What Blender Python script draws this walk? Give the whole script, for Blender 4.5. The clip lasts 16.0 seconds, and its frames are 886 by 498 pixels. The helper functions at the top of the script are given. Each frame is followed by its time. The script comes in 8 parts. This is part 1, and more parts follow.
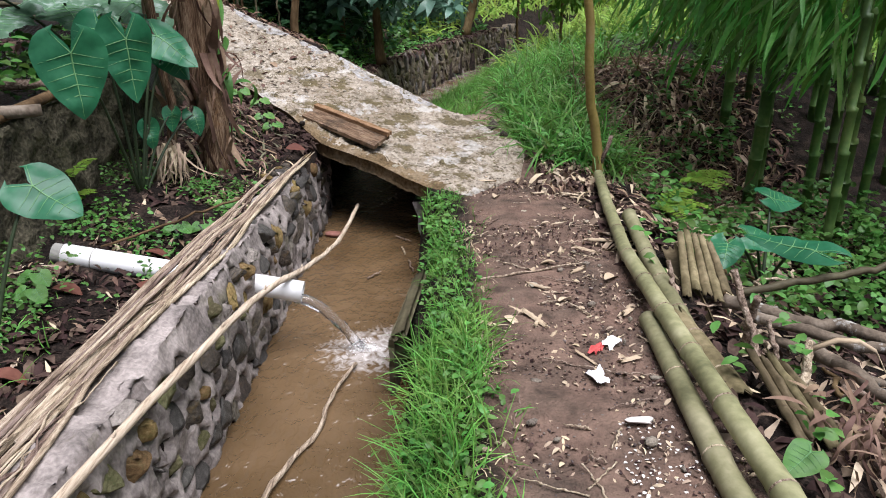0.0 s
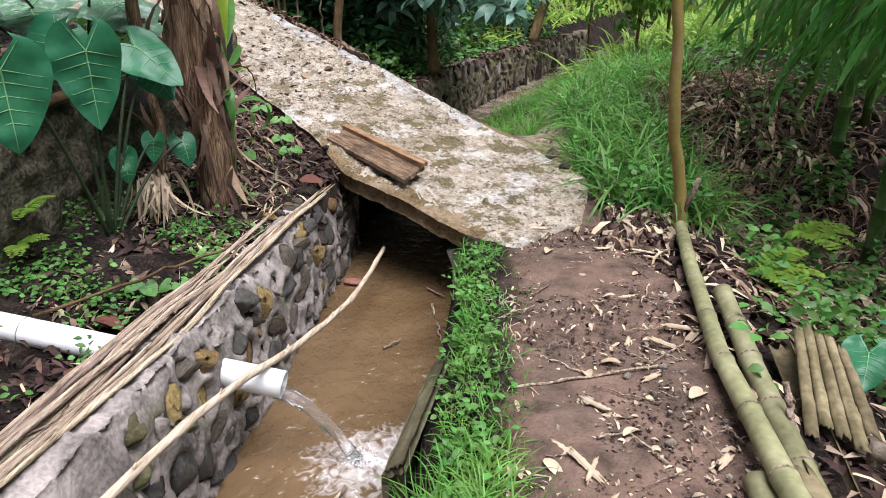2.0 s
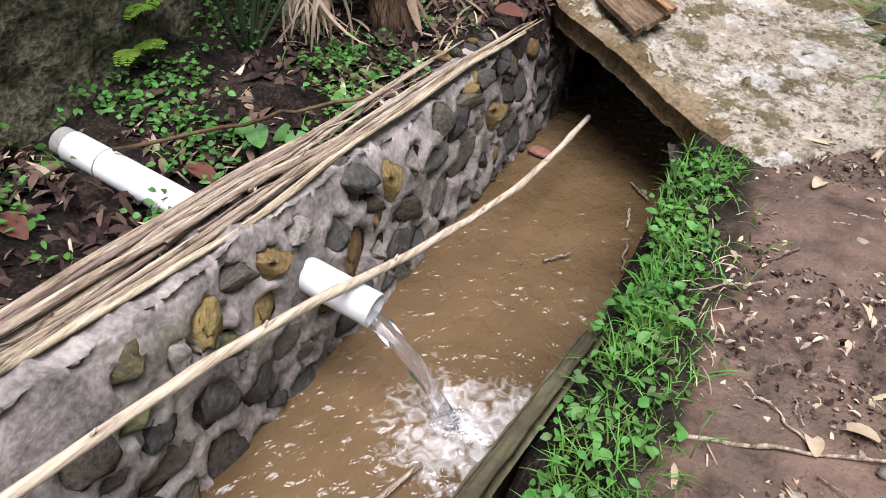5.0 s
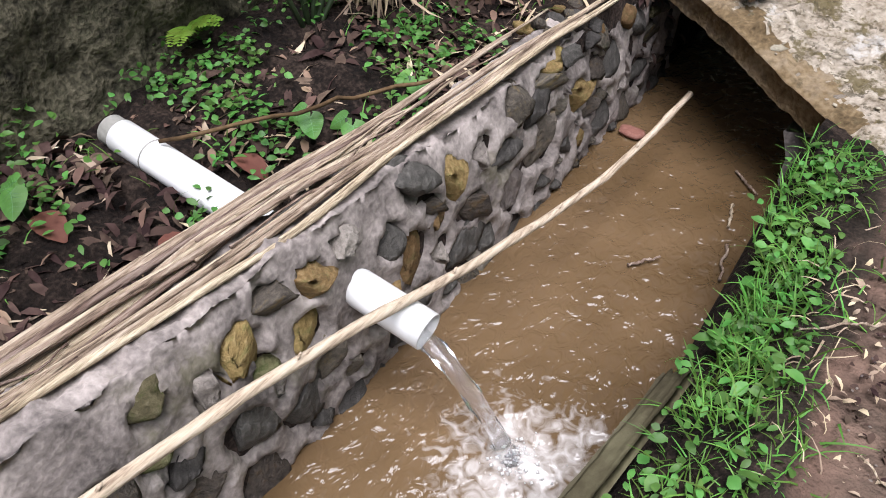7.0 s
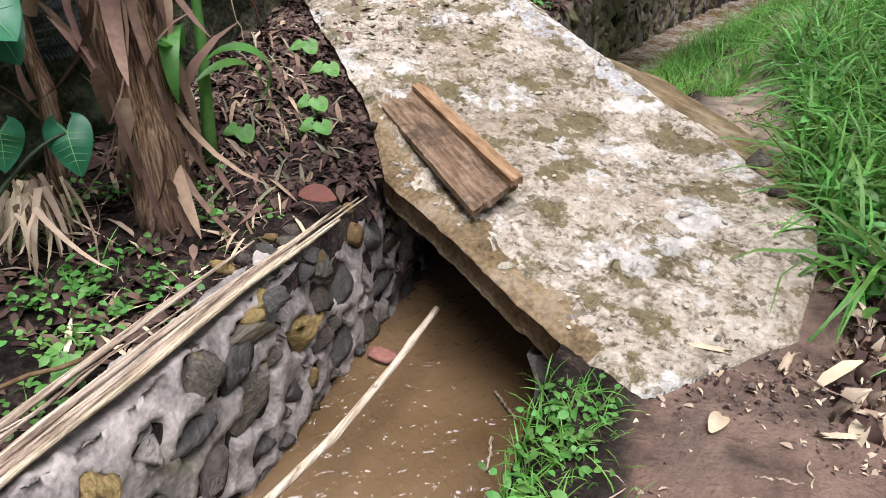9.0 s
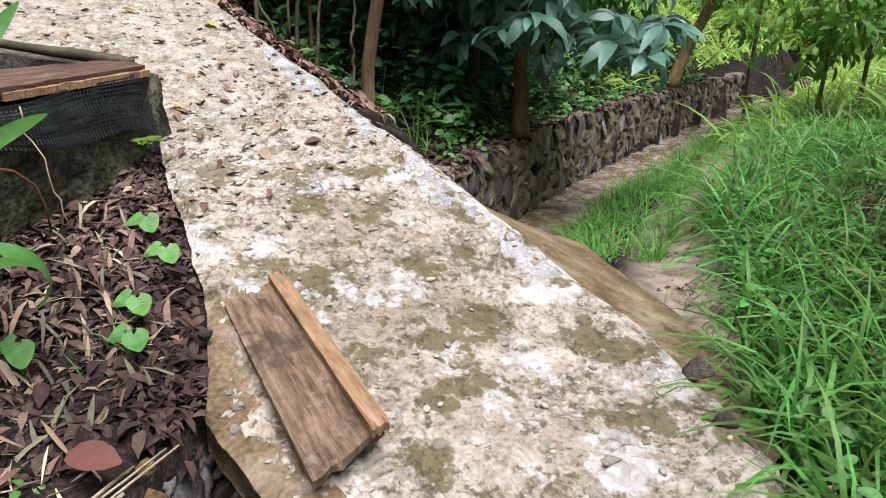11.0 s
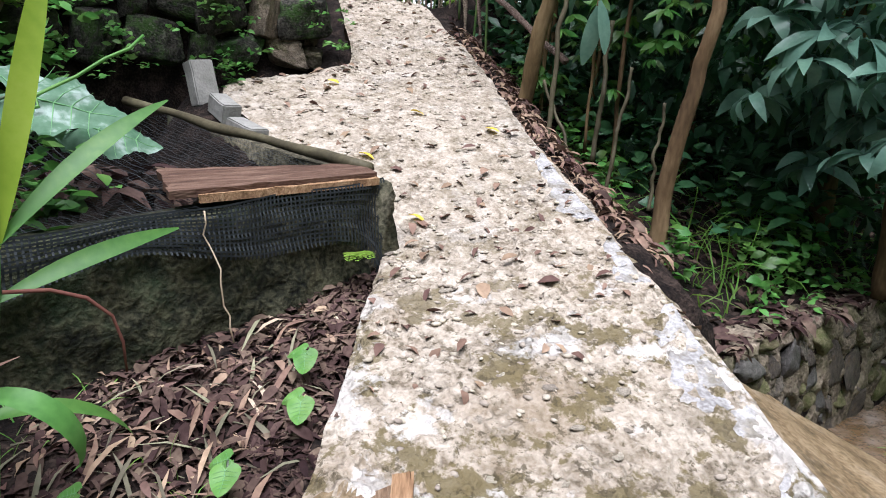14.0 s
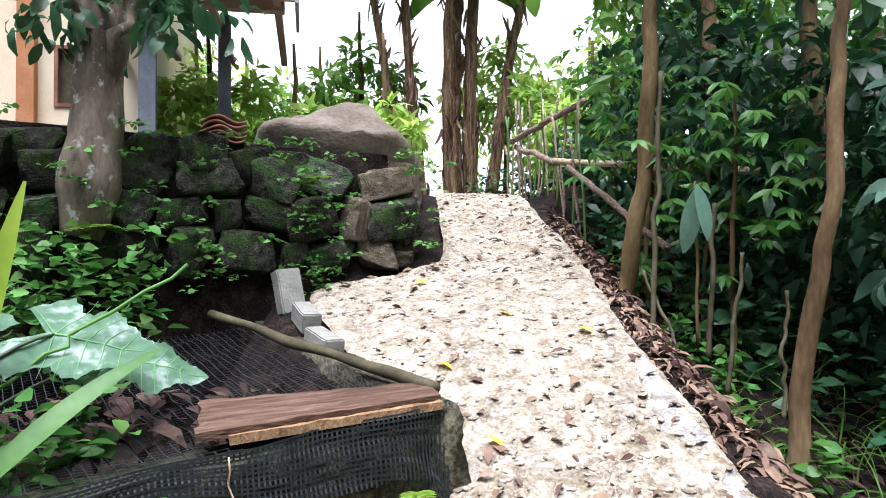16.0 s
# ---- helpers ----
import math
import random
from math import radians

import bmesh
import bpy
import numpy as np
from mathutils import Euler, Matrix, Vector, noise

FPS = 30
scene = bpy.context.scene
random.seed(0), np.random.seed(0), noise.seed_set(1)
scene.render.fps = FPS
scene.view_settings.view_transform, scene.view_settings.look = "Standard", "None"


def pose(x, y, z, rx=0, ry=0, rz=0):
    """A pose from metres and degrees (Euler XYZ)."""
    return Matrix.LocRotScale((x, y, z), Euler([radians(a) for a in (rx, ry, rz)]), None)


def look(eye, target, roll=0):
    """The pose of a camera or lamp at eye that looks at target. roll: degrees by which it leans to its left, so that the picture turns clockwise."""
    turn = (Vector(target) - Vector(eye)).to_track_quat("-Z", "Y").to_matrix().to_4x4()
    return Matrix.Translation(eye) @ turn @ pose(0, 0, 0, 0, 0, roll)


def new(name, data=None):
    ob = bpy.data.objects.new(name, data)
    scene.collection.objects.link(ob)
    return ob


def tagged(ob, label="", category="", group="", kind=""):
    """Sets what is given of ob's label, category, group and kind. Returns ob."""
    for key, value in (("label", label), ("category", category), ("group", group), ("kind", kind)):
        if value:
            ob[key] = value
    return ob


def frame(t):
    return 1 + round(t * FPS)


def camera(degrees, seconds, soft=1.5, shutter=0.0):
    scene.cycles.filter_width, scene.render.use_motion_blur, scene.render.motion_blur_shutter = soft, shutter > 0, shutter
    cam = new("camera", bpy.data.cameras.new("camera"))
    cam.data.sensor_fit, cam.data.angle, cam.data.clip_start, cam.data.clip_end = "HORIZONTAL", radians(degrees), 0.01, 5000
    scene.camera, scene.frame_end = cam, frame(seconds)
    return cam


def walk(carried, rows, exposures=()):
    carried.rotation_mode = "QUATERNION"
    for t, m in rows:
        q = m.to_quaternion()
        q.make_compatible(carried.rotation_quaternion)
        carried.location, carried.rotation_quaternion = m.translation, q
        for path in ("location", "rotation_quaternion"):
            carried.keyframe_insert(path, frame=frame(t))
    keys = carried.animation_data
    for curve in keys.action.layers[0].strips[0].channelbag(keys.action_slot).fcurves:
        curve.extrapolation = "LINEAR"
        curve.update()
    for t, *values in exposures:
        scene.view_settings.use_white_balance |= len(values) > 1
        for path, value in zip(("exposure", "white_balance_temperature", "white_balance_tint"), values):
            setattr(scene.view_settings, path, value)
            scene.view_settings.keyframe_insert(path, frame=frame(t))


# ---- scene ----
cam = camera(65.1, 16.0, 1.0)
METRES, EYE, TILT, LEAN, TURN = 5.4, 1.5, -22.0, 0.0, 0.0
ROWS = [
    (0.0, 0.0, 0.0, 0.0, 0.0, 0.0, -0.0),
    (0.5, 0.0054, 0.0428, 0.0151, 2.9, 0.98, -0.48),
    (1.0, 0.013, 0.0835, 0.0355, 4.13, -0.12, -2.34),
    (1.5, 0.0195, 0.121, 0.0472, 4.92, -1.25, -2.4),
    (2.0, 0.0252, 0.1709, 0.0635, 5.24, 0.13, -2.38),
    (2.5, 0.0304, 0.2069, 0.0815, 3.98, -1.18, -1.35),
    (3.0, 0.0347, 0.2441, 0.0944, 5.39, -2.48, -1.27),
    (3.5, 0.0395, 0.2839, 0.105, 11.74, -2.62, -4.34),
    (4.0, 0.0365, 0.3092, 0.1117, 16.97, -7.39, -8.14),
    (4.5, 0.0314, 0.3369, 0.1117, 21.99, -13.64, -10.79),
    (7.0, 0.0093, 0.4123, 0.1367, 33.77, -23.94, -10.93),
    (7.5, 0.0153, 0.4303, 0.1474, 35.55, -21.9, -11.75),
    (8.0, 0.0226, 0.453, 0.1589, 33.81, -19.56, -10.7),
    (8.5, 0.029, 0.4902, 0.1727, 27.48, -15.76, -8.87),
    (9.0, 0.0306, 0.5297, 0.1896, 19.51, -9.36, -8.07),
    (9.5, 0.0324, 0.5697, 0.2074, 12.39, -6.33, -5.02),
    (10.0, 0.0319, 0.6019, 0.2222, 11.69, -3.66, -4.88),
    (12.5, 0.024, 0.7613, 0.2912, 25.9, 3.68, -11.53),
    (13.0, 0.0216, 0.7891, 0.302, 30.52, 2.97, -11.07),
    (13.5, 0.0212, 0.8134, 0.3119, 36.77, 2.82, -14.81),
    (14.0, 0.0241, 0.8364, 0.3237, 42.46, 2.85, -18.37),
    (14.5, 0.0215, 0.8541, 0.3393, 47.65, 5.03, -17.98),
    (15.0, 0.0153, 0.8715, 0.3501, 49.3, 9.19, -17.69),
    (15.5, 0.0058, 0.8899, 0.3643, 51.28, 12.59, -18.83),
    (16.0, -0.0011, 0.9004, 0.3747, 53.53, 13.94, -17.8),
]
EXPOSURES = [(t, e, 6000 if t < 12 else 5750, 16) for t, e in ((0.0, 0.54), (0.6, 0.6), (1.2, 0.76), (4.5, 0.7), (7.0, 0.62), (8.2, 0.64), (9.0, 0.82), (10.0, 0.86), (12.5, 0.88), (14.0, 0.95), (15.0, 1.12), (16.0, 1.34))]
walk(cam, [(t, pose(0, 0, EYE, TILT, LEAN, TURN) @ pose(METRES * x, METRES * y, METRES * z, 90 + pitch, roll, yaw)) for t, x, y, z, yaw, pitch, roll in ROWS], EXPOSURES)

# ---- daylight: bright overcast ----
world = bpy.data.worlds.new("sky")
scene.world = world
world.use_nodes = True
wn, wl = world.node_tree.nodes, world.node_tree.links
wn.clear()
sky = wn.new("ShaderNodeTexSky")
sky.sky_type, sky.sun_disc = "NISHITA", False
sky.sun_elevation, sky.sun_rotation = radians(73), radians(137)
sky.dust_density, sky.air_density = 4.0, 1.0
hsv = wn.new("ShaderNodeHueSaturation")
hsv.inputs["Saturation"].default_value = 0.3
wbg, wout = wn.new("ShaderNodeBackground"), wn.new("ShaderNodeOutputWorld")
wbg.inputs["Strength"].default_value = 0.055
wl.new(sky.outputs[0], hsv.inputs["Color"])
wl.new(hsv.outputs[0], wbg.inputs["Color"])
wl.new(wbg.outputs[0], wout.inputs["Surface"])
sun = new("sun", bpy.data.lights.new("sun", "SUN"))
sun.data.energy, sun.data.angle, sun.data.color = 4.3, radians(50), (1.0, 0.97, 0.94)
sun.matrix_world = look((2.5, 1.3, 12), (0, 4, 0))


# ---- materials ----
def material(name, stops, scale=6.0, rough=0.85, bump=0.3, fine=60.0, rand=0.0, island=0.0, thin=0.0, spec=0.15, blotch=None,
             stretch=(1, 1, 1), turn=0.0, distort=0.4, cells=0.0, pit=(0.1, 0.08, 0.05), grit=0.4, fade=""):
    """Two scales of noise on a colour ramp, a fine bump, and a shade of its own for each object or island."""
    m = bpy.data.materials.new(name)
    m.use_nodes = True
    n, l = m.node_tree.nodes, m.node_tree.links
    n.clear()
    out, bs = n.new("ShaderNodeOutputMaterial"), n.new("ShaderNodeBsdfPrincipled")
    tc, mp = n.new("ShaderNodeTexCoord"), n.new("ShaderNodeMapping")
    mp.vector_type = "TEXTURE"
    mp.inputs["Scale"].default_value = [1 / k for k in stretch]
    mp.inputs["Rotation"].default_value = (0, 0, radians(turn))
    l.new(tc.outputs["Object"], mp.inputs["Vector"])
    big, small = n.new("ShaderNodeTexNoise"), n.new("ShaderNodeTexNoise")
    big.inputs["Scale"].default_value, big.inputs["Detail"].default_value, big.inputs["Distortion"].default_value = scale, 6, distort
    small.inputs["Scale"].default_value, small.inputs["Detail"].default_value = fine, 4
    for t in (big, small):
        l.new(mp.outputs[0], t.inputs["Vector"])
    mix = n.new("ShaderNodeMath")
    mix.operation = "MULTIPLY_ADD"
    mix.inputs[1].default_value = grit
    l.new(small.outputs["Fac"], mix.inputs[0])
    half = n.new("ShaderNodeMath")
    half.operation = "MULTIPLY_ADD"
    half.inputs[1].default_value, half.inputs[2].default_value = 0.9, 0.05 - grit / 2
    l.new(big.outputs["Fac"], half.inputs[0])
    l.new(half.outputs[0], mix.inputs[2])
    ramp = n.new("ShaderNodeValToRGB")
    els = ramp.color_ramp.elements
    while len(els) < len(stops):
        els.new(0.5)
    for e, (p, c) in zip(els, stops):
        e.position, e.color = p, (*c, 1)
    l.new(mix.outputs[0], ramp.inputs["Fac"])
    col = ramp.outputs["Color"]
    for blotch in (blotch if isinstance(blotch, list) else [blotch] if blotch else []):
        bn = n.new("ShaderNodeTexNoise")
        bn.inputs["Scale"].default_value, bn.inputs["Detail"].default_value, bn.inputs["Roughness"].default_value = blotch[1], 9, 0.68
        l.new(tc.outputs["Object"], bn.inputs["Vector"])
        br = n.new("ShaderNodeMapRange")
        br.inputs["From Min"].default_value, br.inputs["From Max"].default_value = blotch[2], blotch[3]
        br.inputs["To Max"].default_value = blotch[4]
        l.new(bn.outputs["Fac"], br.inputs["Value"])
        bm_ = n.new("ShaderNodeMix")
        bm_.data_type = "RGBA"
        fac = br.outputs[0]
        if fade:
            fa, fi, fm = n.new("ShaderNodeAttribute"), n.new("ShaderNodeMath"), n.new("ShaderNodeMath")
            fa.attribute_name = fade
            fi.operation, fm.operation = "MULTIPLY_ADD", "MULTIPLY"
            fi.inputs[1].default_value, fi.inputs[2].default_value = -0.75, 1.0
            l.new(fa.outputs["Fac"], fi.inputs[0])
            l.new(fi.outputs[0], fm.inputs[0])
            l.new(fac, fm.inputs[1])
            fac = fm.outputs[0]
        l.new(fac, bm_.inputs["Factor"])
        l.new(col, bm_.inputs["A"])
        bm_.inputs["B"].default_value = (*blotch[0], 1)
        col = bm_.outputs["Result"]
    height = mix.outputs[0]
    if cells:
        # stones set in mortar: uneven cells with dirty gaps
        warp, vo, vr_, vm = n.new("ShaderNodeVectorMath"), n.new("ShaderNodeTexVoronoi"), n.new("ShaderNodeMapRange"), n.new("ShaderNodeMix")
        warp.operation = "MULTIPLY_ADD"
        warp.inputs[1].default_value = (0.06, 0.06, 0.06)
        l.new(big.outputs["Color"], warp.inputs[0])
        l.new(tc.outputs["Object"], warp.inputs[2])
        vo.feature = "F1"
        vo.inputs["Scale"].default_value = cells
        l.new(warp.outputs[0], vo.inputs["Vector"])
        vr_.inputs["From Min"].default_value, vr_.inputs["From Max"].default_value = 0.42, 0.75
        vr_.inputs["To Max"].default_value = 0.42
        l.new(vo.outputs["Distance"], vr_.inputs["Value"])
        gate, gm = n.new("ShaderNodeTexNoise"), n.new("ShaderNodeMapRange")
        gate.inputs["Scale"].default_value = 4.0
        gm.inputs["From Min"].default_value, gm.inputs["From Max"].default_value = 0.38, 0.6
        l.new(tc.outputs["Object"], gate.inputs["Vector"])
        l.new(gate.outputs["Fac"], gm.inputs["Value"])
        gx = n.new("ShaderNodeMath")
        gx.operation = "MULTIPLY"
        l.new(vr_.outputs[0], gx.inputs[0])
        l.new(gm.outputs[0], gx.inputs[1])
        vm.data_type = "RGBA"
        l.new(gx.outputs[0], vm.inputs["Factor"])
        l.new(col, vm.inputs["A"])
        vm.inputs["B"].default_value = (*pit, 1)
        col = vm.outputs["Result"]
        hs = n.new("ShaderNodeMath")
        hs.operation = "MULTIPLY_ADD"
        hs.inputs[1].default_value = -1.3
        l.new(gx.outputs[0], hs.inputs[0])
        l.new(mix.outputs[0], hs.inputs[2])
        height = hs.outputs[0]
    if rand or island:
        h = n.new("ShaderNodeHueSaturation")
        src = n.new("ShaderNodeObjectInfo").outputs["Random"] if rand else n.new("ShaderNodeNewGeometry").outputs["Random Per Island"]
        amount = rand or island
        vr = n.new("ShaderNodeMapRange")
        vr.inputs["To Min"].default_value, vr.inputs["To Max"].default_value = 1 - amount, 1 + amount
        l.new(src, vr.inputs["Value"])
        l.new(vr.outputs[0], h.inputs["Value"])
        hr = n.new("ShaderNodeMapRange")
        hr.inputs["To Min"].default_value, hr.inputs["To Max"].default_value = 0.5 - 0.05 * amount, 0.5 + 0.05 * amount
        l.new(src, hr.inputs["Value"])
        l.new(hr.outputs[0], h.inputs["Hue"])
        l.new(col, h.inputs["Color"])
        col = h.outputs["Color"]
    l.new(col, bs.inputs["Base Color"])
    bs.inputs["Roughness"].default_value = rough
    bs.inputs["Specular IOR Level"].default_value = spec
    if bump:
        b = n.new("ShaderNodeBump")
        b.inputs["Strength"].default_value, b.inputs["Distance"].default_value = bump, 0.02
        l.new(height, b.inputs["Height"])
        l.new(b.outputs[0], bs.inputs["Normal"])
    if thin:
        tr, ms = n.new("ShaderNodeBsdfTranslucent"), n.new("ShaderNodeMixShader")
        l.new(col, tr.inputs["Color"])
        ms.inputs[0].default_value = thin
        l.new(bs.outputs[0], ms.inputs[1])
        l.new(tr.outputs[0], ms.inputs[2])
        l.new(ms.outputs[0], out.inputs["Surface"])
    else:
        l.new(bs.outputs[0], out.inputs["Surface"])
    return m


M_SOIL = material("soil", [(0.3, (0.004, 0.003, 0.0025)), (0.5, (0.013, 0.009, 0.007)), (0.78, (0.05, 0.035, 0.027))], 9, 0.95, 1.0, 70, grit=0.8)

def join_ground():
    """Soil and trodden dirt in one material; the path's spread is an attribute of the ground."""
    m = M_SOIL
    n, l = m.node_tree.nodes, m.node_tree.links
    bs = next(x for x in n if x.type == "BSDF_PRINCIPLED")
    old = bs.inputs["Base Color"].links[0].from_socket
    at, tc, nz, ramp, nz2 = n.new("ShaderNodeAttribute"), n.new("ShaderNodeTexCoord"), n.new("ShaderNodeTexNoise"), n.new("ShaderNodeValToRGB"), n.new("ShaderNodeTexNoise")
    at.attribute_name = "trodden"
    nz.inputs["Scale"].default_value, nz.inputs["Detail"].default_value = 9, 6
    nz2.inputs["Scale"].default_value, nz2.inputs["Detail"].default_value, nz2.inputs["Roughness"].default_value = 4.5, 10, 0.7
    l.new(tc.outputs["Object"], nz.inputs["Vector"])
    l.new(tc.outputs["Object"], nz2.inputs["Vector"])
    e = ramp.color_ramp.elements
    e[0].position, e[0].color = 0.35, (0.018, 0.0105, 0.0085, 1)
    e[1].position, e[1].color = 0.68, (0.15, 0.083, 0.062, 1)
    l.new(nz2.outputs["Fac"], ramp.inputs["Fac"])
    a, r, mx = n.new("ShaderNodeMath"), n.new("ShaderNodeMapRange"), n.new("ShaderNodeMix")
    a.operation = "ADD"
    l.new(at.outputs["Fac"], a.inputs[0])
    l.new(nz.outputs["Fac"], a.inputs[1])
    r.inputs["From Min"].default_value, r.inputs["From Max"].default_value = 0.8, 1.15
    l.new(a.outputs[0], r.inputs["Value"])
    mx.data_type = "RGBA"
    l.new(r.outputs[0], mx.inputs["Factor"])
    l.new(old, mx.inputs["A"])
    l.new(ramp.outputs["Color"], mx.inputs["B"])
    sa, sr, sx = n.new("ShaderNodeAttribute"), n.new("ShaderNodeMath"), n.new("ShaderNodeMix")
    sa.attribute_name = "sandy"
    sr.operation = "MULTIPLY"
    l.new(sa.outputs["Fac"], sr.inputs[0])
    l.new(nz.outputs["Fac"], sr.inputs[1])
    sx.data_type = "RGBA"
    sx.inputs["B"].default_value = (0.5, 0.4, 0.3, 1)
    l.new(sr.outputs[0], sx.inputs["Factor"])
    l.new(mx.outputs["Result"], sx.inputs["A"])
    l.new(sx.outputs["Result"], bs.inputs["Base Color"])


join_ground()
M_CONC = material("ramp_concrete", [(0.27, (0.15, 0.12, 0.085)), (0.43, (0.3, 0.255, 0.195)), (0.7, (0.46, 0.405, 0.33))], 13, 0.9, 1.0, 55,
                  blotch=[((0.19, 0.14, 0.085), 1.1, 0.54, 0.64, 0.5), ((0.11, 0.087, 0.036), 4.6, 0.52, 0.555, 0.85), ((0.06, 0.048, 0.026), 19.0, 0.565, 0.6, 0.75), ((0.53, 0.51, 0.475), 3.0, 0.555, 0.59, 0.65)], cells=24, grit=0.8, fade="upper")
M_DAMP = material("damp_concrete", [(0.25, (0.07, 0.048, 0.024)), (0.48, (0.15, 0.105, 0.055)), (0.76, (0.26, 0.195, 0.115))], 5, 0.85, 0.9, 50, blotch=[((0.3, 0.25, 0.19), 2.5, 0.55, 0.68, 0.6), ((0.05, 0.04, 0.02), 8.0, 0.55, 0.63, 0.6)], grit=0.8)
M_STONE_L = material("pebble", [(0.2, (0.22, 0.185, 0.14)), (0.5, (0.35, 0.305, 0.24)), (0.8, (0.46, 0.41, 0.33))], 12, 0.9, 0.8, 60, rand=0.3)
M_STONE_LI = material("pebbles", [(0.2, (0.24, 0.205, 0.16)), (0.5, (0.35, 0.305, 0.24)), (0.8, (0.45, 0.4, 0.32))], 12, 0.9, 0.6, 60, island=0.3)
M_MORTAR = material("mortar", [(0.27, (0.085, 0.074, 0.068)), (0.46, (0.21, 0.183, 0.167)), (0.72, (0.42, 0.37, 0.338))], 5, 0.95, 0.4, 60,
                    blotch=[((0.1, 0.095, 0.045), 2.2, 0.56, 0.64, 0.55)], grit=0.5, distort=0.0)
M_STONE = material("wall_stone", [(0.22, (0.04, 0.034, 0.03)), (0.47, (0.1, 0.086, 0.07)), (0.78, (0.19, 0.16, 0.125))], 9, 0.75, 1.0, 50, rand=0.35,
                   blotch=((0.22, 0.15, 0.05), 4.0, 0.55, 0.7, 0.6))
M_STONE_Y = material("ochre_stone", [(0.2, (0.08, 0.055, 0.025)), (0.5, (0.2, 0.135, 0.055)), (0.8, (0.31, 0.23, 0.115))], 9, 0.85, 0.6, 40, rand=0.4,
                    blotch=((0.12, 0.12, 0.04), 6.0, 0.5, 0.65, 0.6))
M_STONE_G = material("grey_stone", [(0.2, (0.12, 0.105, 0.092)), (0.5, (0.23, 0.2, 0.178)), (0.8, (0.36, 0.32, 0.285))], 9, 0.85, 0.8, 50, rand=0.3, blotch=((0.09, 0.08, 0.065), 6.0, 0.55, 0.66, 0.6))
M_STONE_O = material("olive_stone", [(0.2, (0.05, 0.045, 0.022)), (0.5, (0.12, 0.11, 0.055)), (0.8, (0.22, 0.2, 0.12))], 9, 0.85, 0.8, 50, rand=0.3, blotch=((0.06, 0.075, 0.02), 5.0, 0.5, 0.62, 0.7))
M_STONE_D = material("dark_stone", [(0.2, (0.025, 0.024, 0.022)), (0.5, (0.06, 0.056, 0.05)), (0.8, (0.12, 0.11, 0.1))], 9, 0.55, 0.6, 40, rand=0.3)
M_ROCK = material("mossy_rock", [(0.27, (0.008, 0.008, 0.007)), (0.47, (0.03, 0.028, 0.024)), (0.75, (0.09, 0.083, 0.067))], 7, 0.95, 1.0, 35, rand=0.55,
                  blotch=[((0.03, 0.062, 0.012), 3.0, 0.48, 0.57, 0.85), ((0.16, 0.15, 0.125), 6.0, 0.58, 0.63, 0.7), ((0.01, 0.01, 0.008), 11.0, 0.53, 0.58, 0.7)], grit=0.8)
M_OLDWALL = material("mossy_mortar", [(0.25, (0.05, 0.041, 0.03)), (0.45, (0.14, 0.112, 0.08)), (0.75, (0.28, 0.23, 0.17))], 8, 0.95, 1.0, 50,
                     blotch=[((0.07, 0.075, 0.025), 2.4, 0.5, 0.62, 0.7), ((0.05, 0.04, 0.03), 10.0, 0.55, 0.64, 0.7)], cells=8, pit=(0.05, 0.045, 0.035), grit=0.8)
M_EARTH = material("bare_earth", [(0.2, (0.08, 0.065, 0.05)), (0.5, (0.17, 0.14, 0.11)), (0.8, (0.28, 0.235, 0.19))], 6, 0.95, 1.0, 50)
M_POND = material("pond_wall_concrete", [(0.27, (0.012, 0.011, 0.008)), (0.45, (0.05, 0.046, 0.03)), (0.72, (0.14, 0.125, 0.085))], 7, 0.95, 1.0, 45,
                  blotch=[((0.035, 0.05, 0.02), 1.8, 0.5, 0.68, 0.7), ((0.03, 0.028, 0.018), 9.0, 0.57, 0.66, 0.7)], grit=0.85)
# darker than pond_wall_concrete, for the corner length of the pond wall
M_POND_DARK = material("dark_mossy_pond_wall", [(0.27, (0.005, 0.006, 0.004)), (0.45, (0.021, 0.022, 0.013)), (0.72, (0.075, 0.072, 0.042))], 7, 0.9, 1.0, 45, blotch=[((0.025, 0.045, 0.02), 1.8, 0.5, 0.66, 0.7), ((0.1, 0.092, 0.05), 3.0, 0.58, 0.66, 0.6)], grit=0.85)
M_PVC = material("white_pvc", [(0.2, (0.7, 0.7, 0.68)), (0.6, (0.8, 0.8, 0.79)), (0.9, (0.83, 0.83, 0.82))], 5, 0.35, 0.05, 50, spec=0.5)
M_BOARD = material("weathered_board", [(0.28, (0.045, 0.028, 0.018)), (0.47, (0.15, 0.095, 0.058)), (0.75, (0.3, 0.215, 0.14))], 5, 0.9, 0.9, 30, stretch=(1, 9, 4), turn=-43, blotch=[((0.05, 0.035, 0.024), 5.0, 0.52, 0.62, 0.75), ((0.32, 0.25, 0.18), 7.0, 0.58, 0.66, 0.6)])
M_REDWOOD = material("red_brown_board", [(0.27, (0.035, 0.02, 0.014)), (0.48, (0.095, 0.054, 0.037)), (0.76, (0.19, 0.125, 0.088))], 4, 0.8, 0.8, 30, stretch=(9, 1, 4), turn=-8)
M_FRESHWOOD = material("split_wood", [(0.27, (0.12, 0.068, 0.036)), (0.5, (0.26, 0.155, 0.082)), (0.78, (0.4, 0.27, 0.16))], 5, 0.85, 0.7, 30, stretch=(1, 8, 4), turn=-43)
M_BAMBOO = material("green_bamboo", [(0.27, (0.1, 0.1, 0.045)), (0.5, (0.23, 0.225, 0.115)), (0.78, (0.4, 0.375, 0.23))], 4, 0.5, 0.15, 30, rand=0.15, spec=0.45)
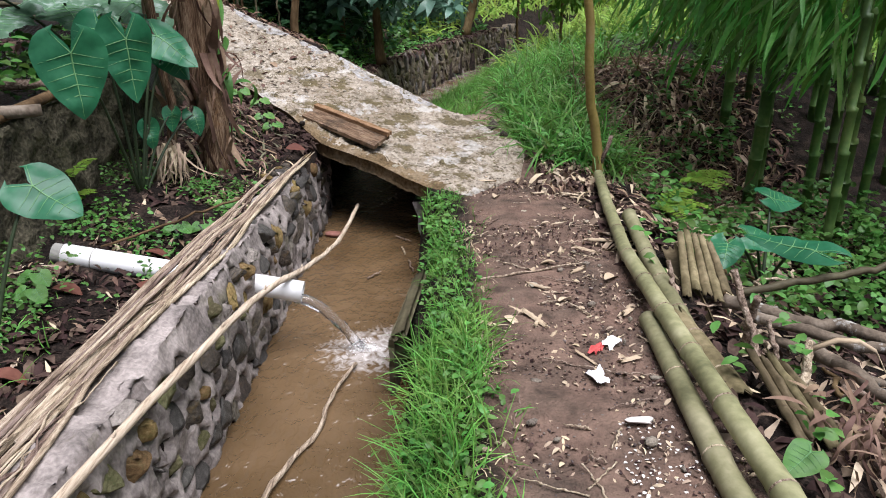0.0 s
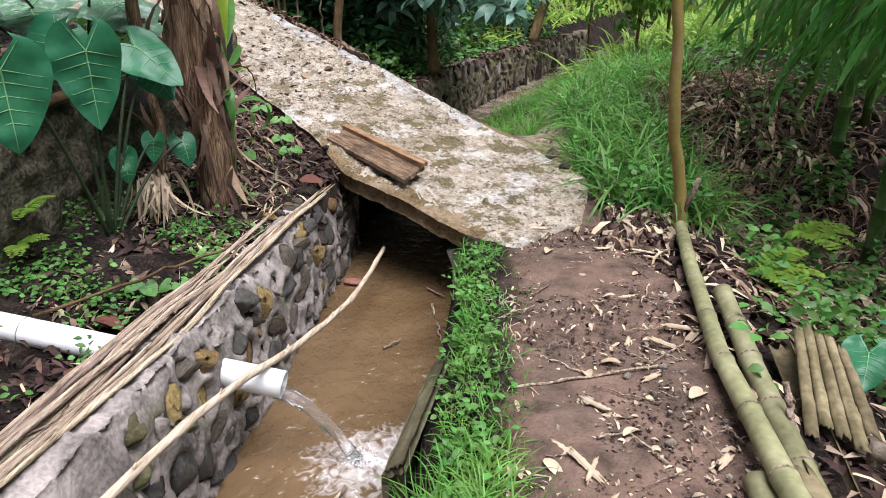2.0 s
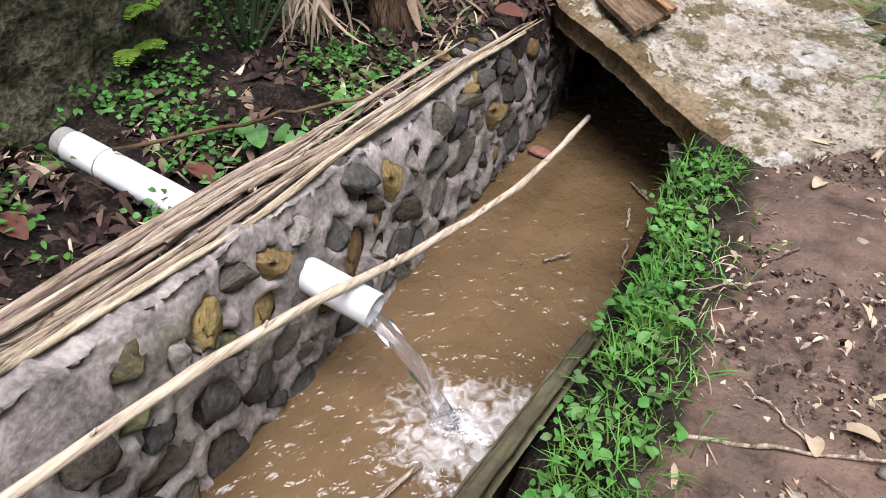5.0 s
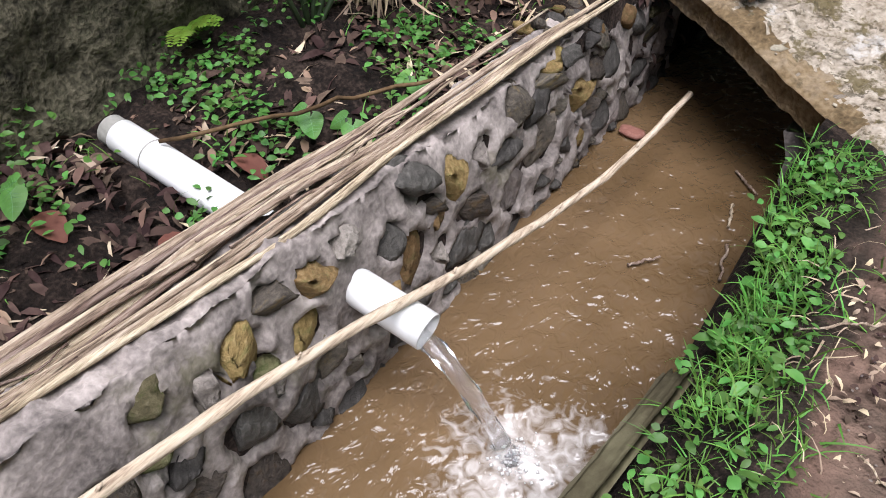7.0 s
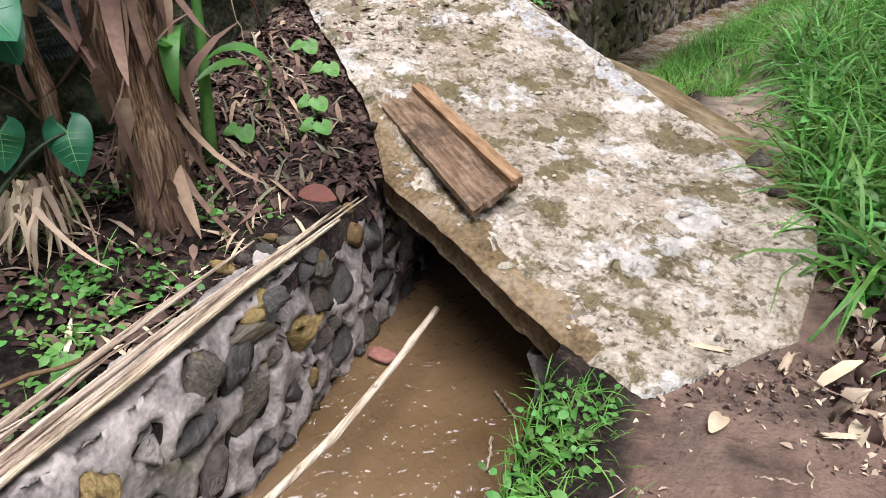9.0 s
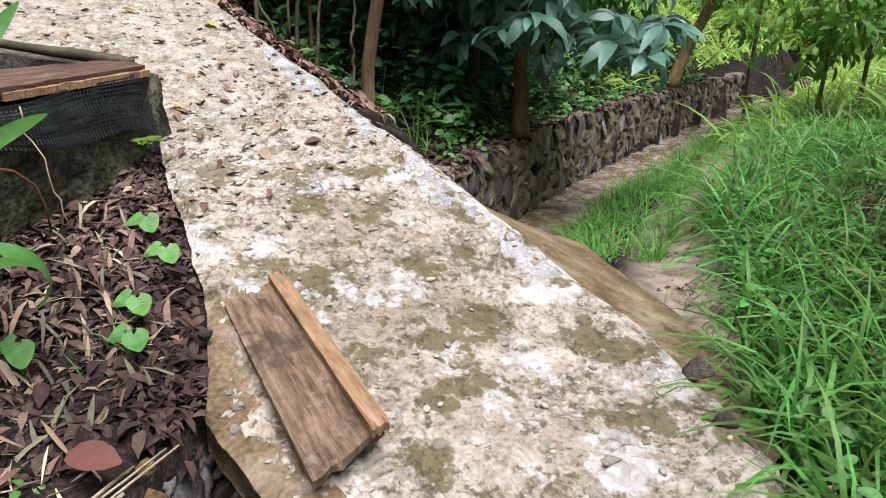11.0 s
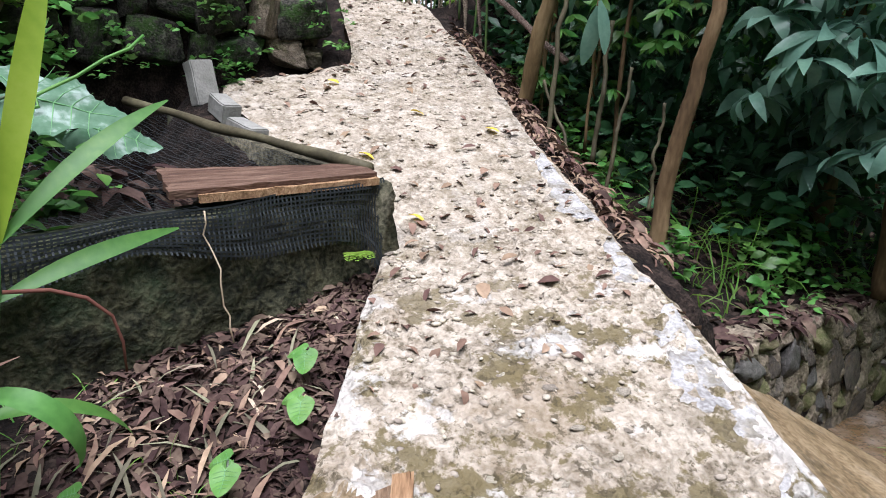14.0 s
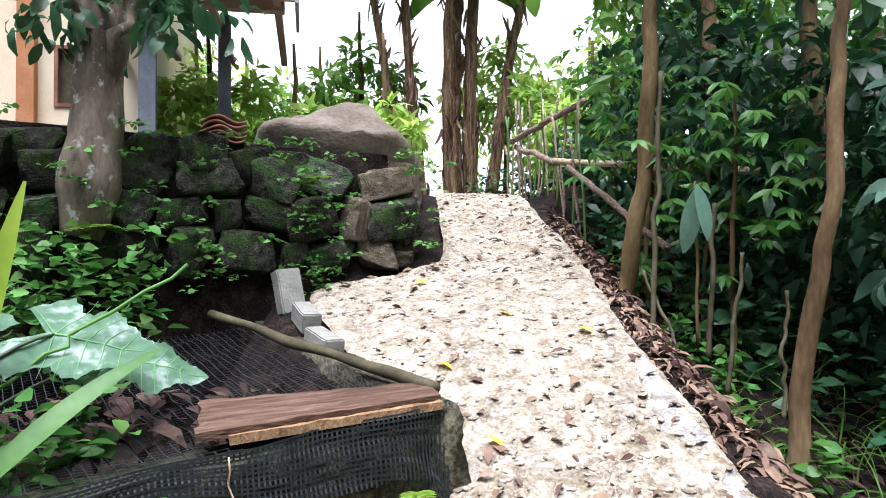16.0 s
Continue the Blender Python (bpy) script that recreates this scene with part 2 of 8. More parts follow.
M_CULM = material("living_bamboo", [(0.25, (0.025, 0.06, 0.014)), (0.5, (0.065, 0.125, 0.028)), (0.8, (0.16, 0.2, 0.06))], 3, 0.5, 0.1, 30, rand=0.4, spec=0.4)
M_STRAW = material("dry_stalk", [(0.3, (0.065, 0.045, 0.032)), (0.47, (0.27, 0.2, 0.145)), (0.72, (0.53, 0.44, 0.345))], 9, 0.85, 0.7, 60, rand=0.45, stretch=(9, 0.6, 9))
M_PEELED = material("peeled_stick", [(0.28, (0.2, 0.145, 0.1)), (0.46, (0.46, 0.37, 0.27)), (0.72, (0.64, 0.55, 0.43))], 9, 0.75, 0.4, 60, stretch=(9, 0.6, 9))
M_BARK = material("bark", [(0.25, (0.045, 0.029, 0.014)), (0.5, (0.115, 0.076, 0.036)), (0.8, (0.23, 0.165, 0.085))], 8, 0.9, 0.7, 50, rand=0.2, stretch=(1, 1, 0.3))
M_GRAYBARK = material("grey_bark", [(0.25, (0.06, 0.046, 0.034)), (0.5, (0.145, 0.115, 0.085)), (0.8, (0.26, 0.22, 0.17))], 7, 0.9, 0.9, 50, stretch=(1, 1, 0.4), blotch=((0.42, 0.42, 0.39), 9.0, 0.57, 0.63, 0.75))
M_YELSTEM = material("yellow_green_stem", [(0.25, (0.13, 0.11, 0.025)), (0.5, (0.22, 0.17, 0.05)), (0.8, (0.28, 0.2, 0.1))], 5, 0.7, 0.2, 50)


# ---- mesh helpers ----
class Geo:
    """Collects vertices and faces for one mesh."""

    def __init__(self):
        self.v, self.f = [], []

    def add(self, verts, faces):
        k = len(self.v)
        self.v.extend(verts)
        self.f.extend(tuple(i + k for i in f) for f in faces)

    def tube(self, pts, radii, seg=8, cap=True):
        pts = [Vector(p) for p in pts]
        if not hasattr(radii, "__len__"):
            radii = [radii] * len(pts)
        verts, faces = [], []
        ref = None
        for i, p in enumerate(pts):
            d = (pts[min(i + 1, len(pts) - 1)] - pts[max(i - 1, 0)]).normalized()
            if ref is None:
                ref = d.cross(Vector((0.31, 0.17, 0.93)))
                if ref.length < 0.05:
                    ref = d.cross(Vector((1, 0, 0)))
            a = (ref - d * ref.dot(d)).normalized()
            ref = a
            b = d.cross(a)
            for s in range(seg):
                w = 2 * math.pi * s / seg
                verts.append(p + (a * math.cos(w) + b * math.sin(w)) * radii[i])
        for i in range(len(pts) - 1):
            for s in range(seg):
                t = (s + 1) % seg
                faces.append((i * seg + s, i * seg + t, (i + 1) * seg + t, (i + 1) * seg + s))
        if cap:
            faces.append(tuple(range(seg))[::-1])
            faces.append(tuple((len(pts) - 1) * seg + s for s in range(seg)))
        self.add(verts, faces)
        return self

    def leaf(self, base, way, up, length, width, droop=0.3, rows=4, prof=None, fold=0.15):
        """A blade with a midrib, bent downward along its length."""
        base, d = Vector(base), Vector(way).normalized()
        side = d.cross(Vector(up))
        if side.length < 1e-3:
            side = d.cross(Vector((1, 0.3, 0)))
        side.normalize()
        nrm = side.cross(d).normalized()
        verts, faces = [], []
        p = base.copy()
        for i in range(rows + 1):
            s = i / rows
            w = width * (prof(s) if prof else math.sin(math.pi * min(1, s * 0.93 + 0.05)) ** 0.8) * 0.5
            verts += [p - side * w + nrm * fold * w, p.copy(), p + side * w + nrm * fold * w]
            a = droop * (i + 0.5) / rows
            step = (d * math.cos(a) - nrm * math.sin(a)) if droop else d
            p = p + step * (length / rows)
        for i in range(rows):
            k = i * 3
            faces += [(k, k + 1, k + 4, k + 3), (k + 1, k + 2, k + 5, k + 4)]
        self.add(verts, faces)

    def box(self, lo, hi, m=None):
        vs = [Vector((x, y, z)) for x in (lo[0], hi[0]) for y in (lo[1], hi[1]) for z in (lo[2], hi[2])]
        if m is not None:
            vs = [m @ v for v in vs]
        self.add(vs, [(0, 1, 3, 2), (4, 6, 7, 5), (0, 4, 5, 1), (2, 3, 7, 6), (0, 2, 6, 4), (1, 5, 7, 3)])
        return self

    def mesh(self, name, mat, smooth=True):
        me = bpy.data.meshes.new(name)
        me.from_pydata([tuple(v) for v in self.v], [], self.f)
        me.materials.append(mat)
        if smooth:
            me.shade_smooth()
        me.update()
        return me


def part(name, geo, mat, parent=None, label="", smooth=True, kind=""):
    """Links a Geo or a mesh as one object under a thing or a part."""
    me = geo.mesh(name, mat, smooth) if isinstance(geo, Geo) else geo
    ob = new(name, me)
    if parent is not None:
        ob.parent = parent
    return tagged(ob, label, kind=kind)


def thing(name, label, category, at=(0, 0, 0), group="", kind=""):
    ob = new(name)
    ob.location = at
    ob.empty_display_size = 0.1
    return tagged(ob, label, category, group, kind)


def solid(name, geo, mat, label, category, group="", kind="", smooth=True):
    return tagged(new(name, geo.mesh(name, mat, smooth)), label, category, group, kind)


def rock_mesh(name, mat, seed, sub=2, rough=0.22, flat=1.0, trim=(0.3, 0.46), ncut=12, blocky=False):
    """A rounded, uneven stone of about unit size; a blocky one has flat faces."""
    bm = bmesh.new()
    bmesh.ops.create_icosphere(bm, subdivisions=sub, radius=0.5)
    rnd = random.Random(seed)
    off = Vector((rnd.uniform(0, 50), rnd.uniform(0, 50), rnd.uniform(0, 50)))
    cuts = [(Vector((rnd.gauss(0, 1), rnd.gauss(0, 1), rnd.gauss(0, 1))).normalized(), rnd.uniform(*trim)) for _ in range(ncut)]
    if blocky:
        cuts += [((Vector(a) + Vector((rnd.gauss(0, 0.14), rnd.gauss(0, 0.14), rnd.gauss(0, 0.14)))).normalized(), rnd.uniform(0.26, 0.33)) for a in ((1, 0, 0), (-1, 0, 0), (0, 1, 0), (0, -1, 0), (0, 0, 1), (0, 0, -1))]
    for v in bm.verts:
        d = v.co.normalized() * 1.12
        k = 1 + rough * noise.noise(d * 1.6 + off) * 2 + 0.07 * noise.noise(d * 5 + off)
        c = d * 0.5 * k
        for pn, ph in cuts:
            over = c.dot(pn) - ph
            if over > 0:
                c = c - pn * over * 0.92
        c = c * (1 + 0.06 * noise.noise(c * 9 + off))
        v.co = (c.x, c.y, c.z * flat)
    me = bpy.data.meshes.new(name)
    bm.to_mesh(me)
    bm.free()
    me.materials.append(mat)
    me.shade_smooth()
    return me


def fbm(x, y, z=0.0, octaves=3):
    return noise.fractal(Vector((x, y, z)), 1.0, 2.0, octaves)


# ---- plan ----
WATER = -0.42
# ramp stations: left edge x, y, z; right edge x, y, z
RAMP = [
    ((0.16, 4.62, 0.03), (0.6, 5.08, 0.055)),
    ((-0.14, 4.8, 0.08), (0.66, 5.75, 0.14)),
    ((-0.5, 5.0, 0.17), (0.28, 6.38, 0.21)),
    ((-0.93, 5.29, 0.255), (-0.35, 6.9, 0.39)),
    ((-1.28, 5.8, 0.37), (-0.78, 7.17, 0.56)),
    ((-1.93, 6.5, 0.57), (-1.32, 7.47, 0.76)),
    ((-2.33, 6.86, 0.7), (-1.95, 7.88, 0.97)),
    ((-3.5, 7.0, 1.09), (-2.63, 8.27, 1.22)),
    ((-4.5, 7.25, 1.36), (-3.25, 8.72, 1.42)),
    ((-4.32, 8.18, 1.56), (-3.78, 9.08, 1.62)),
    ((-5.29, 8.85, 1.99), (-4.45, 9.41, 1.89)),
    ((-5.98, 9.28, 2.27), (-5.54, 10.07, 2.25)),
    ((-8.3, 10.9, 2.34), (-7.6, 11.9, 2.32)),
]


def ramp_at(s):
    s = float(s)
    i = min(int(s), len(RAMP) - 2)
    f = s - i
    out = []
    for side in (0, 1):
        p0, p1 = Vector(RAMP[max(i - 1, 0)][side]), Vector(RAMP[i][side])
        p2, p3 = Vector(RAMP[i + 1][side]), Vector(RAMP[min(i + 2, len(RAMP) - 1)][side])
        sm = p1 + 0.5 * f * (p2 - p0 + f * (2 * p0 - 5 * p1 + 4 * p2 - p3 + f * (3 * (p1 - p2) + p3 - p0)))
        out.append(p1.lerp(p2, f).lerp(sm, 0.6))
    return out


def bend(y):
    """Sideways drift of the channel beyond the bridge."""
    d = np.maximum(np.asarray(y, float) - 8.2, 0)
    return 0.36 * d * d / (d + 3.5)


RP, RS, RF = [], [], []
for a in range(0, (len(RAMP) - 1) * 12 + 1):
    L_, R_ = ramp_at(a / 12)
    for b in range(13):
        RP.append(L_.lerp(R_, b / 12))
        RS.append(a / 12)
        RF.append(b / 12)
RP, RS, RF = np.array([tuple(p) for p in RP]), np.array(RS), np.array(RF)


TERRACE = [(-4.7, -30), (-4.76, 7.1), (-4.62, 8.1), (-6.1, 9.15), (-8.2, 10.5), (-14, 14)]


def step01(v, a, b):
    t = np.clip((np.asarray(v, float) - a) / (b - a), 0, 1)
    return t * t * (3 - 2 * t)


def ground_height(X, Y):
    """Height of the ground, without its fine unevenness."""
    X, Y = np.atleast_1d(np.asarray(X, float)), np.atleast_1d(np.asarray(Y, float))
    u = X - bend(Y)
    # banks
    right = 0.02 - 0.42 * step01(u, 1.0, 2.3) * (1 - 0.8 * step01(Y, 5.5, 8)) - 0.5 * step01(u, 2.5, 7) + 0.45 * step01(u, 1.2, 2.2) * step01(Y, 6.0, 8.0)
    right = right - 0.14 * (1 - step01(u, -0.15, 0.14)) - 0.1 * step01(Y, 7.7, 8.8) * (1 - step01(u, -0.45, -0.1)) - 0.2 * step01(Y, 7.2, 8.8) * (1 - step01(u, 0.2, 0.9))
    near_left = 0.0 + 0.13 * step01(-u, 1.2, 2.0) + 0.1 * step01(Y, 3.4, 4.3) + 0.3 * step01(Y, 4.4, 6.4) * step01(-u, 0.95, 1.7)
    slope = 0.12 + 0.4 * np.clip(-u - 1.0, 0, 5.6)
    t = step01(Y - 0.62 * (-u - 1.3), 6.3, 7.3)
    left = near_left * (1 - t) + slope * t
    over = np.full(X.shape, -9.0)
    for (ax, ay), (bx, by) in zip(TERRACE, TERRACE[1:]):
        dx, dy = bx - ax, by - ay
        ln = math.hypot(dx, dy)
        f = ((X - ax) * dx + (Y - ay) * dy) / (ln * ln)
        d = (-(X - ax) * dy + (Y - ay) * dx) / ln
        over = np.where((f > -0.15) & (f < 1.15), np.maximum(over, d), over)
    left = left + (2.4 - left) * step01(over, 0.1, 0.4)
    left = np.minimum(left, 2.55)
    lip = u + 0.3 * step01(Y, 7.7, 8.8)
    bedmask = step01(u, -0.99, -0.95) * (1 - step01(lip, -0.2, -0.14))
    z = np.where(u < -0.5, left, right)
    z = z * (1 - bedmask) - 0.8 * bedmask
    # bed the ramp in
    near = np.where((X > -11) & (X < 2) & (Y > 3) & (Y < 15))[0]
    for k in range(0, len(near), 2000):
        q = near[k:k + 2000]
        d2 = (X[q, None] - RP[None, :, 0]) ** 2 + (Y[q, None] - RP[None, :, 1]) ** 2
        j = d2.argmin(1)
        d = np.sqrt(d2[np.arange(len(q)), j])
        left_side = RF[j] < 0.5
        w = 1 - step01(d, 0.12, np.where(left_side, 0.85, 0.55))
        sunk = ((RF[j] > 0.01) & (RF[j] < 0.99)) | ((RF[j] > 0.5) & (RS[j] < 4.6))
        bed = RP[j, 2] - np.where(sunk, 0.14, 0.04) * step01(RS[j], 0.6, 1.6) - 0.012
        canal = (u[q] > -1.0) & (u[q] < -0.13)
        z[q] = np.where(canal, z[q], z[q] * (1 - w) + bed * w)
    return z


def gz(x, y):
    return float(ground_height(x, y)[0])


# ---- ground ----
def spread(lo, hi, fine_lo, fine_hi, fine):
    mid = list(np.arange(fine_lo, fine_hi, fine))
    up, s = [fine_hi], fine
    while up[-1] < hi:
        s *= 1.25
        up.append(up[-1] + s)
    dn, s = [fine_lo], fine
    while dn[-1] > lo:
        s *= 1.25
        dn.append(dn[-1] - s)
    return dn[:0:-1] + mid + up


def build_ground():
    xs, ys = spread(-300, 300, -4.4, 3.2, 0.05), spread(-300, 300, 0.4, 11, 0.06)
    X, Y = np.meshgrid(xs, ys)
    Z = ground_height(X.ravel(), Y.ravel())
    verts = []
    for x, y, z in zip(X.ravel(), Y.ravel(), Z):
        k = 0.03 if (0.15 < x - float(bend(y)) < 0.95) else 0.06
        if abs(x) < 30 and abs(y) < 40:
            z += k * fbm(x * 1.7, y * 1.7) + 0.35 * k * fbm(x * 9, y * 9, 3)
        verts.append((x, y, z))
    nx = len(xs)
    faces = [(j * nx + i, j * nx + i + 1, (j + 1) * nx + i + 1, (j + 1) * nx + i) for j in range(len(ys) - 1) for i in range(nx - 1)]
    me = bpy.data.meshes.new("ground")
    me.from_pydata(verts, [], faces)
    me.materials.append(M_SOIL)
    U = X - bend(Y)
    near = step01(U, 0.05, 0.3) * (1 - step01(U, 0.85, 1.1)) * (1 - step01(Y, 5.0, 6.2))
    far = step01(U, 0.2, 0.4) * (1 - step01(U, 0.5, 0.75)) * step01(Y, 6, 7) * 0.8
    att = me.attributes.new("trodden", "FLOAT", "POINT")
    att.data.foreach_set("value", np.maximum(near, far).ravel())
    sand = me.attributes.new("sandy", "FLOAT", "POINT")
    sand.data.foreach_set("value", (0.85 * step01(U, 0.1, 0.3) * (1 - step01(U, 0.7, 0.95)) * step01(Y, 6, 7) + 0.25 * near).ravel())
    me.shade_smooth()
    tagged(new("ground", me), "brown soil ground with a trodden dirt path", "ground", kind="structure")


build_ground()


# ---- water ----
def build_water():
    m = bpy.data.materials.new("muddy_water")
    m.use_nodes = True
    n, l = m.node_tree.nodes, m.node_tree.links
    bs = n["Principled BSDF"]
    bs.inputs["Base Color"].default_value = (0.17, 0.11, 0.06, 1)
    bs.inputs["Roughness"].default_value = 0.05
    bs.inputs["Specular IOR Level"].default_value = 0.0
    bs.inputs["Coat Weight"].default_value, bs.inputs["Coat Roughness"].default_value, bs.inputs["Coat IOR"].default_value = 1.0, 0.1, 1.5
    tc, nz, mp, b = n.new("ShaderNodeTexCoord"), n.new("ShaderNodeTexNoise"), n.new("ShaderNodeMapping"), n.new("ShaderNodeBump")
    mp.inputs["Scale"].default_value = (1.5, 1, 1)
    nz.inputs["Scale"].default_value, nz.inputs["Detail"].default_value = 15, 2
    nz.inputs["Distortion"].default_value = 0.6
    b.inputs["Strength"].default_value, b.inputs["Distance"].default_value = 1.0, 0.026
    l.new(tc.outputs["Object"], mp.inputs[0])
    l.new(mp.outputs[0], nz.inputs["Vector"])
    l.new(nz.outputs["Fac"], b.inputs["Height"])
    l.new(b.outputs[0], bs.inputs["Coat Normal"])
    # churned foam where the pipe pours in
    fp, fm, fn, fx = n.new("ShaderNodeVectorMath"), n.new("ShaderNodeMapRange"), n.new("ShaderNodeTexNoise"), n.new("ShaderNodeMath")
    fp.operation = "DISTANCE"
    fp.inputs[1].default_value = (-0.4, 3.29, WATER)
    fm.inputs["From Min"].default_value, fm.inputs["From Max"].default_value = 0.03, 0.42
    fm.inputs["To Min"].default_value, fm.inputs["To Max"].default_value = 0.22, -0.3
    fn.inputs["Scale"].default_value, fn.inputs["Detail"].default_value, fn.inputs["Distortion"].default_value = 20, 9, 0.9
    l.new(tc.outputs["Object"], fp.inputs[0])
    l.new(fp.outputs["Value"], fm.inputs["Value"])
    l.new(tc.outputs["Object"], fn.inputs["Vector"])
    fx.operation = "ADD"
    l.new(fm.outputs[0], fx.inputs[0])
    l.new(fn.outputs["Fac"], fx.inputs[1])
    fr, fc, sed = n.new("ShaderNodeMapRange"), n.new("ShaderNodeMix"), n.new("ShaderNodeTexNoise")
    fr.inputs["From Min"].default_value, fr.inputs["From Max"].default_value = 0.42, 0.92
    l.new(fx.outputs[0], fr.inputs["Value"])
    sed.inputs["Scale"].default_value = 2.0
    l.new(tc.outputs["Object"], sed.inputs["Vector"])
    sc = n.new("ShaderNodeValToRGB")
    sc.color_ramp.elements[0].position, sc.color_ramp.elements[0].color = 0.3, (0.085, 0.053, 0.024, 1)
    sc.color_ramp.elements[1].position, sc.color_ramp.elements[1].color = 0.7, (0.14, 0.09, 0.046, 1)
    l.new(sed.outputs["Fac"], sc.inputs["Fac"])
    # far water paled by streaks: riffles, plus sky reflection put into the colour
    ra, rn2, rm, rx = n.new("ShaderNodeAttribute"), n.new("ShaderNodeTexNoise"), n.new("ShaderNodeMath"), n.new("ShaderNodeMapRange")
    ra.attribute_name = "riffle_sheen"
    rn2.inputs["Scale"].default_value, rn2.inputs["Detail"].default_value = 6, 8
    l.new(mp.outputs[0], rn2.inputs["Vector"])
    rx.inputs["From Min"].default_value, rx.inputs["From Max"].default_value = 0.42, 0.66
    l.new(rn2.outputs["Fac"], rx.inputs["Value"])
    rm.operation = "MULTIPLY"
    l.new(ra.outputs["Fac"], rm.inputs[0])
    l.new(rx.outputs[0], rm.inputs[1])
    both = n.new("ShaderNodeMath")
    both.operation = "MAXIMUM"
    l.new(rm.outputs[0], both.inputs[0])
    l.new(fr.outputs[0], both.inputs[1])
    fc.data_type = "RGBA"
    l.new(sc.outputs["Color"], fc.inputs["A"])
    fc.inputs["B"].default_value = (0.66, 0.63, 0.6, 1)
    l.new(both.outputs[0], fc.inputs["Factor"])
    l.new(fc.outputs["Result"], bs.inputs["Base Color"])
    g = Geo()
    ys = list(np.arange(-12, 0, 1.0)) + list(np.arange(0, 8, 0.025)) + list(np.arange(8, 40, 0.5))
    cx, cy = -0.43, 3.285
    us = np.linspace(-1.05, 0.0, 42)
    for y in ys:
        for u in us:
            x = u + float(bend(y))
            r = math.hypot(x - cx, y - cy)
            z = WATER + 0.004 * math.exp(-r * 1.2) * math.sin(r * 46 + 3 * fbm(x * 3, y * 3)) + 0.006 * fbm(x * 6, y * 4) + 0.005 * fbm(x * 17, y * 11, 5)
            z += 0.035 * math.exp(-(r / 0.15) ** 2) * (0.5 + fbm(x * 18, y * 18, 2)) + 0.008 * math.exp(-(r / 0.5) ** 2) * fbm(x * 30, y * 30, 6)
            g.v.append((x, y, z))
    k = len(us)
    g.f = [(j * k + i, j * k + i + 1, (j + 1) * k + i + 1, (j + 1) * k + i) for j in range(len(ys) - 1) for i in range(k - 1)]
    ob = solid("water", g, m, "muddy brown water flowing in a narrow channel", "water", kind="structure")
    ob.data.attributes.new("riffle_sheen", "FLOAT", "POINT").data.foreach_set("value", 0.3 * step01(np.repeat(np.array(ys), k), 8.2, 10.5))


build_water()


# ---- ramp and bridge slab ----
def ramp_relief(x, y, upper):
    """Lumps of gravel left standing in the trowelled concrete."""
    out = 0.0
    for k, (scale, high) in enumerate(((10.0, 0.03), (19.0, 0.02))):
        q = Vector((x * scale + 1.5 * fbm(x * 4, y * 4, 8), y * scale + 1.5 * fbm(x * 4, y * 4, 9), 3.1 * k))
        d, pts = noise.voronoi(q)
        keep = noise.cell(pts[0] * 1.7) > (0.1 if k else -0.05)
        if keep:
            out += high * max(0.0, 1 - (d[0] / 0.52) ** 2)
    soft = noise.noise(Vector((x * 1.3, y * 1.3, 4)))
    return out * (0.65 + 0.5 * max(-0.8, min(0.8, 2 * soft))) * (1 - 0.72 * upper) + 0.006 * fbm(x * 30, y * 30, 2) + 0.004 * fbm(x * 70, y * 70, 6)


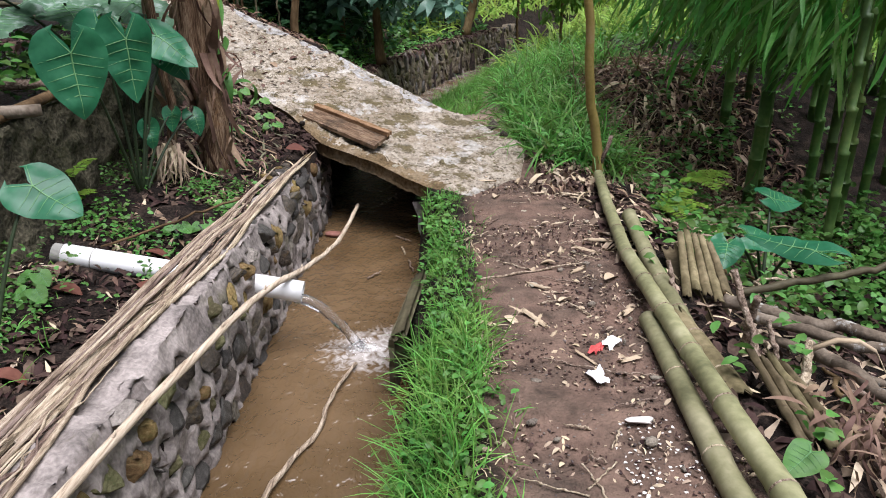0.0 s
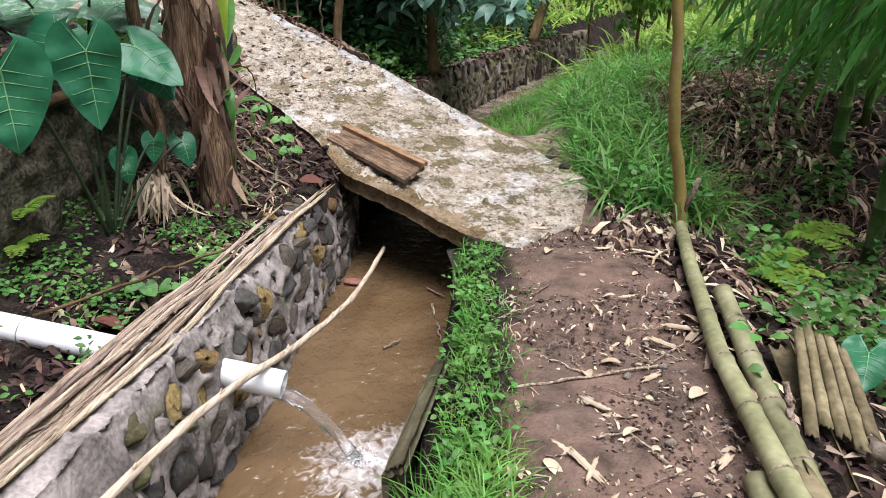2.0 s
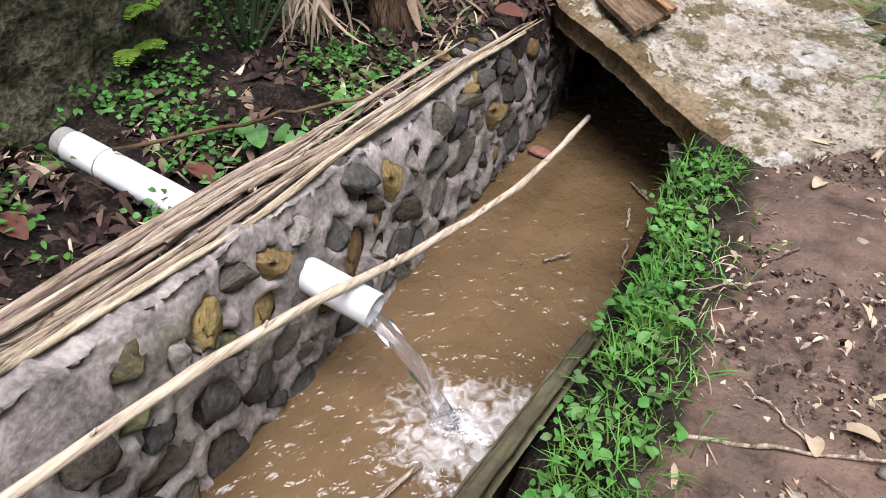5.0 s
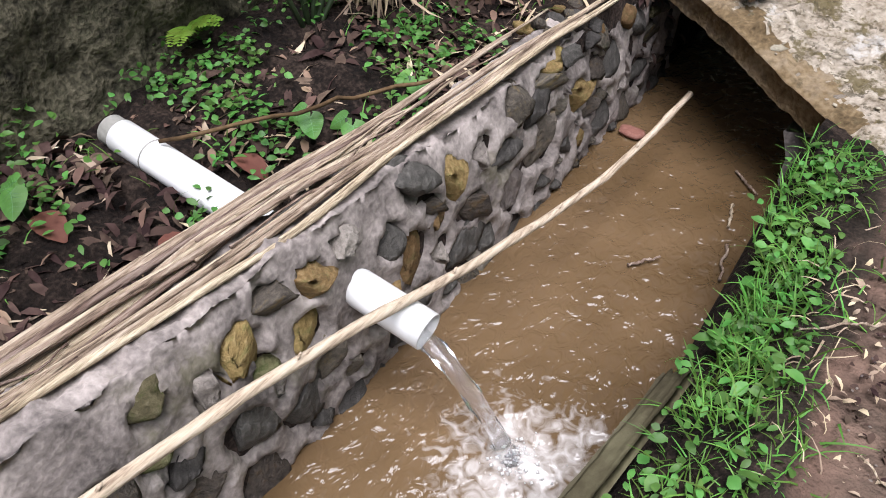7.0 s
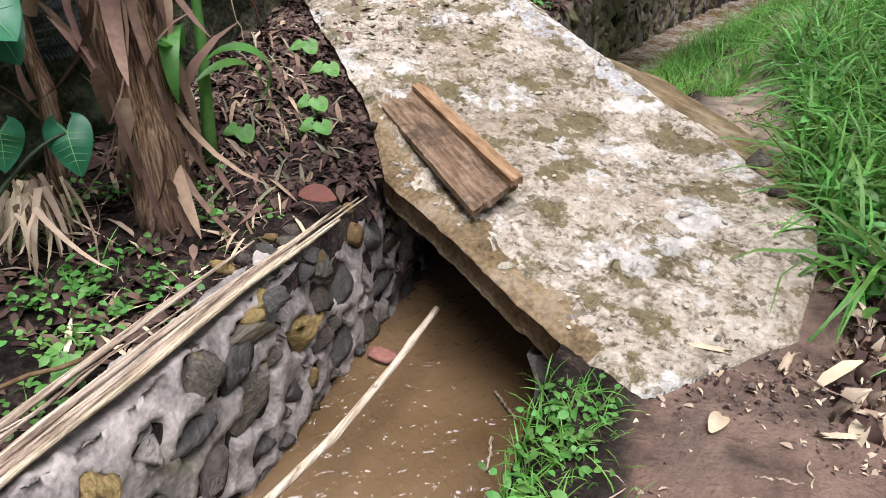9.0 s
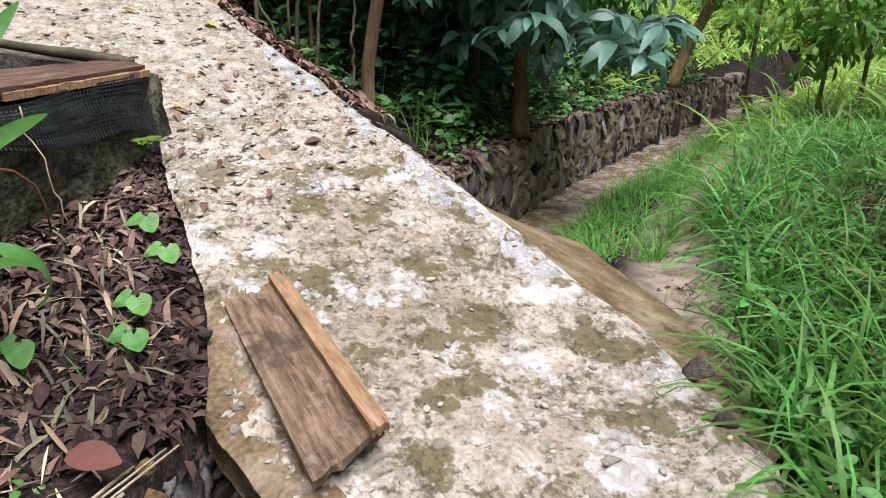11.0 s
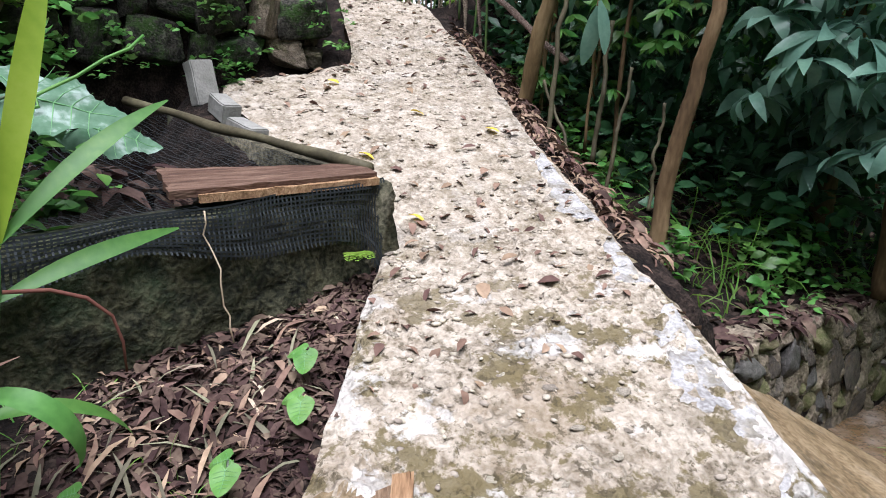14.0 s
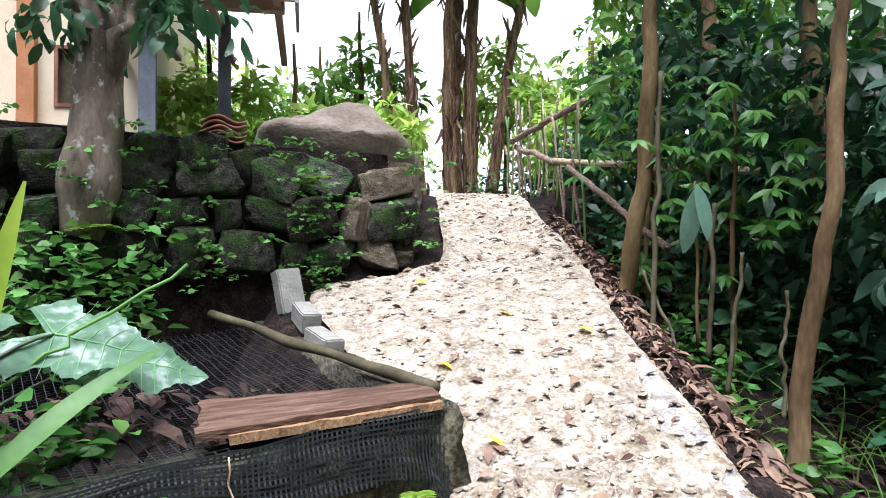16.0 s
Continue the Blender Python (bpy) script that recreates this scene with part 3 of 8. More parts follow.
def build_ramp():
    g = Geo()
    per, nb = 72, 96
    na = (len(RAMP) - 1) * per
    for a in range(na + 1):
        L, R = ramp_at(a / per)
        across = (R - L)
        upper = float(step01(a / per, 5, 6.5))
        for b in range(nb + 1):
            f = b / nb
            p = L.lerp(R, f)
            rag = 0.02 * fbm(p.x * 3, p.y * 3, 7) + 0.006 * fbm(p.x * 15, p.y * 15, 5)
            if b == 0 or b == nb:
                p = p + across.normalized() * rag
            edge = min(f, 1 - f)
            p.z += 0.02 * fbm(p.x * 2.5, p.y * 2.5) + ramp_relief(p.x, p.y, upper) * float(step01(edge, 0, 0.04)) - 0.012 * (1 - float(step01(edge, 0, 0.03)))
            if a == 0:
                p.z -= 0.03
            g.v.append(Vector((p.x, p.y, p.z)))
    w = nb + 1
    top = [(j * w + i, j * w + i + 1, (j + 1) * w + i + 1, (j + 1) * w + i) for j in range(na) for i in range(nb)]
    # sides, thick at the bridge
    k0 = len(g.v)
    ring = [(a * w, a) for a in range(na + 1)] + [(na * w + b, na) for b in range(1, nb + 1)] + [(a * w + nb, a) for a in range(na - 1, -1, -1)] + [(b, 0) for b in range(nb - 1, 0, -1)]
    for i, a in ring:
        p = g.v[i]
        t = 0.095 + 0.008 * fbm(p.x * 7, p.y * 7, 3) + 0.006 * fbm(p.x * 25, p.y * 25, 4)
        g.v.append(Vector((p.x, p.y, p.z - t)))
    n = len(ring)
    side = [(ring[i][0], ring[(i + 1) % n][0], k0 + (i + 1) % n, k0 + i) for i in range(n)]
    g.f = top + [f[::-1] for f in side]
    # underside over the channel
    k1 = len(g.v)
    for a in range(na + 1):
        for e in (g.v[k0 + a], g.v[k0 + na + nb + (na - a)] if a < na else g.v[k0 + na + nb]):
            g.v.append(e.copy())
    g.f += [(k1 + a * 2, k1 + a * 2 + 2, k1 + a * 2 + 3, k1 + a * 2 + 1) for a in range(na)]
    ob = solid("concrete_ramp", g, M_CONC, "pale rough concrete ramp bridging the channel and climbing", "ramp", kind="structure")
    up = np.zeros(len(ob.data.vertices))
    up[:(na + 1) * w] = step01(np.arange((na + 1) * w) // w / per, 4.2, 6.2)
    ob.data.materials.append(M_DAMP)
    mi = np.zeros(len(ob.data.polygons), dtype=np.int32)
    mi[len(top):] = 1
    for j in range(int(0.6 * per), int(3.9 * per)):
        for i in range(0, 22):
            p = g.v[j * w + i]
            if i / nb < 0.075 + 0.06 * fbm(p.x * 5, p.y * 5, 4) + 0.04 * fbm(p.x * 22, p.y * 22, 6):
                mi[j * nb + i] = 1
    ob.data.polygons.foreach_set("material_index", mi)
    ob.data.attributes.new("upper", "FLOAT", "POINT").data.foreach_set("value", up)
    return ob


ramp = build_ramp()

# ---- leaf materials ----
def leafmat(name, dark, mid, light, rough=0.5, thin=0.35, rnd=0.35, spec=0.4, scale=3.0):
    return material(name, [(0.2, dark), (0.5, mid), (0.85, light)], scale, rough, 0.1, 40, island=rnd, thin=thin, spec=spec)


M_GRASS = leafmat("grass_blade", (0.055, 0.15, 0.022), (0.125, 0.29, 0.045), (0.29, 0.46, 0.1), 0.55, 0.4, 0.5)
# dark copy of the leaf green: forest shade put into the colour
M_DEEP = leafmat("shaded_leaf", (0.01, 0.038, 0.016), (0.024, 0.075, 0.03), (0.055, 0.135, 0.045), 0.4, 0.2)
M_TALL = leafmat("tall_blade", (0.04, 0.13, 0.024), (0.11, 0.26, 0.045), (0.26, 0.44, 0.1), 0.5, 0.4, 0.5)
# leaf stalks near black: the dark they hide in is put into the colour
M_STEM = leafmat("dark_stalk", (0.012, 0.02, 0.01), (0.025, 0.04, 0.018), (0.05, 0.075, 0.03), 0.5, 0.0)
M_WEED = leafmat("weed_leaf", (0.045, 0.14, 0.025), (0.1, 0.25, 0.05), (0.19, 0.36, 0.085), 0.5)
M_JUNGLE = leafmat("dark_leaf", (0.018, 0.06, 0.024), (0.04, 0.115, 0.044), (0.09, 0.2, 0.068), 0.4, 0.25)
M_GREEN = leafmat("green_leaf", (0.035, 0.11, 0.02), (0.075, 0.19, 0.035), (0.15, 0.29, 0.055), 0.45, 0.4)
M_BRIGHT = leafmat("sunny_leaf", (0.06, 0.15, 0.02), (0.12, 0.25, 0.035), (0.22, 0.36, 0.06), 0.5, 0.5)
# paler than leaf green: sun and backlight are put into the colour
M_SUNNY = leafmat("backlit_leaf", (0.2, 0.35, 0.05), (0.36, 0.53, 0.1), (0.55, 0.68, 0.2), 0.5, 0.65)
M_SHRUB = leafmat("blue_green_leaf", (0.075, 0.165, 0.125), (0.145, 0.27, 0.195), (0.24, 0.37, 0.27), 0.35, 0.35, 0.3, 0.35)
M_BAMLEAF = leafmat("bamboo_leaf", (0.025, 0.095, 0.016), (0.065, 0.19, 0.036), (0.18, 0.38, 0.09), 0.5, 0.4, 0.5)
# lighter copy of bamboo_leaf: the brightness of lit sprays is in the colour
M_BAMSPRAY = leafmat("lit_bamboo_leaf", (0.05, 0.16, 0.025), (0.12, 0.31, 0.055), (0.27, 0.52, 0.12), 0.45, 0.6, 0.5)
M_TARO = leafmat("taro_leaf", (0.012, 0.095, 0.042), (0.022, 0.14, 0.062), (0.04, 0.2, 0.085), 0.4, 0.25, 0.15)
M_TAROVEIN = material("pale_leaf_vein", [(0.2, (0.1, 0.25, 0.1)), (0.6, (0.16, 0.33, 0.14)), (0.9, (0.2, 0.38, 0.17))], 8, 0.5, 0.0)
M_PUMPKIN = material("mottled_leaf", [(0.3, (0.055, 0.125, 0.065)), (0.52, (0.11, 0.2, 0.125)), (0.66, (0.32, 0.4, 0.35))], 9, 0.6, 0.15, 30, thin=0.25)
M_LIME = leafmat("lime_blade", (0.2, 0.32, 0.02), (0.3, 0.42, 0.04), (0.4, 0.5, 0.08), 0.45, 0.45, 0.25)
M_FERN = leafmat("fern_frond", (0.08, 0.16, 0.015), (0.16, 0.27, 0.03), (0.25, 0.36, 0.06), 0.5, 0.4)
M_DRY = leafmat("dry_leaf", (0.02, 0.012, 0.01), (0.06, 0.036, 0.03), (0.17, 0.115, 0.09), 0.8, 0.1, 0.65, 0.12)
M_TANLEAF = leafmat("tan_leaf", (0.09, 0.052, 0.038), (0.19, 0.12, 0.085), (0.36, 0.25, 0.18), 0.75, 0.1, 0.5, 0.2)
M_OLIVE = leafmat("olive_straw", (0.06, 0.06, 0.036), (0.14, 0.132, 0.085), (0.28, 0.255, 0.17), 0.75, 0.1, 0.45, 0.2)
M_PALE = leafmat("pale_dry_sheath", (0.3, 0.22, 0.14), (0.46, 0.36, 0.25), (0.62, 0.53, 0.4), 0.75, 0.1, 0.35, 0.2)
M_RUST = leafmat("rust_red_leaf", (0.075, 0.026, 0.02), (0.13, 0.05, 0.036), (0.22, 0.1, 0.07), 0.7, 0.1, 0.3, 0.2)
M_YELLOW = leafmat("yellow_leaf", (0.42, 0.26, 0.02), (0.6, 0.42, 0.04), (0.7, 0.55, 0.1), 0.6, 0.2, 0.2)
M_SPLIT = material("split_bamboo", [(0.27, (0.05, 0.04, 0.02)), (0.5, (0.135, 0.11, 0.058)), (0.78, (0.3, 0.245, 0.145))], 4, 0.65, 0.3, 40, rand=0.25)
M_PLASTIC = material("white_plastic_film", [(0.2, (0.65, 0.65, 0.66)), (0.6, (0.8, 0.8, 0.8)), (0.9, (0.85, 0.85, 0.85))], 12, 0.4, 0.5, 40)
M_RED = material("red_plastic", [(0.2, (0.35, 0.04, 0.04)), (0.6, (0.5, 0.1, 0.09)), (0.9, (0.6, 0.2, 0.18))], 12, 0.5, 0.4, 40)
M_NET = material("black_net", [(0.2, (0.012, 0.014, 0.016)), (0.6, (0.025, 0.03, 0.032)), (0.9, (0.05, 0.055, 0.06))], 9, 0.6, 0.1, 40)
M_BLOCK = material("grey_concrete_block", [(0.2, (0.14, 0.14, 0.12)), (0.5, (0.24, 0.235, 0.21)), (0.8, (0.34, 0.335, 0.3))], 7, 0.95, 0.6, 60)
M_PLASTER = material("cream_plaster", [(0.2, (0.66, 0.54, 0.36)), (0.5, (0.76, 0.65, 0.46)), (0.8, (0.8, 0.72, 0.56))], 2, 0.85, 0.2, 40)
M_TRIM = material("orange_brown_trim", [(0.2, (0.33, 0.14, 0.06)), (0.5, (0.45, 0.2, 0.09)), (0.8, (0.52, 0.26, 0.13))], 4, 0.6, 0.2, 40)
M_POST = material("blue_grey_post", [(0.2, (0.13, 0.14, 0.17)), (0.5, (0.2, 0.215, 0.25)), (0.8, (0.28, 0.3, 0.34))], 5, 0.7, 0.2, 40)
M_TILE = material("roof_tile", [(0.2, (0.14, 0.06, 0.045)), (0.5, (0.24, 0.11, 0.08)), (0.8, (0.34, 0.2, 0.16))], 5, 0.8, 0.3, 40, rand=0.2)
M_EAVE = material("eave_board", [(0.2, (0.35, 0.25, 0.18)), (0.5, (0.48, 0.37, 0.28)), (0.8, (0.58, 0.47, 0.38))], 4, 0.7, 0.2, 40)
M_TIN = material("grey_sheet", [(0.2, (0.3, 0.3, 0.36)), (0.5, (0.42, 0.42, 0.48)), (0.8, (0.5, 0.5, 0.56))], 4, 0.5, 0.2, 40)
M_DARKWOOD = material("dark_wet_wood", [(0.2, (0.03, 0.026, 0.016)), (0.5, (0.07, 0.06, 0.035)), (0.8, (0.13, 0.12, 0.07))], 5, 0.6, 0.4, 40)
M_WHITEROCK = material("white_chip", [(0.2, (0.5, 0.45, 0.4)), (0.5, (0.66, 0.62, 0.57)), (0.8, (0.75, 0.72, 0.68))], 9, 0.9, 0.3, 40)

rng = np.random.default_rng(11)


def lance(s):
    return np.sin(np.pi * np.minimum(1, s * 0.95 + 0.04)) ** 0.9


def oval(s):
    return np.sin(np.pi * np.minimum(1, s * 0.96 + 0.03)) ** 0.6


def blade(s):
    return (1 - s) ** 0.6 * 0.95 + 0.05


def mass(name, P, D, L, W, mat, droop=0.4, rows=3, prof=lance, fold=0.2, flat=0.0):
    """Many bent leaves in one mesh. P bases, D ways, L lengths, W widths."""
    P, D = np.asarray(P, float), np.asarray(D, float)
    n = len(P)
    L, W = np.broadcast_to(np.asarray(L, float), (n,)), np.broadcast_to(np.asarray(W, float), (n,))
    D = D / np.maximum(np.linalg.norm(D, axis=1, keepdims=True), 1e-6)
    up = np.tile(np.array([0, 0, 1.0]), (n, 1)) + rng.normal(0, 0.35 * (1 - flat) + 0.12, (n, 3))
    S = np.cross(D, up)
    S /= np.maximum(np.linalg.norm(S, axis=1, keepdims=True), 1e-6)
    N = np.cross(S, D)
    dr = np.broadcast_to(np.asarray(droop, float), (n,)) * rng.uniform(0.5, 1.4, n)
    V = np.zeros((n, rows + 1, 3, 3))
    p = P.copy()
    for i in range(rows + 1):
        s = i / rows
        w = (W * prof(np.array(s)) * 0.5)[:, None]
        V[:, i, 0] = p - S * w + N * w * fold
        V[:, i, 1] = p
        V[:, i, 2] = p + S * w + N * w * fold
        a = (dr * (i + 0.5) / rows * 1.6)[:, None]
        p = p + (D * np.cos(a) - N * np.sin(a)) * (L / rows)[:, None]
    k = (rows + 1) * 3
    q = []
    for i in range(rows):
        b = i * 3
        q += [(b, b + 1, b + 4, b + 3), (b + 1, b + 2, b + 5, b + 4)]
    Q = (np.arange(n)[:, None, None] * k + np.array(q)[None]).reshape(-1, 4)
    me = bpy.data.meshes.new(name)
    me.vertices.add(n * k)
    me.vertices.foreach_set("co", V.ravel())
    me.loops.add(Q.size)
    me.loops.foreach_set("vertex_index", Q.ravel().astype(np.int32))
    me.polygons.add(len(Q))
    me.polygons.foreach_set("loop_start", np.arange(0, Q.size, 4, dtype=np.int32))
    me.update(calc_edges=True)
    me.shade_smooth()
    me.materials.append(mat)
    return me


def unit(n, zmin=-1.0, zmax=1.0):
    z = rng.uniform(zmin, zmax, n)
    a = rng.uniform(0, 2 * np.pi, n)
    r = np.sqrt(np.maximum(0, 1 - z * z))
    return np.stack([r * np.cos(a), r * np.sin(a), z], 1)


def cloud(center, radii, n, clumps=14, size=0.35):
    """Points and ways of leaves in uneven clumps within an ellipsoid."""
    c, r = np.array(center, float), np.array(radii, float)
    cc = unit(clumps) * rng.uniform(0.35, 1.0, (clumps, 1)) ** 0.6 * r + c
    which = rng.integers(0, clumps, n)
    d = unit(n)
    off = d * (rng.uniform(0.2, 1, (n, 1)) ** 0.5) * size * r.mean() * rng.uniform(0.6, 1.3, clumps)[which][:, None]
    return cc[which] + off, d * 0.8 + unit(n) * 0.5 + np.array([0, 0, -0.2])


def crown(parent, center, radii, n, length, width, mat, clumps=14, size=0.4, droop=0.5, rows=2, prof=lance, name="crown"):
    P, D = cloud(center, radii, n, clumps, size)
    return part(name, mass(name, P, D, rng.uniform(0.6, 1.2, n) * length, rng.uniform(0.7, 1.2, n) * width, mat, droop, rows, prof), None, parent)


def scatter_ground(n, x0, x1, y0, y1, keep=None):
    x, y = rng.uniform(x0, x1, n), rng.uniform(y0, y1, n)
    if keep is not None:
        k = keep(x, y)
        x, y = x[k], y[k]
    return np.stack([x, y, ground_height(x, y)], 1)


def on_ramp(x, y, d=0.1):
    d2 = (x[:, None] - RP[None, :, 0]) ** 2 + (y[:, None] - RP[None, :, 1]) ** 2
    return d2.min(1) < d ** 2


def wobble(a, b, n, amp, seed=0):
    """Points of a line that wanders a little."""
    a, b = Vector(a), Vector(b)
    out = []
    for i in range(n + 1):
        f = i / n
        p = a.lerp(b, f)
        k = amp * math.sin(math.pi * f)
        p += Vector((fbm(f * 3, seed, 1), fbm(f * 3, seed, 5), 0.6 * fbm(f * 3, seed, 9))) * k
        out.append(p)
    return out


# ---- stone walls of the channel ----
rocks = [rock_mesh("stone", (M_STONE, M_STONE_D, M_STONE, M_STONE_Y)[i % 4], 40 + i, 2, 0.34, 1.0, (0.21, 0.36), 15) for i in range(8)]
pebs = [rock_mesh("stone", M_STONE_L, 70 + i, 1, 0.3, 0.6, (0.2, 0.38), 9) for i in range(6)]
bigrocks = [rock_mesh("stone", M_ROCK, 90 + i, 4, 0.25, 1.0, (0.34, 0.46), 8, True) for i in range(8)]


COBBLE = {key: [rock_mesh("stone", mat, 500 + 10 * i + j, 3, 0.3, 1.0, (0.19, 0.36), 9) for j in range(3)]
          for i, (key, mat) in enumerate((("ochre", M_STONE_Y), ("dark", M_STONE_D), ("brown", M_STONE), ("grey", M_STONE_G), ("olive", M_STONE_O)))}


def cobble(parent, key, k, at, size, turn):
    """A field stone of a given width and height, set with its face at a given place in a wall."""
    me = COBBLE[key][k % 3]
    o = part("stone", me, None, parent)
    co = [v.co for v in me.vertices]
    ext = [max(c[a] for c in co) - min(c[a] for c in co) for a in range(3)]
    o.scale = (0.13 / ext[0], size[0] / ext[1], size[1] / ext[2])
    o.location = (at[0] - 0.13 / ext[0] * max(c.x for c in co), at[1], at[2])
    o.rotation_euler = (turn, 0, 0)
    return o


# chosen stones of the near wall, mostly darker ones low down: y, z, width, height, turn, kind
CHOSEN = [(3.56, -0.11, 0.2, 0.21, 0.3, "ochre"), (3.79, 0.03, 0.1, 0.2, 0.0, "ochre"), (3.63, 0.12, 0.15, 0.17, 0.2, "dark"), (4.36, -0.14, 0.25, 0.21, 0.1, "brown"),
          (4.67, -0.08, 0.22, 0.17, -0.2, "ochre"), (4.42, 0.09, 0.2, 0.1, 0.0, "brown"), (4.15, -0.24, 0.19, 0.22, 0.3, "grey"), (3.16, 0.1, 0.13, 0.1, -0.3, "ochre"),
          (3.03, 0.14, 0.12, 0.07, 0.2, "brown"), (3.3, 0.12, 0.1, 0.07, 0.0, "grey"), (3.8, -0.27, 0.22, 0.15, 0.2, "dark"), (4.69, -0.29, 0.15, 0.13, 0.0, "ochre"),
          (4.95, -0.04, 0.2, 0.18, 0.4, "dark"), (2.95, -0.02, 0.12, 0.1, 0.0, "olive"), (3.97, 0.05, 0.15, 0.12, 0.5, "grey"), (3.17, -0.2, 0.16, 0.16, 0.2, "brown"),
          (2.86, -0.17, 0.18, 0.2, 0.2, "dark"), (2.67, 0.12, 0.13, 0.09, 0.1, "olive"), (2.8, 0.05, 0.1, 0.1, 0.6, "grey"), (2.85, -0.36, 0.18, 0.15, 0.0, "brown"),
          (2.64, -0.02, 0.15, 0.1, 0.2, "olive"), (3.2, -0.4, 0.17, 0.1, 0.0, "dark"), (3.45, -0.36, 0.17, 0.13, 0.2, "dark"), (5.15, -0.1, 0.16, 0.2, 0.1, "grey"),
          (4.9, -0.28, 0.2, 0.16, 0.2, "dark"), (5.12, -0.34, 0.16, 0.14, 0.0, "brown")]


def channel_wall(name, label, y0, y1, top, thick, chosen, fill, seed, size, mortar, keys):
    """Field stones bedded in lumpy mortar that laps over their rims."""
    rnd = random.Random(seed)
    stones = [tuple(c) for c in chosen]

    def free(y, z, w, h):
        return all(((y - a) / ((w + c) * 0.46)) ** 2 + ((z - b) / ((h + d) * 0.46)) ** 2 > 1 for a, b, c, d, *_ in stones)
    for k in range(6000):
        if len(stones) >= fill:
            break
        y = rnd.uniform(y0 + 0.08, y1 - 0.06)
        z = rnd.uniform(WATER - 0.08, top(y) - (0.11 if rnd.random() < 0.85 else 0.04))
        w = size * rnd.uniform(0.75, 1.35) * (1 if k < 2500 else 0.55)
        h = min(w * rnd.uniform(0.65, 1.05), 2 * (top(y) - z))
        if free(y, z, w, h) and not (chosen and abs(y - 3.31) < 0.12 and abs(z + 0.04) < 0.12):
            # low on the near wall only dark and brown stones: it darkens towards the water
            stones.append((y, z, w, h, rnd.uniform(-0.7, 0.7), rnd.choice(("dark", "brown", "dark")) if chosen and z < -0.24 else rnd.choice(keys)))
    sy, sz, sw, sh = (np.array([c[i] for c in stones]) for i in range(4))
    g = Geo()
    ny, nz = int((y1 - y0) / (0.014 if chosen else 0.022)), 46
    for j in range(ny + 1):
        y = y0 + (y1 - y0) * j / ny
        zt = top(y) + 0.022 * fbm(y * 3, 2.5) + 0.014 * fbm(y * 13, 4.5)
        zs = WATER - 0.3 + (zt - WATER + 0.3) * np.arange(nz) / (nz - 1)
        d = np.sqrt(((y - sy[None]) / (sw[None] / 2)) ** 2 + ((zs[:, None] - sz[None]) / (sh[None] / 2)) ** 2).min(1)
        bite = np.array([0.45 * fbm(y * 8, z * 8, 12) for z in zs])
        sink = 0.045 * (1 - step01(d + bite, 0.62, 0.92))
        lap = 0.012 * step01(d + bite, 0.7, 1.0) * (1 - step01(d + bite, 1.15, 1.6))
        off = float(bend(y))
        for i, z in enumerate(zs):
            f = i / (nz - 1)
            lump = 0.024 * fbm(y * 4, z * 4, 2) + 0.009 * abs(fbm(y * 10, z * 10, 8)) + 0.004 * fbm(y * 30, z * 30, 3) + 0.003 * fbm(y * 80, z * 80, 5)
            g.v.append((-0.95 - 0.025 * f - 0.05 * f ** 8 + (1 - 0.5 * f ** 6) * lump + lap[i] * (0.4 + 1.2 * abs(fbm(y * 9, z * 9, 6))) - sink[i] + off, y, z))
        for i in range(1, 9):
            f = i / 8
            g.v.append((-1.0 - (thick - 0.05) * f + 0.012 * fbm(y * 9, i, 6) + off, y, zt + 0.016 * fbm(y * 14, f * 5, 3) + 0.012 * fbm(y * 40, f * 14, 4) - 0.02 * (f > 0.9)))
        g.v.append((-0.945 - thick + off, y, zt - 0.45))
    k = nz + 9
    g.f = [(j * k + i, (j + 1) * k + i, (j + 1) * k + i + 1, j * k + i + 1) for j in range(ny) for i in range(k - 1)]
    g.f += [tuple(range(k)), tuple(ny * k + i for i in range(k))[::-1]]
    w = solid(name, g, mortar, label, "wall", kind="structure")
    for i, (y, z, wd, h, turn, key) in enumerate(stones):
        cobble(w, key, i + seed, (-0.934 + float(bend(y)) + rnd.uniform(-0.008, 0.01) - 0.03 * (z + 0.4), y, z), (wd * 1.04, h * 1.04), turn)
    return w


channel_wall("wall_canal", "rough mortared field-stone wall lining the channel", 0.2, 5.75, lambda y: 0.23 - 0.07 * float(step01(y, 2.6, 4.2)), 0.24, CHOSEN, 170, 5, 0.155, M_MORTAR,
             ("brown", "grey", "dark", "olive", "ochre", "grey", "brown"))
channel_wall("wall_canal_far", "mossy stone wall along the channel beyond the bridge", 7.3, 19, lambda y: 0.3 - 0.012 * (y - 8), 0.3, [], 220, 6, 0.25, M_OLDWALL,
             ("brown", "brown", "olive", "grey", "dark"))


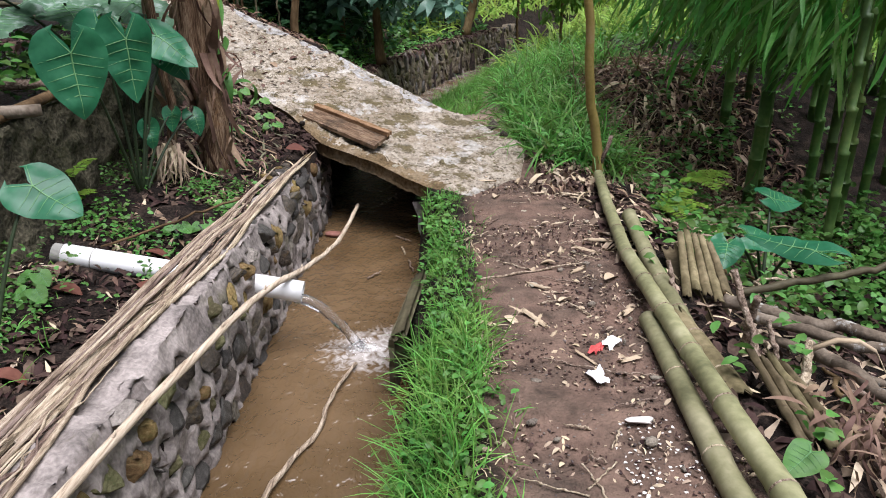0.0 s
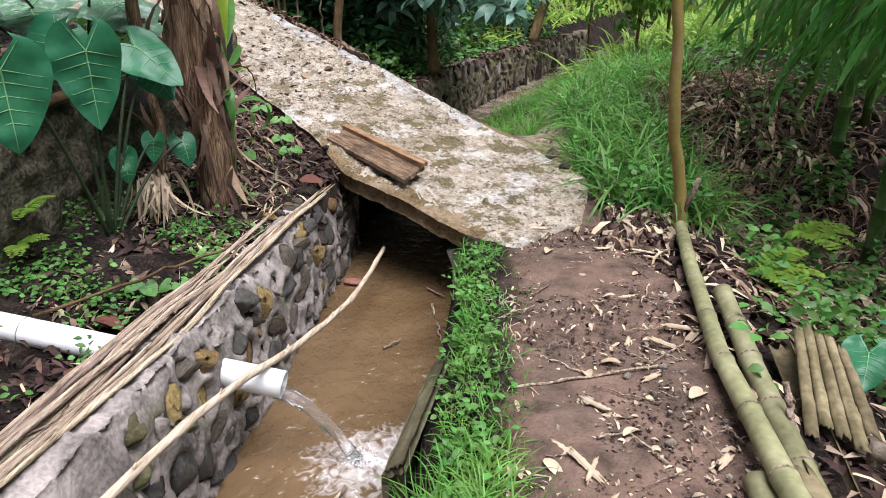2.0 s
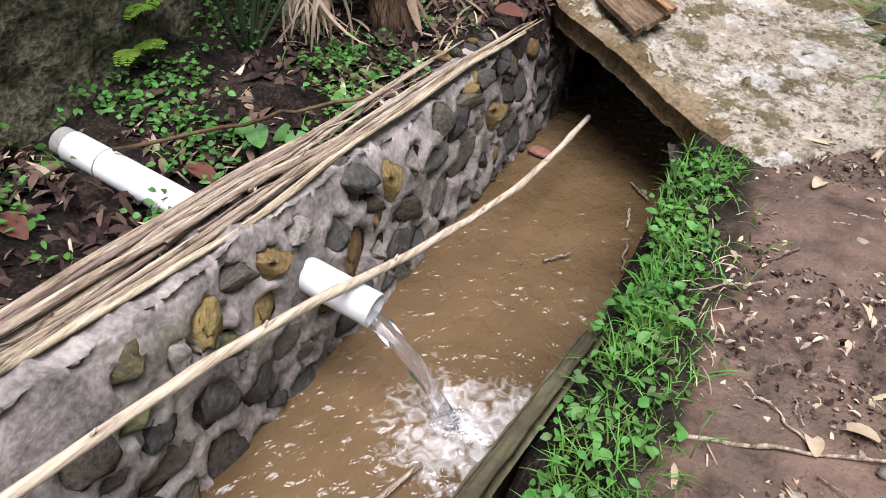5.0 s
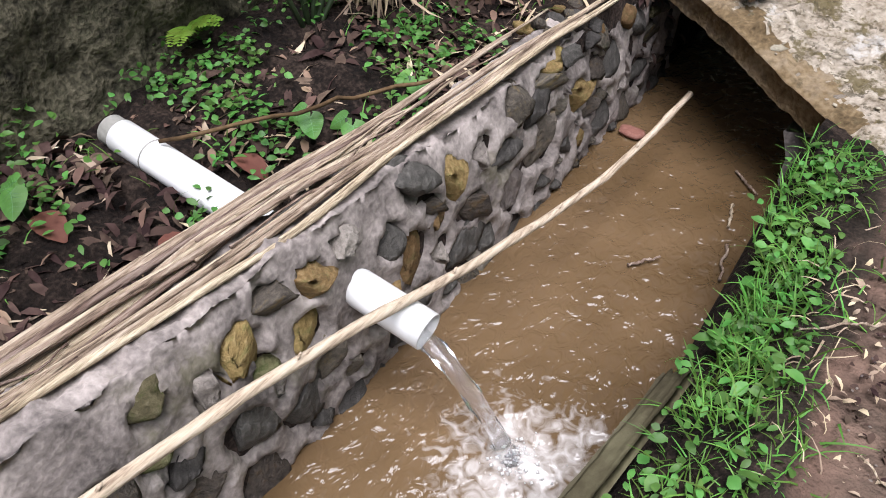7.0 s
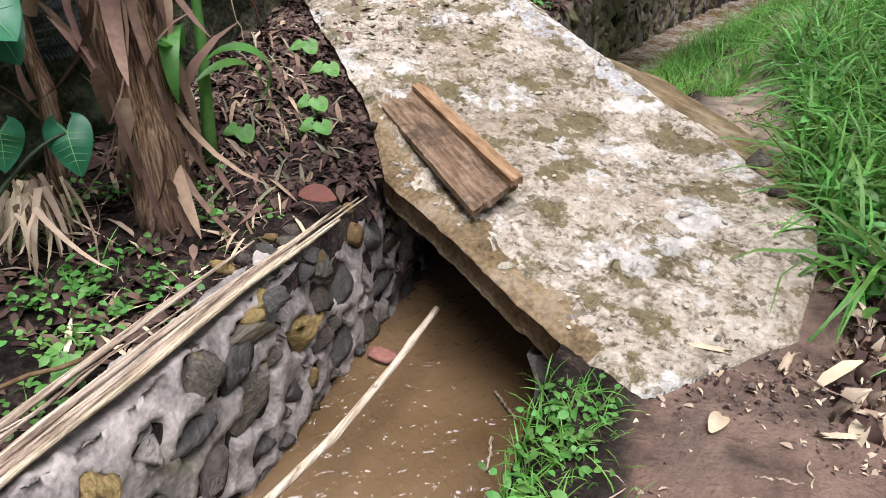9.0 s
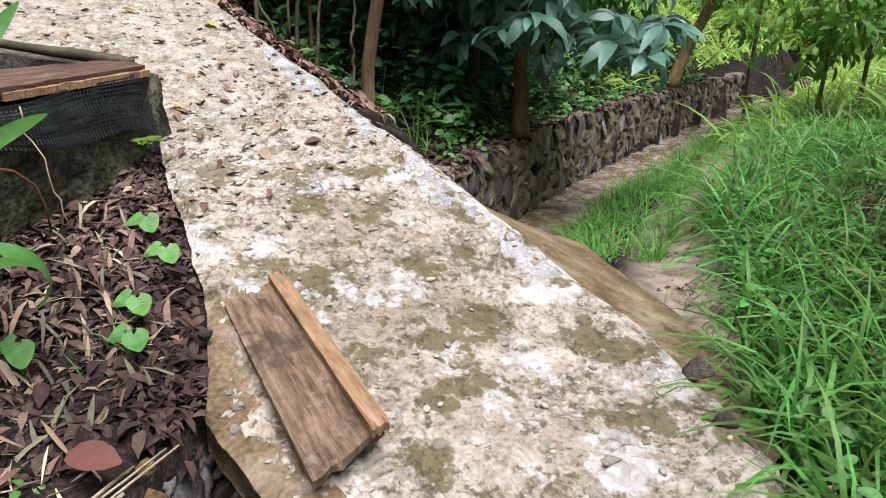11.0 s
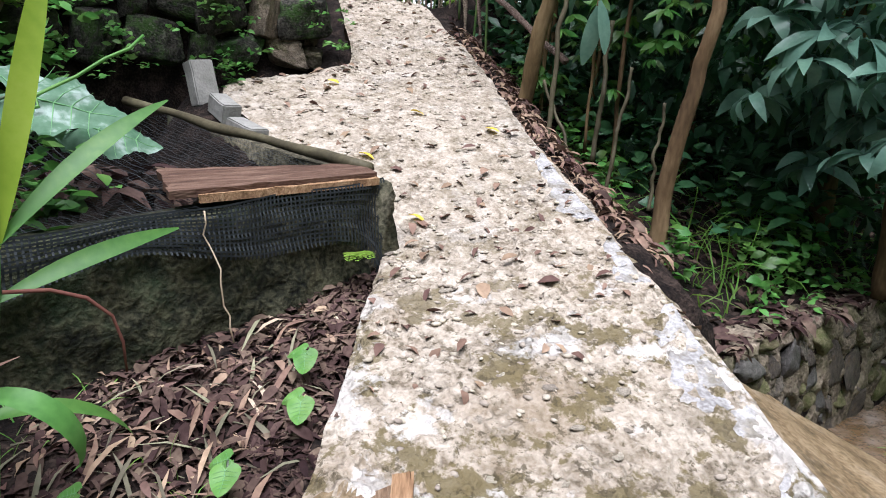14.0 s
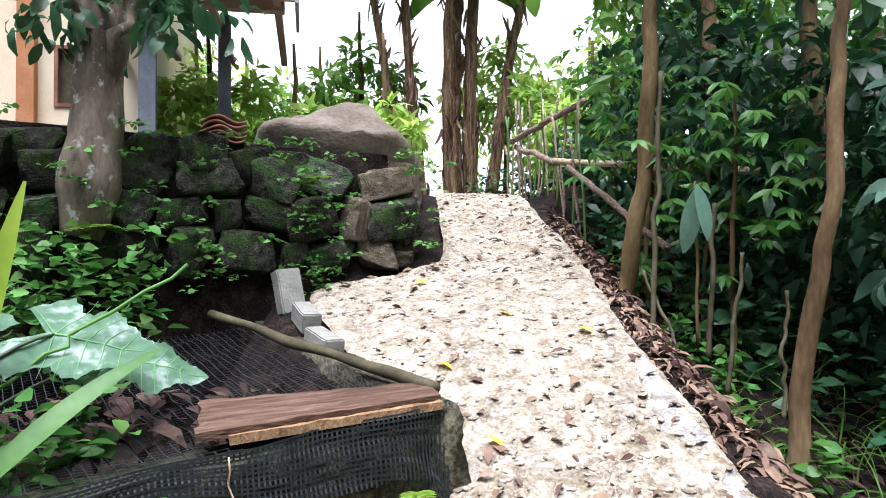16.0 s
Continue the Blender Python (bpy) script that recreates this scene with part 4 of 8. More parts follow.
def build_abutment():
    g = Geo()
    rnd = random.Random(3)
    for i in range(12):
        for j in range(6):
            y = 4.86 + 0.11 * i
            z = WATER - 0.2 + 0.105 * j
            g.v.append((-0.11 - 0.02 * j + 0.03 * fbm(y * 8, z * 8) + 0.0, y, z))
    g.f = [(i * 6 + j, i * 6 + j + 1, (i + 1) * 6 + j + 1, (i + 1) * 6 + j) for i in range(11) for j in range(5)]
    k = len(g.v)
    g.v += [(0.1, 4.86, WATER - 0.2), (0.1, 4.86, -0.02)]
    g.f.append((k, 0, 1, 2, 3, 4, 5, k + 1))
    w = solid("wall_abutment", g, M_MORTAR, "mortared stone footing under the bridge slab", "wall", kind="structure")
    for i in range(14):
        o = part("stone", rocks[i % 8], None, w)
        s = rnd.uniform(0.08, 0.14)
        o.location = (-0.12 + rnd.uniform(-0.02, 0.03), 4.84 + 0.1 * (i % 5) + rnd.uniform(-.03, .03), -0.38 + 0.13 * (i // 4) + rnd.uniform(-.03, .03))
        o.scale = (s * 0.8, s, s)
        o.rotation_euler = (rnd.uniform(0, 6), 0, rnd.uniform(0, 1))


build_abutment()


# ---- sloping apron on the far side of the bridge ----
def build_apron():
    g = Geo()
    hi = [Vector(p) for p in ((0.63, 5.72, 0.118), (0.25, 6.33, 0.192), (-0.37, 6.86, 0.372), (-0.79, 7.12, 0.54))]
    lo = [Vector(p) for p in ((0.8, 6.2, 0.04), (0.45, 6.95, 0.05), (-0.1, 7.75, 0.08), (-0.68, 7.85, 0.16))]

    def along(c, s):
        i = min(int(s), 2)
        return c[i].lerp(c[i + 1], s - i)
    for a in range(61):
        for b in range(21):
            p = along(hi, a / 20).lerp(along(lo, a / 20), b / 20)
            p.z += 0.012 * fbm(p.x * 6, p.y * 6) + (0.0 if 0 < b < 20 else -0.01)
            g.v.append(p)
    g.f = [(a * 21 + b, a * 21 + b + 1, (a + 1) * 21 + b + 1, (a + 1) * 21 + b) for a in range(60) for b in range(20)]
    k = len(g.v)
    # skirt deepened unseen to the waterline, to block light from under the bridge
    for a in range(61):
        p = g.v[a * 21 + 20]
        g.v.append(Vector((p.x, p.y, p.z - 0.52)))
    g.f += [(a * 21 + 20, k + a, k + a + 1, (a + 1) * 21 + 20) for a in range(60)]
    solid("concrete_apron", g, M_DAMP, "damp brown concrete apron sloping off the bridge", "apron", kind="structure")


build_apron()


# ---- fish pond beside the ramp ----
def build_pond():
    def wall(a, b, h0, h1, t, name, mat=M_POND):
        g = Geo()
        a, b = Vector(a), Vector(b)
        d = (b - a).normalized()
        nrm = Vector((d.y, -d.x, 0))
        n = max(8, int((b - a).length / 0.035))
        for i in range(n + 1):
            f = i / n
            c = a.lerp(b, f)
            h = h0 + (h1 - h0) * f
            ring = []
            for j in range(25):
                z = c.z + (h - c.z) * j / 24
                ring.append(c + nrm * (t / 2 + 0.06 * (1 - j / 24) + 0.04 * fbm(c.x * 5 + c.y * 5, z * 5) + 0.02 * fbm(c.y * 14 + c.x * 14, z * 14, 2) + 0.012 * fbm(c.y * 34 + c.x * 34, z * 34, 4)) + Vector((0, 0, z - c.z)))
            ring.append(c - nrm * t / 2 + Vector((0, 0, h - c.z)))
            ring.append(c - nrm * t / 2)
            g.v += ring
        k = 27
        g.f = [(i * k + j, (i + 1) * k + j, (i + 1) * k + j + 1, i * k + j + 1) for i in range(n) for j in range(k - 1)]
        g.f += [tuple(range(k)), tuple(n * k + i for i in range(k))[::-1]]
        return solid(name, g, mat, "mossy cast concrete wall of a fish pond", "wall", kind="structure")
    wall((-2.24, 1.0, -0.1), (-2.24, 4.6, 0.0), 0.66, 0.84, 0.16, "wall_pond_front")
    wall((-2.24, 4.6, 0.0), (-2.3, 6.72, 0.2), 0.84, 1.0, 0.16, "wall_pond_corner", M_POND_DARK)
    wall((-2.2, 6.78, 0.3), (-4.6, 6.95, 0.6), 1.0, 1.16, 0.14, "wall_pond_side")


build_pond()


def board(name, label, corners, thick, mat, cat="board"):
    """A plank through four corners, with worn edges."""
    a, b, c, d = [Vector(p) for p in corners]
    up = (b - a).cross(d - a).normalized()
    if up.z < 0:
        up = -up
    g = Geo()
    nx, ny = 24, 8
    for s in (1, 0):
        for i in range(nx + 1):
            for j in range(ny + 1):
                f, h = i / nx, j / ny
                p = a.lerp(d, f).lerp(b.lerp(c, f), h)
                e = 0.006 * fbm(f * 9, h * 4, s) + (0.012 * fbm(h * 6, f * 2, 3) if i in (0, nx) else 0)
                p = p + up * (thick * s + e * s) + (d - a).normalized() * (e * 2 if i in (0, nx) else 0)
                g.v.append(p)
    k = (nx + 1) * (ny + 1)
    w = ny + 1
    for i in range(nx):
        for j in range(ny):
            q = (i * w + j, i * w + j + 1, (i + 1) * w + j + 1, (i + 1) * w + j)
            g.f += [q, tuple(k + x for x in q[::-1])]
    for i in range(nx):
        for j in (0, ny):
            q = (i * w + j, (i + 1) * w + j, k + (i + 1) * w + j, k + i * w + j)
            g.f.append(q)
    for j in range(ny):
        for i in (0, nx):
            g.f.append((i * w + j, i * w + j + 1, k + i * w + j + 1, k + i * w + j))
    return g


def frame_from(a, b):
    """A matrix whose y runs from a to b."""
    a, b = Vector(a), Vector(b)
    y = (b - a).normalized()
    x = y.cross(Vector((0, 0, 1))).normalized()
    z = x.cross(y)
    m = Matrix((x, y, z)).transposed().to_4x4()
    m.translation = a
    return m


wb = thing("wooden_board", "weathered brown board with a batten lying on the ramp", "board", (-0.8, 5.6, 0.3))


def sub(name, geo, mat, parent, label="", smooth=True):
    """A part built in world coordinates under a thing that stands elsewhere."""
    ob = part(name, geo, mat, parent, label, smooth)
    ob.matrix_parent_inverse = Matrix.Translation(parent.location).inverted()
    return ob


sub("plank", board("plank", "", ((-1.17, 5.76, 0.345), (-1.07, 5.99, 0.38), (-0.42, 5.36, 0.27), (-0.52, 5.13, 0.235)), 0.028, M_BOARD), M_BOARD, wb, "", False)
sub("batten", board("batten", "", ((-1.1, 5.94, 0.4), (-1.07, 5.99, 0.405), (-0.4, 5.35, 0.3), (-0.43, 5.3, 0.295)), 0.028, M_FRESHWOOD), M_FRESHWOOD, wb, "orange-brown batten", False)

pc = thing("pond_cover_plank", "red-brown plank lying on the pond wall corner", "plank", (-2.45, 6.4, 1.02))
sub("plank", board("plank", "", ((-2.2, 6.76, 1.02), (-2.42, 6.84, 1.03), (-2.62, 5.98, 1.02), (-2.24, 5.86, 0.99)), 0.03, M_REDWOOD), M_REDWOOD, pc, "", False)
sub("split_edge", board("split_edge", "", ((-2.17, 6.75, 1.0), (-2.2, 6.76, 1.0), (-2.25, 5.98, 0.975), (-2.21, 5.96, 0.975)), 0.03, M_FRESHWOOD), M_FRESHWOOD, pc, "pale split edge", False)

g = Geo()
g.tube(wobble((-2.32, 6.82, 1.05), (-4.3, 6.5, 1.24), 14, 0.04, 2), [0.026 + 0.004 * math.sin(i) for i in range(15)], 8)
solid("pond_beam", g, M_DARKWOOD, "grey-brown wooden pole along the pond rim", "pole")


def build_net():
    """Black square-mesh netting that sags over the pond and hangs over its rim."""
    g = Geo()
    n0, n1, w = 130, 56, 0.0022

    def at(i, j):
        f, h = i / n0, j / n1
        x = -2.2 - 2.0 * h
        y = 1.6 + 5.15 * f
        sag = 0.14 * math.sin(math.pi * f) * math.sin(math.pi * min(1, h * 1.0))
        z = 0.72 + 0.28 * f + 0.16 * h - sag + 0.02 * fbm(x * 3, y * 3)
        return Vector((x, y, z))
    for i in range(n0 + 1):
        for j in range(n1):
            a, b = at(i, j), at(i, j + 1)
            g.add([a + Vector((0, -w, 0)), a + Vector((0, w, 0)), b + Vector((0, w, 0)), b + Vector((0, -w, 0))], [(0, 1, 2, 3)])
    for j in range(n1 + 1):
        for i in range(n0):
            a, b = at(i, j), at(i + 1, j)
            g.add([a + Vector((-w, 0, 0.002)), a + Vector((w, 0, 0.002)), b + Vector((w, 0, 0.002)), b + Vector((-w, 0, 0.002))], [(0, 1, 2, 3)])
    t = thing("pond_net", "black mesh netting stretched over the fish pond", "net", (-3, 5.5, 0.95))
    sub("netting", g, M_NET, t, "", False)
    h = Geo()

    def hang(i, j):
        f, d = i / 110, j / 13
        x = -2.1 - 0.1 * f + 0.02 * math.sin(f * 23)
        y = 4.75 + 2.06 * f
        return Vector((x + 0.03 * d + 0.015 * fbm(f * 6, d * 5), y, 0.9 + 0.12 * f - (0.17 + 0.05 * math.sin(f * 11) + 0.4 * f ** 12) * d))
    for i in range(111):
        for j in range(13):
            for a, b in ((hang(i, j), hang(i, j + 1)), (hang(i, j), hang(min(i + 1, 110), j))):
                if (b - a).length < 1e-4:
                    continue
                e = Vector((0.0, 0.0036, 0.0)) if abs(b.z - a.z) > 0.004 else Vector((0, 0, 0.0036))
                h.add([a - e, a + e, b + e, b - e], [(0, 1, 2, 3)])
    sub("hanging_edge", h, M_NET, t, "", False)


build_net()
stalk_rods = (((-2.2, 2.3, 0.77), (-2.14, 4.4, 0.88), 0.03, M_BARK), ((-3.0, 2.85, 0.86), (-2.02, 3.5, 0.84), 0.032, M_GRAYBARK), ((-3.1, 3.6, 0.92), (-2.05, 4.0, 0.9), 0.028, M_STRAW))
for a, b, r, m_ in stalk_rods:
    g = Geo()
    g.tube(wobble(a, b, 12, 0.03, r * 100), r, 10)
    solid("net_pole", g, m_, "weathered pole holding the net down on the pond wall", "pole", "poles on the net")

# dark water in the pond
g = Geo()
g.add([(-4.7, 1.0, 0.42), (-2.22, 1.0, 0.42), (-2.22, 6.9, 0.42), (-4.7, 6.9, 0.42)], [(0, 1, 2, 3)])
M_PONDW = material("dark_pond_water", [(0.2, (0.012, 0.014, 0.01)), (0.6, (0.02, 0.024, 0.016)), (0.9, (0.03, 0.035, 0.02))], 3, 0.15, 0.1, 20, spec=0.5)
solid("pond_water", g, M_PONDW, "dark still water in the fish pond", "water", kind="structure")


def block(at, size, rot, label):
    bm = bmesh.new()
    bmesh.ops.create_cube(bm, size=1)
    bmesh.ops.subdivide_edges(bm, edges=bm.edges, cuts=3, use_grid_fill=True)
    for v in bm.verts:
        v.co = Vector((v.co.x * size[0], v.co.y * size[1], v.co.z * size[2]))
        v.co += Vector((fbm(v.co.x * 9, v.co.y * 9, at[0]), fbm(v.co.y * 9, v.co.z * 9, at[1]), fbm(v.co.z * 9, v.co.x * 9, 1))) * 0.006
    bmesh.ops.bevel(bm, geom=[e for e in bm.edges if e.calc_face_angle(0) > 1.0], offset=0.008, segments=2, affect="EDGES")
    me = bpy.data.meshes.new("concrete_block")
    bm.to_mesh(me)
    bm.free()
    me.materials.append(M_BLOCK)
    o = new("concrete_block", me)
    o.location = at
    o.rotation_euler = [radians(a) for a in rot]
    tagged(o, label, "block", "blocks at the ramp edge")


block((-3.62, 6.93, 1.1), (0.34, 0.12, 0.12), (0, 8, -4), "grey concrete block lying at the ramp edge")
block((-3.98, 6.98, 1.22), (0.3, 0.12, 0.12), (0, 12, -10), "grey concrete block lying at the ramp edge")
block((-4.36, 7.02, 1.36), (0.1, 0.17, 0.3), (4, -14, 5), "grey concrete block standing on end")

# ---- pipe and its water ----
pipe = thing("drain_pipe", "white plastic drain pipe laid through the wall", "pipe", (-1.3, 3.33, 0.0))


def hollow(a, b, r, t, seg=28):
    m = frame_from(a, b)
    ln = (Vector(b) - Vector(a)).length
    g = Geo()
    loops = [(r - t, 0.12), (r - t, 0), (r, 0)] + [(r, ln * i / 8) for i in range(1, 9)] + [(r - t, ln), (r - t, ln - 0.2)]
    for rad, y in loops:
        for s in range(seg):
            w = 2 * math.pi * s / seg
            g.v.append(m @ Vector((rad * math.cos(w), y, rad * math.sin(w))))
    g.f = [(i * seg + s, i * seg + (s + 1) % seg, (i + 1) * seg + (s + 1) % seg, (i + 1) * seg + s) for i in range(len(loops) - 1) for s in range(seg)]
    return g


PA, PB = Vector((-1.94, 3.285, 0.142)), Vector((-0.74, 3.317, -0.085))
sub("pipe", hollow(PA, PB, 0.057, 0.004), M_PVC, pipe)
for f, r in ((0.12, 0.0585), (0.44, 0.0585)):
    sub("joint_ring", hollow(PA.lerp(PB, f), PA.lerp(PB, f + 0.004), r, 0.006), M_BLOCK, pipe)


def build_jet():
    m = bpy.data.materials.new("falling_water")
    m.use_nodes = True
    n, l = m.node_tree.nodes, m.node_tree.links
    bs = n["Principled BSDF"]
    bs.inputs["Base Color"].default_value = (0.92, 0.93, 0.95, 1)
    bs.inputs["Roughness"].default_value = 0.04
    bs.inputs["Transmission Weight"].default_value = 0.96
    bs.inputs["IOR"].default_value = 1.33
    tc, mp, nz, b = n.new("ShaderNodeTexCoord"), n.new("ShaderNodeMapping"), n.new("ShaderNodeTexNoise"), n.new("ShaderNodeBump")
    mp.inputs["Scale"].default_value = (1, 3, 0.5)
    nz.inputs["Scale"].default_value = 40
    b.inputs["Strength"].default_value = 0.6
    l.new(tc.outputs["Object"], mp.inputs[0])
    l.new(mp.outputs[0], nz.inputs["Vector"])
    l.new(nz.outputs["Fac"], b.inputs["Height"])
    l.new(b.outputs[0], bs.inputs["Normal"])
    g = Geo()
    pts, rad = [], []
    for i in range(15):
        f = i / 14
        pts.append(Vector((-0.78 + 0.34 * f, 3.316 - 0.033 * f, -0.118 - 0.035 * f - 0.265 * f * f)))
        rad.append(0.03 - 0.009 * f + 0.008 * max(0, f - 0.75) * 4)
    g.tube(pts, rad, 16)
    for v in g.v:
        v += Vector((fbm(v.x * 22, v.y * 50, v.z * 22), fbm(v.x * 22, v.y * 50, v.z * 22 + 9), fbm(v.y * 40, v.z * 20, 4))) * 0.008
    solid("water_jet", g, m, "clear stream of water pouring from the pipe", "water")
    fm = material("foam", [(0.2, (0.7, 0.68, 0.66)), (0.6, (0.82, 0.81, 0.8)), (0.9, (0.85, 0.85, 0.85))], 30, 0.5, 0.4, 90, thin=0.3)
    f = Geo()
    rnd = random.Random(8)
    ico = [Vector(v) for v in ((0, 0, 1), (0.9, 0, 0), (0, 0.9, 0), (-0.9, 0, 0), (0, -0.9, 0), (0, 0, -0.6))]
    for i in range(150):
        r = abs(rnd.gauss(0, 0.045))
        a = rnd.uniform(0, 6.283)
        s = rnd.uniform(0.002, 0.007) * (1.2 if r < 0.08 else 0.6)
        c = Vector((-0.43 + r * math.cos(a) * 1.2, 3.285 + r * math.sin(a), WATER + 0.012 + max(0, 0.06 - r * 0.5) * rnd.random() ** 2))
        f.add([c + v * s for v in ico], [(0, 1, 2), (0, 2, 3), (0, 3, 4), (0, 4, 1), (5, 2, 1), (5, 3, 2), (5, 4, 3), (5, 1, 4)])
    solid("foam", f, fm, "white foam where the jet strikes the water", "foam", kind="stuff")


build_jet()


# ---- dry stalks on the channel wall ----
def stalk(name, a, b, r0, r1, label, mat, group="", seed=0, amp=0.05, nodes=5, cat="stalk"):
    g = Geo()
    n = 24
    pts = wobble(a, b, n, amp, seed)
    rad = [r0 + (r1 - r0) * i / n + (0.0022 if (i * nodes) % n < nodes else 0) + 0.0015 * fbm(i * 0.9, seed) for i in range(n + 1)]
    g.tube(pts, rad, 7)
    return solid(name, g, mat, label, cat, group)


def strap(name, a, b, wide, thick, label, group, seed, amp=0.04, strips=3):
    """A flattened, split stalk: parallel fibrous strips side by side."""
    t = thing(name, label, "stalk", a, group)
    d = (Vector(b) - Vector(a)).normalized()
    side = d.cross(Vector((0, 0, 1))).normalized()
    rn_ = random.Random(seed)
    for k in range(strips):
        g = Geo()
        n, seg = 30, 8
        lo, hi = rn_.uniform(0, 0.14) * (k > 0), 1 - rn_.uniform(0, 0.3) * (k > 0)
        off = (k - (strips - 1) / 2) * wide / strips
        pts = wobble(a, b, n, amp, seed)
        w = wide / strips * rn_.uniform(0.5, 0.75)
        for i in range(n + 1):
            f = lo + (hi - lo) * i / n
            x = f * n
            j = min(int(x), n - 1)
            p = pts[j].lerp(pts[j + 1], x - j) + side * (off + 0.008 * fbm(f * 5, seed + k * 3.3)) + Vector((0, 0, 0.006 * fbm(f * 7, seed + k, 2) + 0.004 * (k % 2)))
            taper = min(1, 0.35 + 5 * f, 0.35 + 4 * (1 - f)) * (1 + 0.2 * fbm(f * 9, k + seed, 5))
            for q in range(seg):
                an = 2 * math.pi * q / seg
                rag = 1 + 0.15 * fbm(f * 14, q * 1.7, seed)
                g.v.append(p + side * (math.cos(an) * w * taper * rag) + Vector((0, 0, math.sin(an) * thick * taper * rag)))
        g.f = [(i * seg + q, i * seg + (q + 1) % seg, (i + 1) * seg + (q + 1) % seg, (i + 1) * seg + q) for i in range(n) for q in range(seg)]
        g.f += [tuple(range(seg))[::-1], tuple(n * seg + q for q in range(seg))]
        sub("strip", g, M_STRAW, t)
    return t


rs = random.Random(21)
TAN, GREYTAN = "long flattened tan stalk split along its fibres on the wall", "split grey-tan stalk lying on the stone wall"
for i, (a, b, wd, n_) in enumerate((((-1.31, 1.1, 0.265), (-1.17, 4.75, 0.2), 0.045, 3), ((-1.26, 0.9, 0.27), (-1.15, 3.9, 0.215), 0.055, 3), ((-1.22, 1.0, 0.28), (-1.0, 5.2, 0.195), 0.035, 3),
                                    ((-1.22, 1.9, 0.28), (-1.03, 5.1, 0.2), 0.03, 2), ((-1.17, 1.2, 0.27), (-0.985, 5.24, 0.19), 0.024, 2), ((-1.11, 0.9, 0.265), (-1.15, 3.2, 0.24), 0.03, 2))):
    strap("dry_stalk", a, b, wd, 0.009, TAN if i < 4 else GREYTAN, "stalks on the wall", 20 + i, 0.05, n_)
for i in range(12):
    y, x = rs.uniform(0.9, 3.6), rs.uniform(0, 1)
    f, L = (y - 1.0) / 4.2, rs.uniform(0.4, 1.3)
    x0, x1 = -1.27 + 0.14 * x + 0.1 * f, -1.27 + 0.14 * x + 0.1 * (f + L / 4.2) + rs.uniform(-0.05, 0.05)
    stalk("stalk_shred", (x0, y, 0.285 - 0.07 * f), (x1, min(y + L, 5.1), 0.275 - 0.07 * (f + L / 4.2)), rs.uniform(0.003, 0.006), 0.002, "thin dry shred of stalk on the wall", M_STRAW, "stalk shreds", 300 + i, 0.05, 3)
g = Geo()
pts = [Vector(p) for p in ((-0.99, 1.3, 0.25), (-0.95, 1.9, 0.2), (-0.9, 2.48, 0.14), (-0.86, 2.81, 0.112), (-0.82, 3.153, 0.05), (-0.775, 3.571, -0.06), (-0.745, 3.97, -0.15), (-0.715, 4.407, -0.225), (-0.69, 4.8, -0.235), (-0.665, 5.15, -0.21))]
fine = []
for i in range(len(pts) - 1):
    for j in range(5):
        q = pts[i].lerp(pts[i + 1], j / 5)
        fine.append(q + Vector((0, 0, 0.004 * fbm(i + j / 5, 4))))
fine.append(pts[-1])
g.tube(fine, [0.0165 - 0.003 * i / len(fine) + (0.003 if i % 7 == 0 else 0) for i in range(len(fine))], 9)
stick = solid("long_stick", g, M_PEELED, "peeled pale stick leaning from wall into the channel", "stick")
for i in range(3, len(fine) - 2, 7):
    g = Geo()
    g.tube([fine[i], fine[i] + Vector((0.01, 0.02, 0.03))], [0.007, 0.003], 6)
    part("knot", g, M_PEELED, stick)
stalk("floating_stick", (-0.74, 1.9, -0.4), (-0.45, 3.1, -0.39), 0.014, 0.008, "thin brown stick floating in the channel", M_STRAW, "", 78, 0.05, 4, "stick")

# bank plank at the water
g = board("plank", "", ((-0.23, 2.85, -0.12), (-0.17, 2.85, -0.09), (-0.09, 3.56, -0.09), (-0.14, 3.56, -0.12)), 0.03, M_DARKWOOD)
bp = thing("bank_plank", "dark wet plank shoring the grassy bank", "plank", (-0.16, 3.2, -0.2))
sub("top_rail", g, M_DARKWOOD, bp)
sub("side_board", board("side_board", "", ((-0.23, 2.85, -0.5), (-0.23, 2.85, -0.11), (-0.14, 3.56, -0.11), (-0.14, 3.56, -0.5)), 0.025, M_DARKWOOD), M_DARKWOOD, bp, "", False)


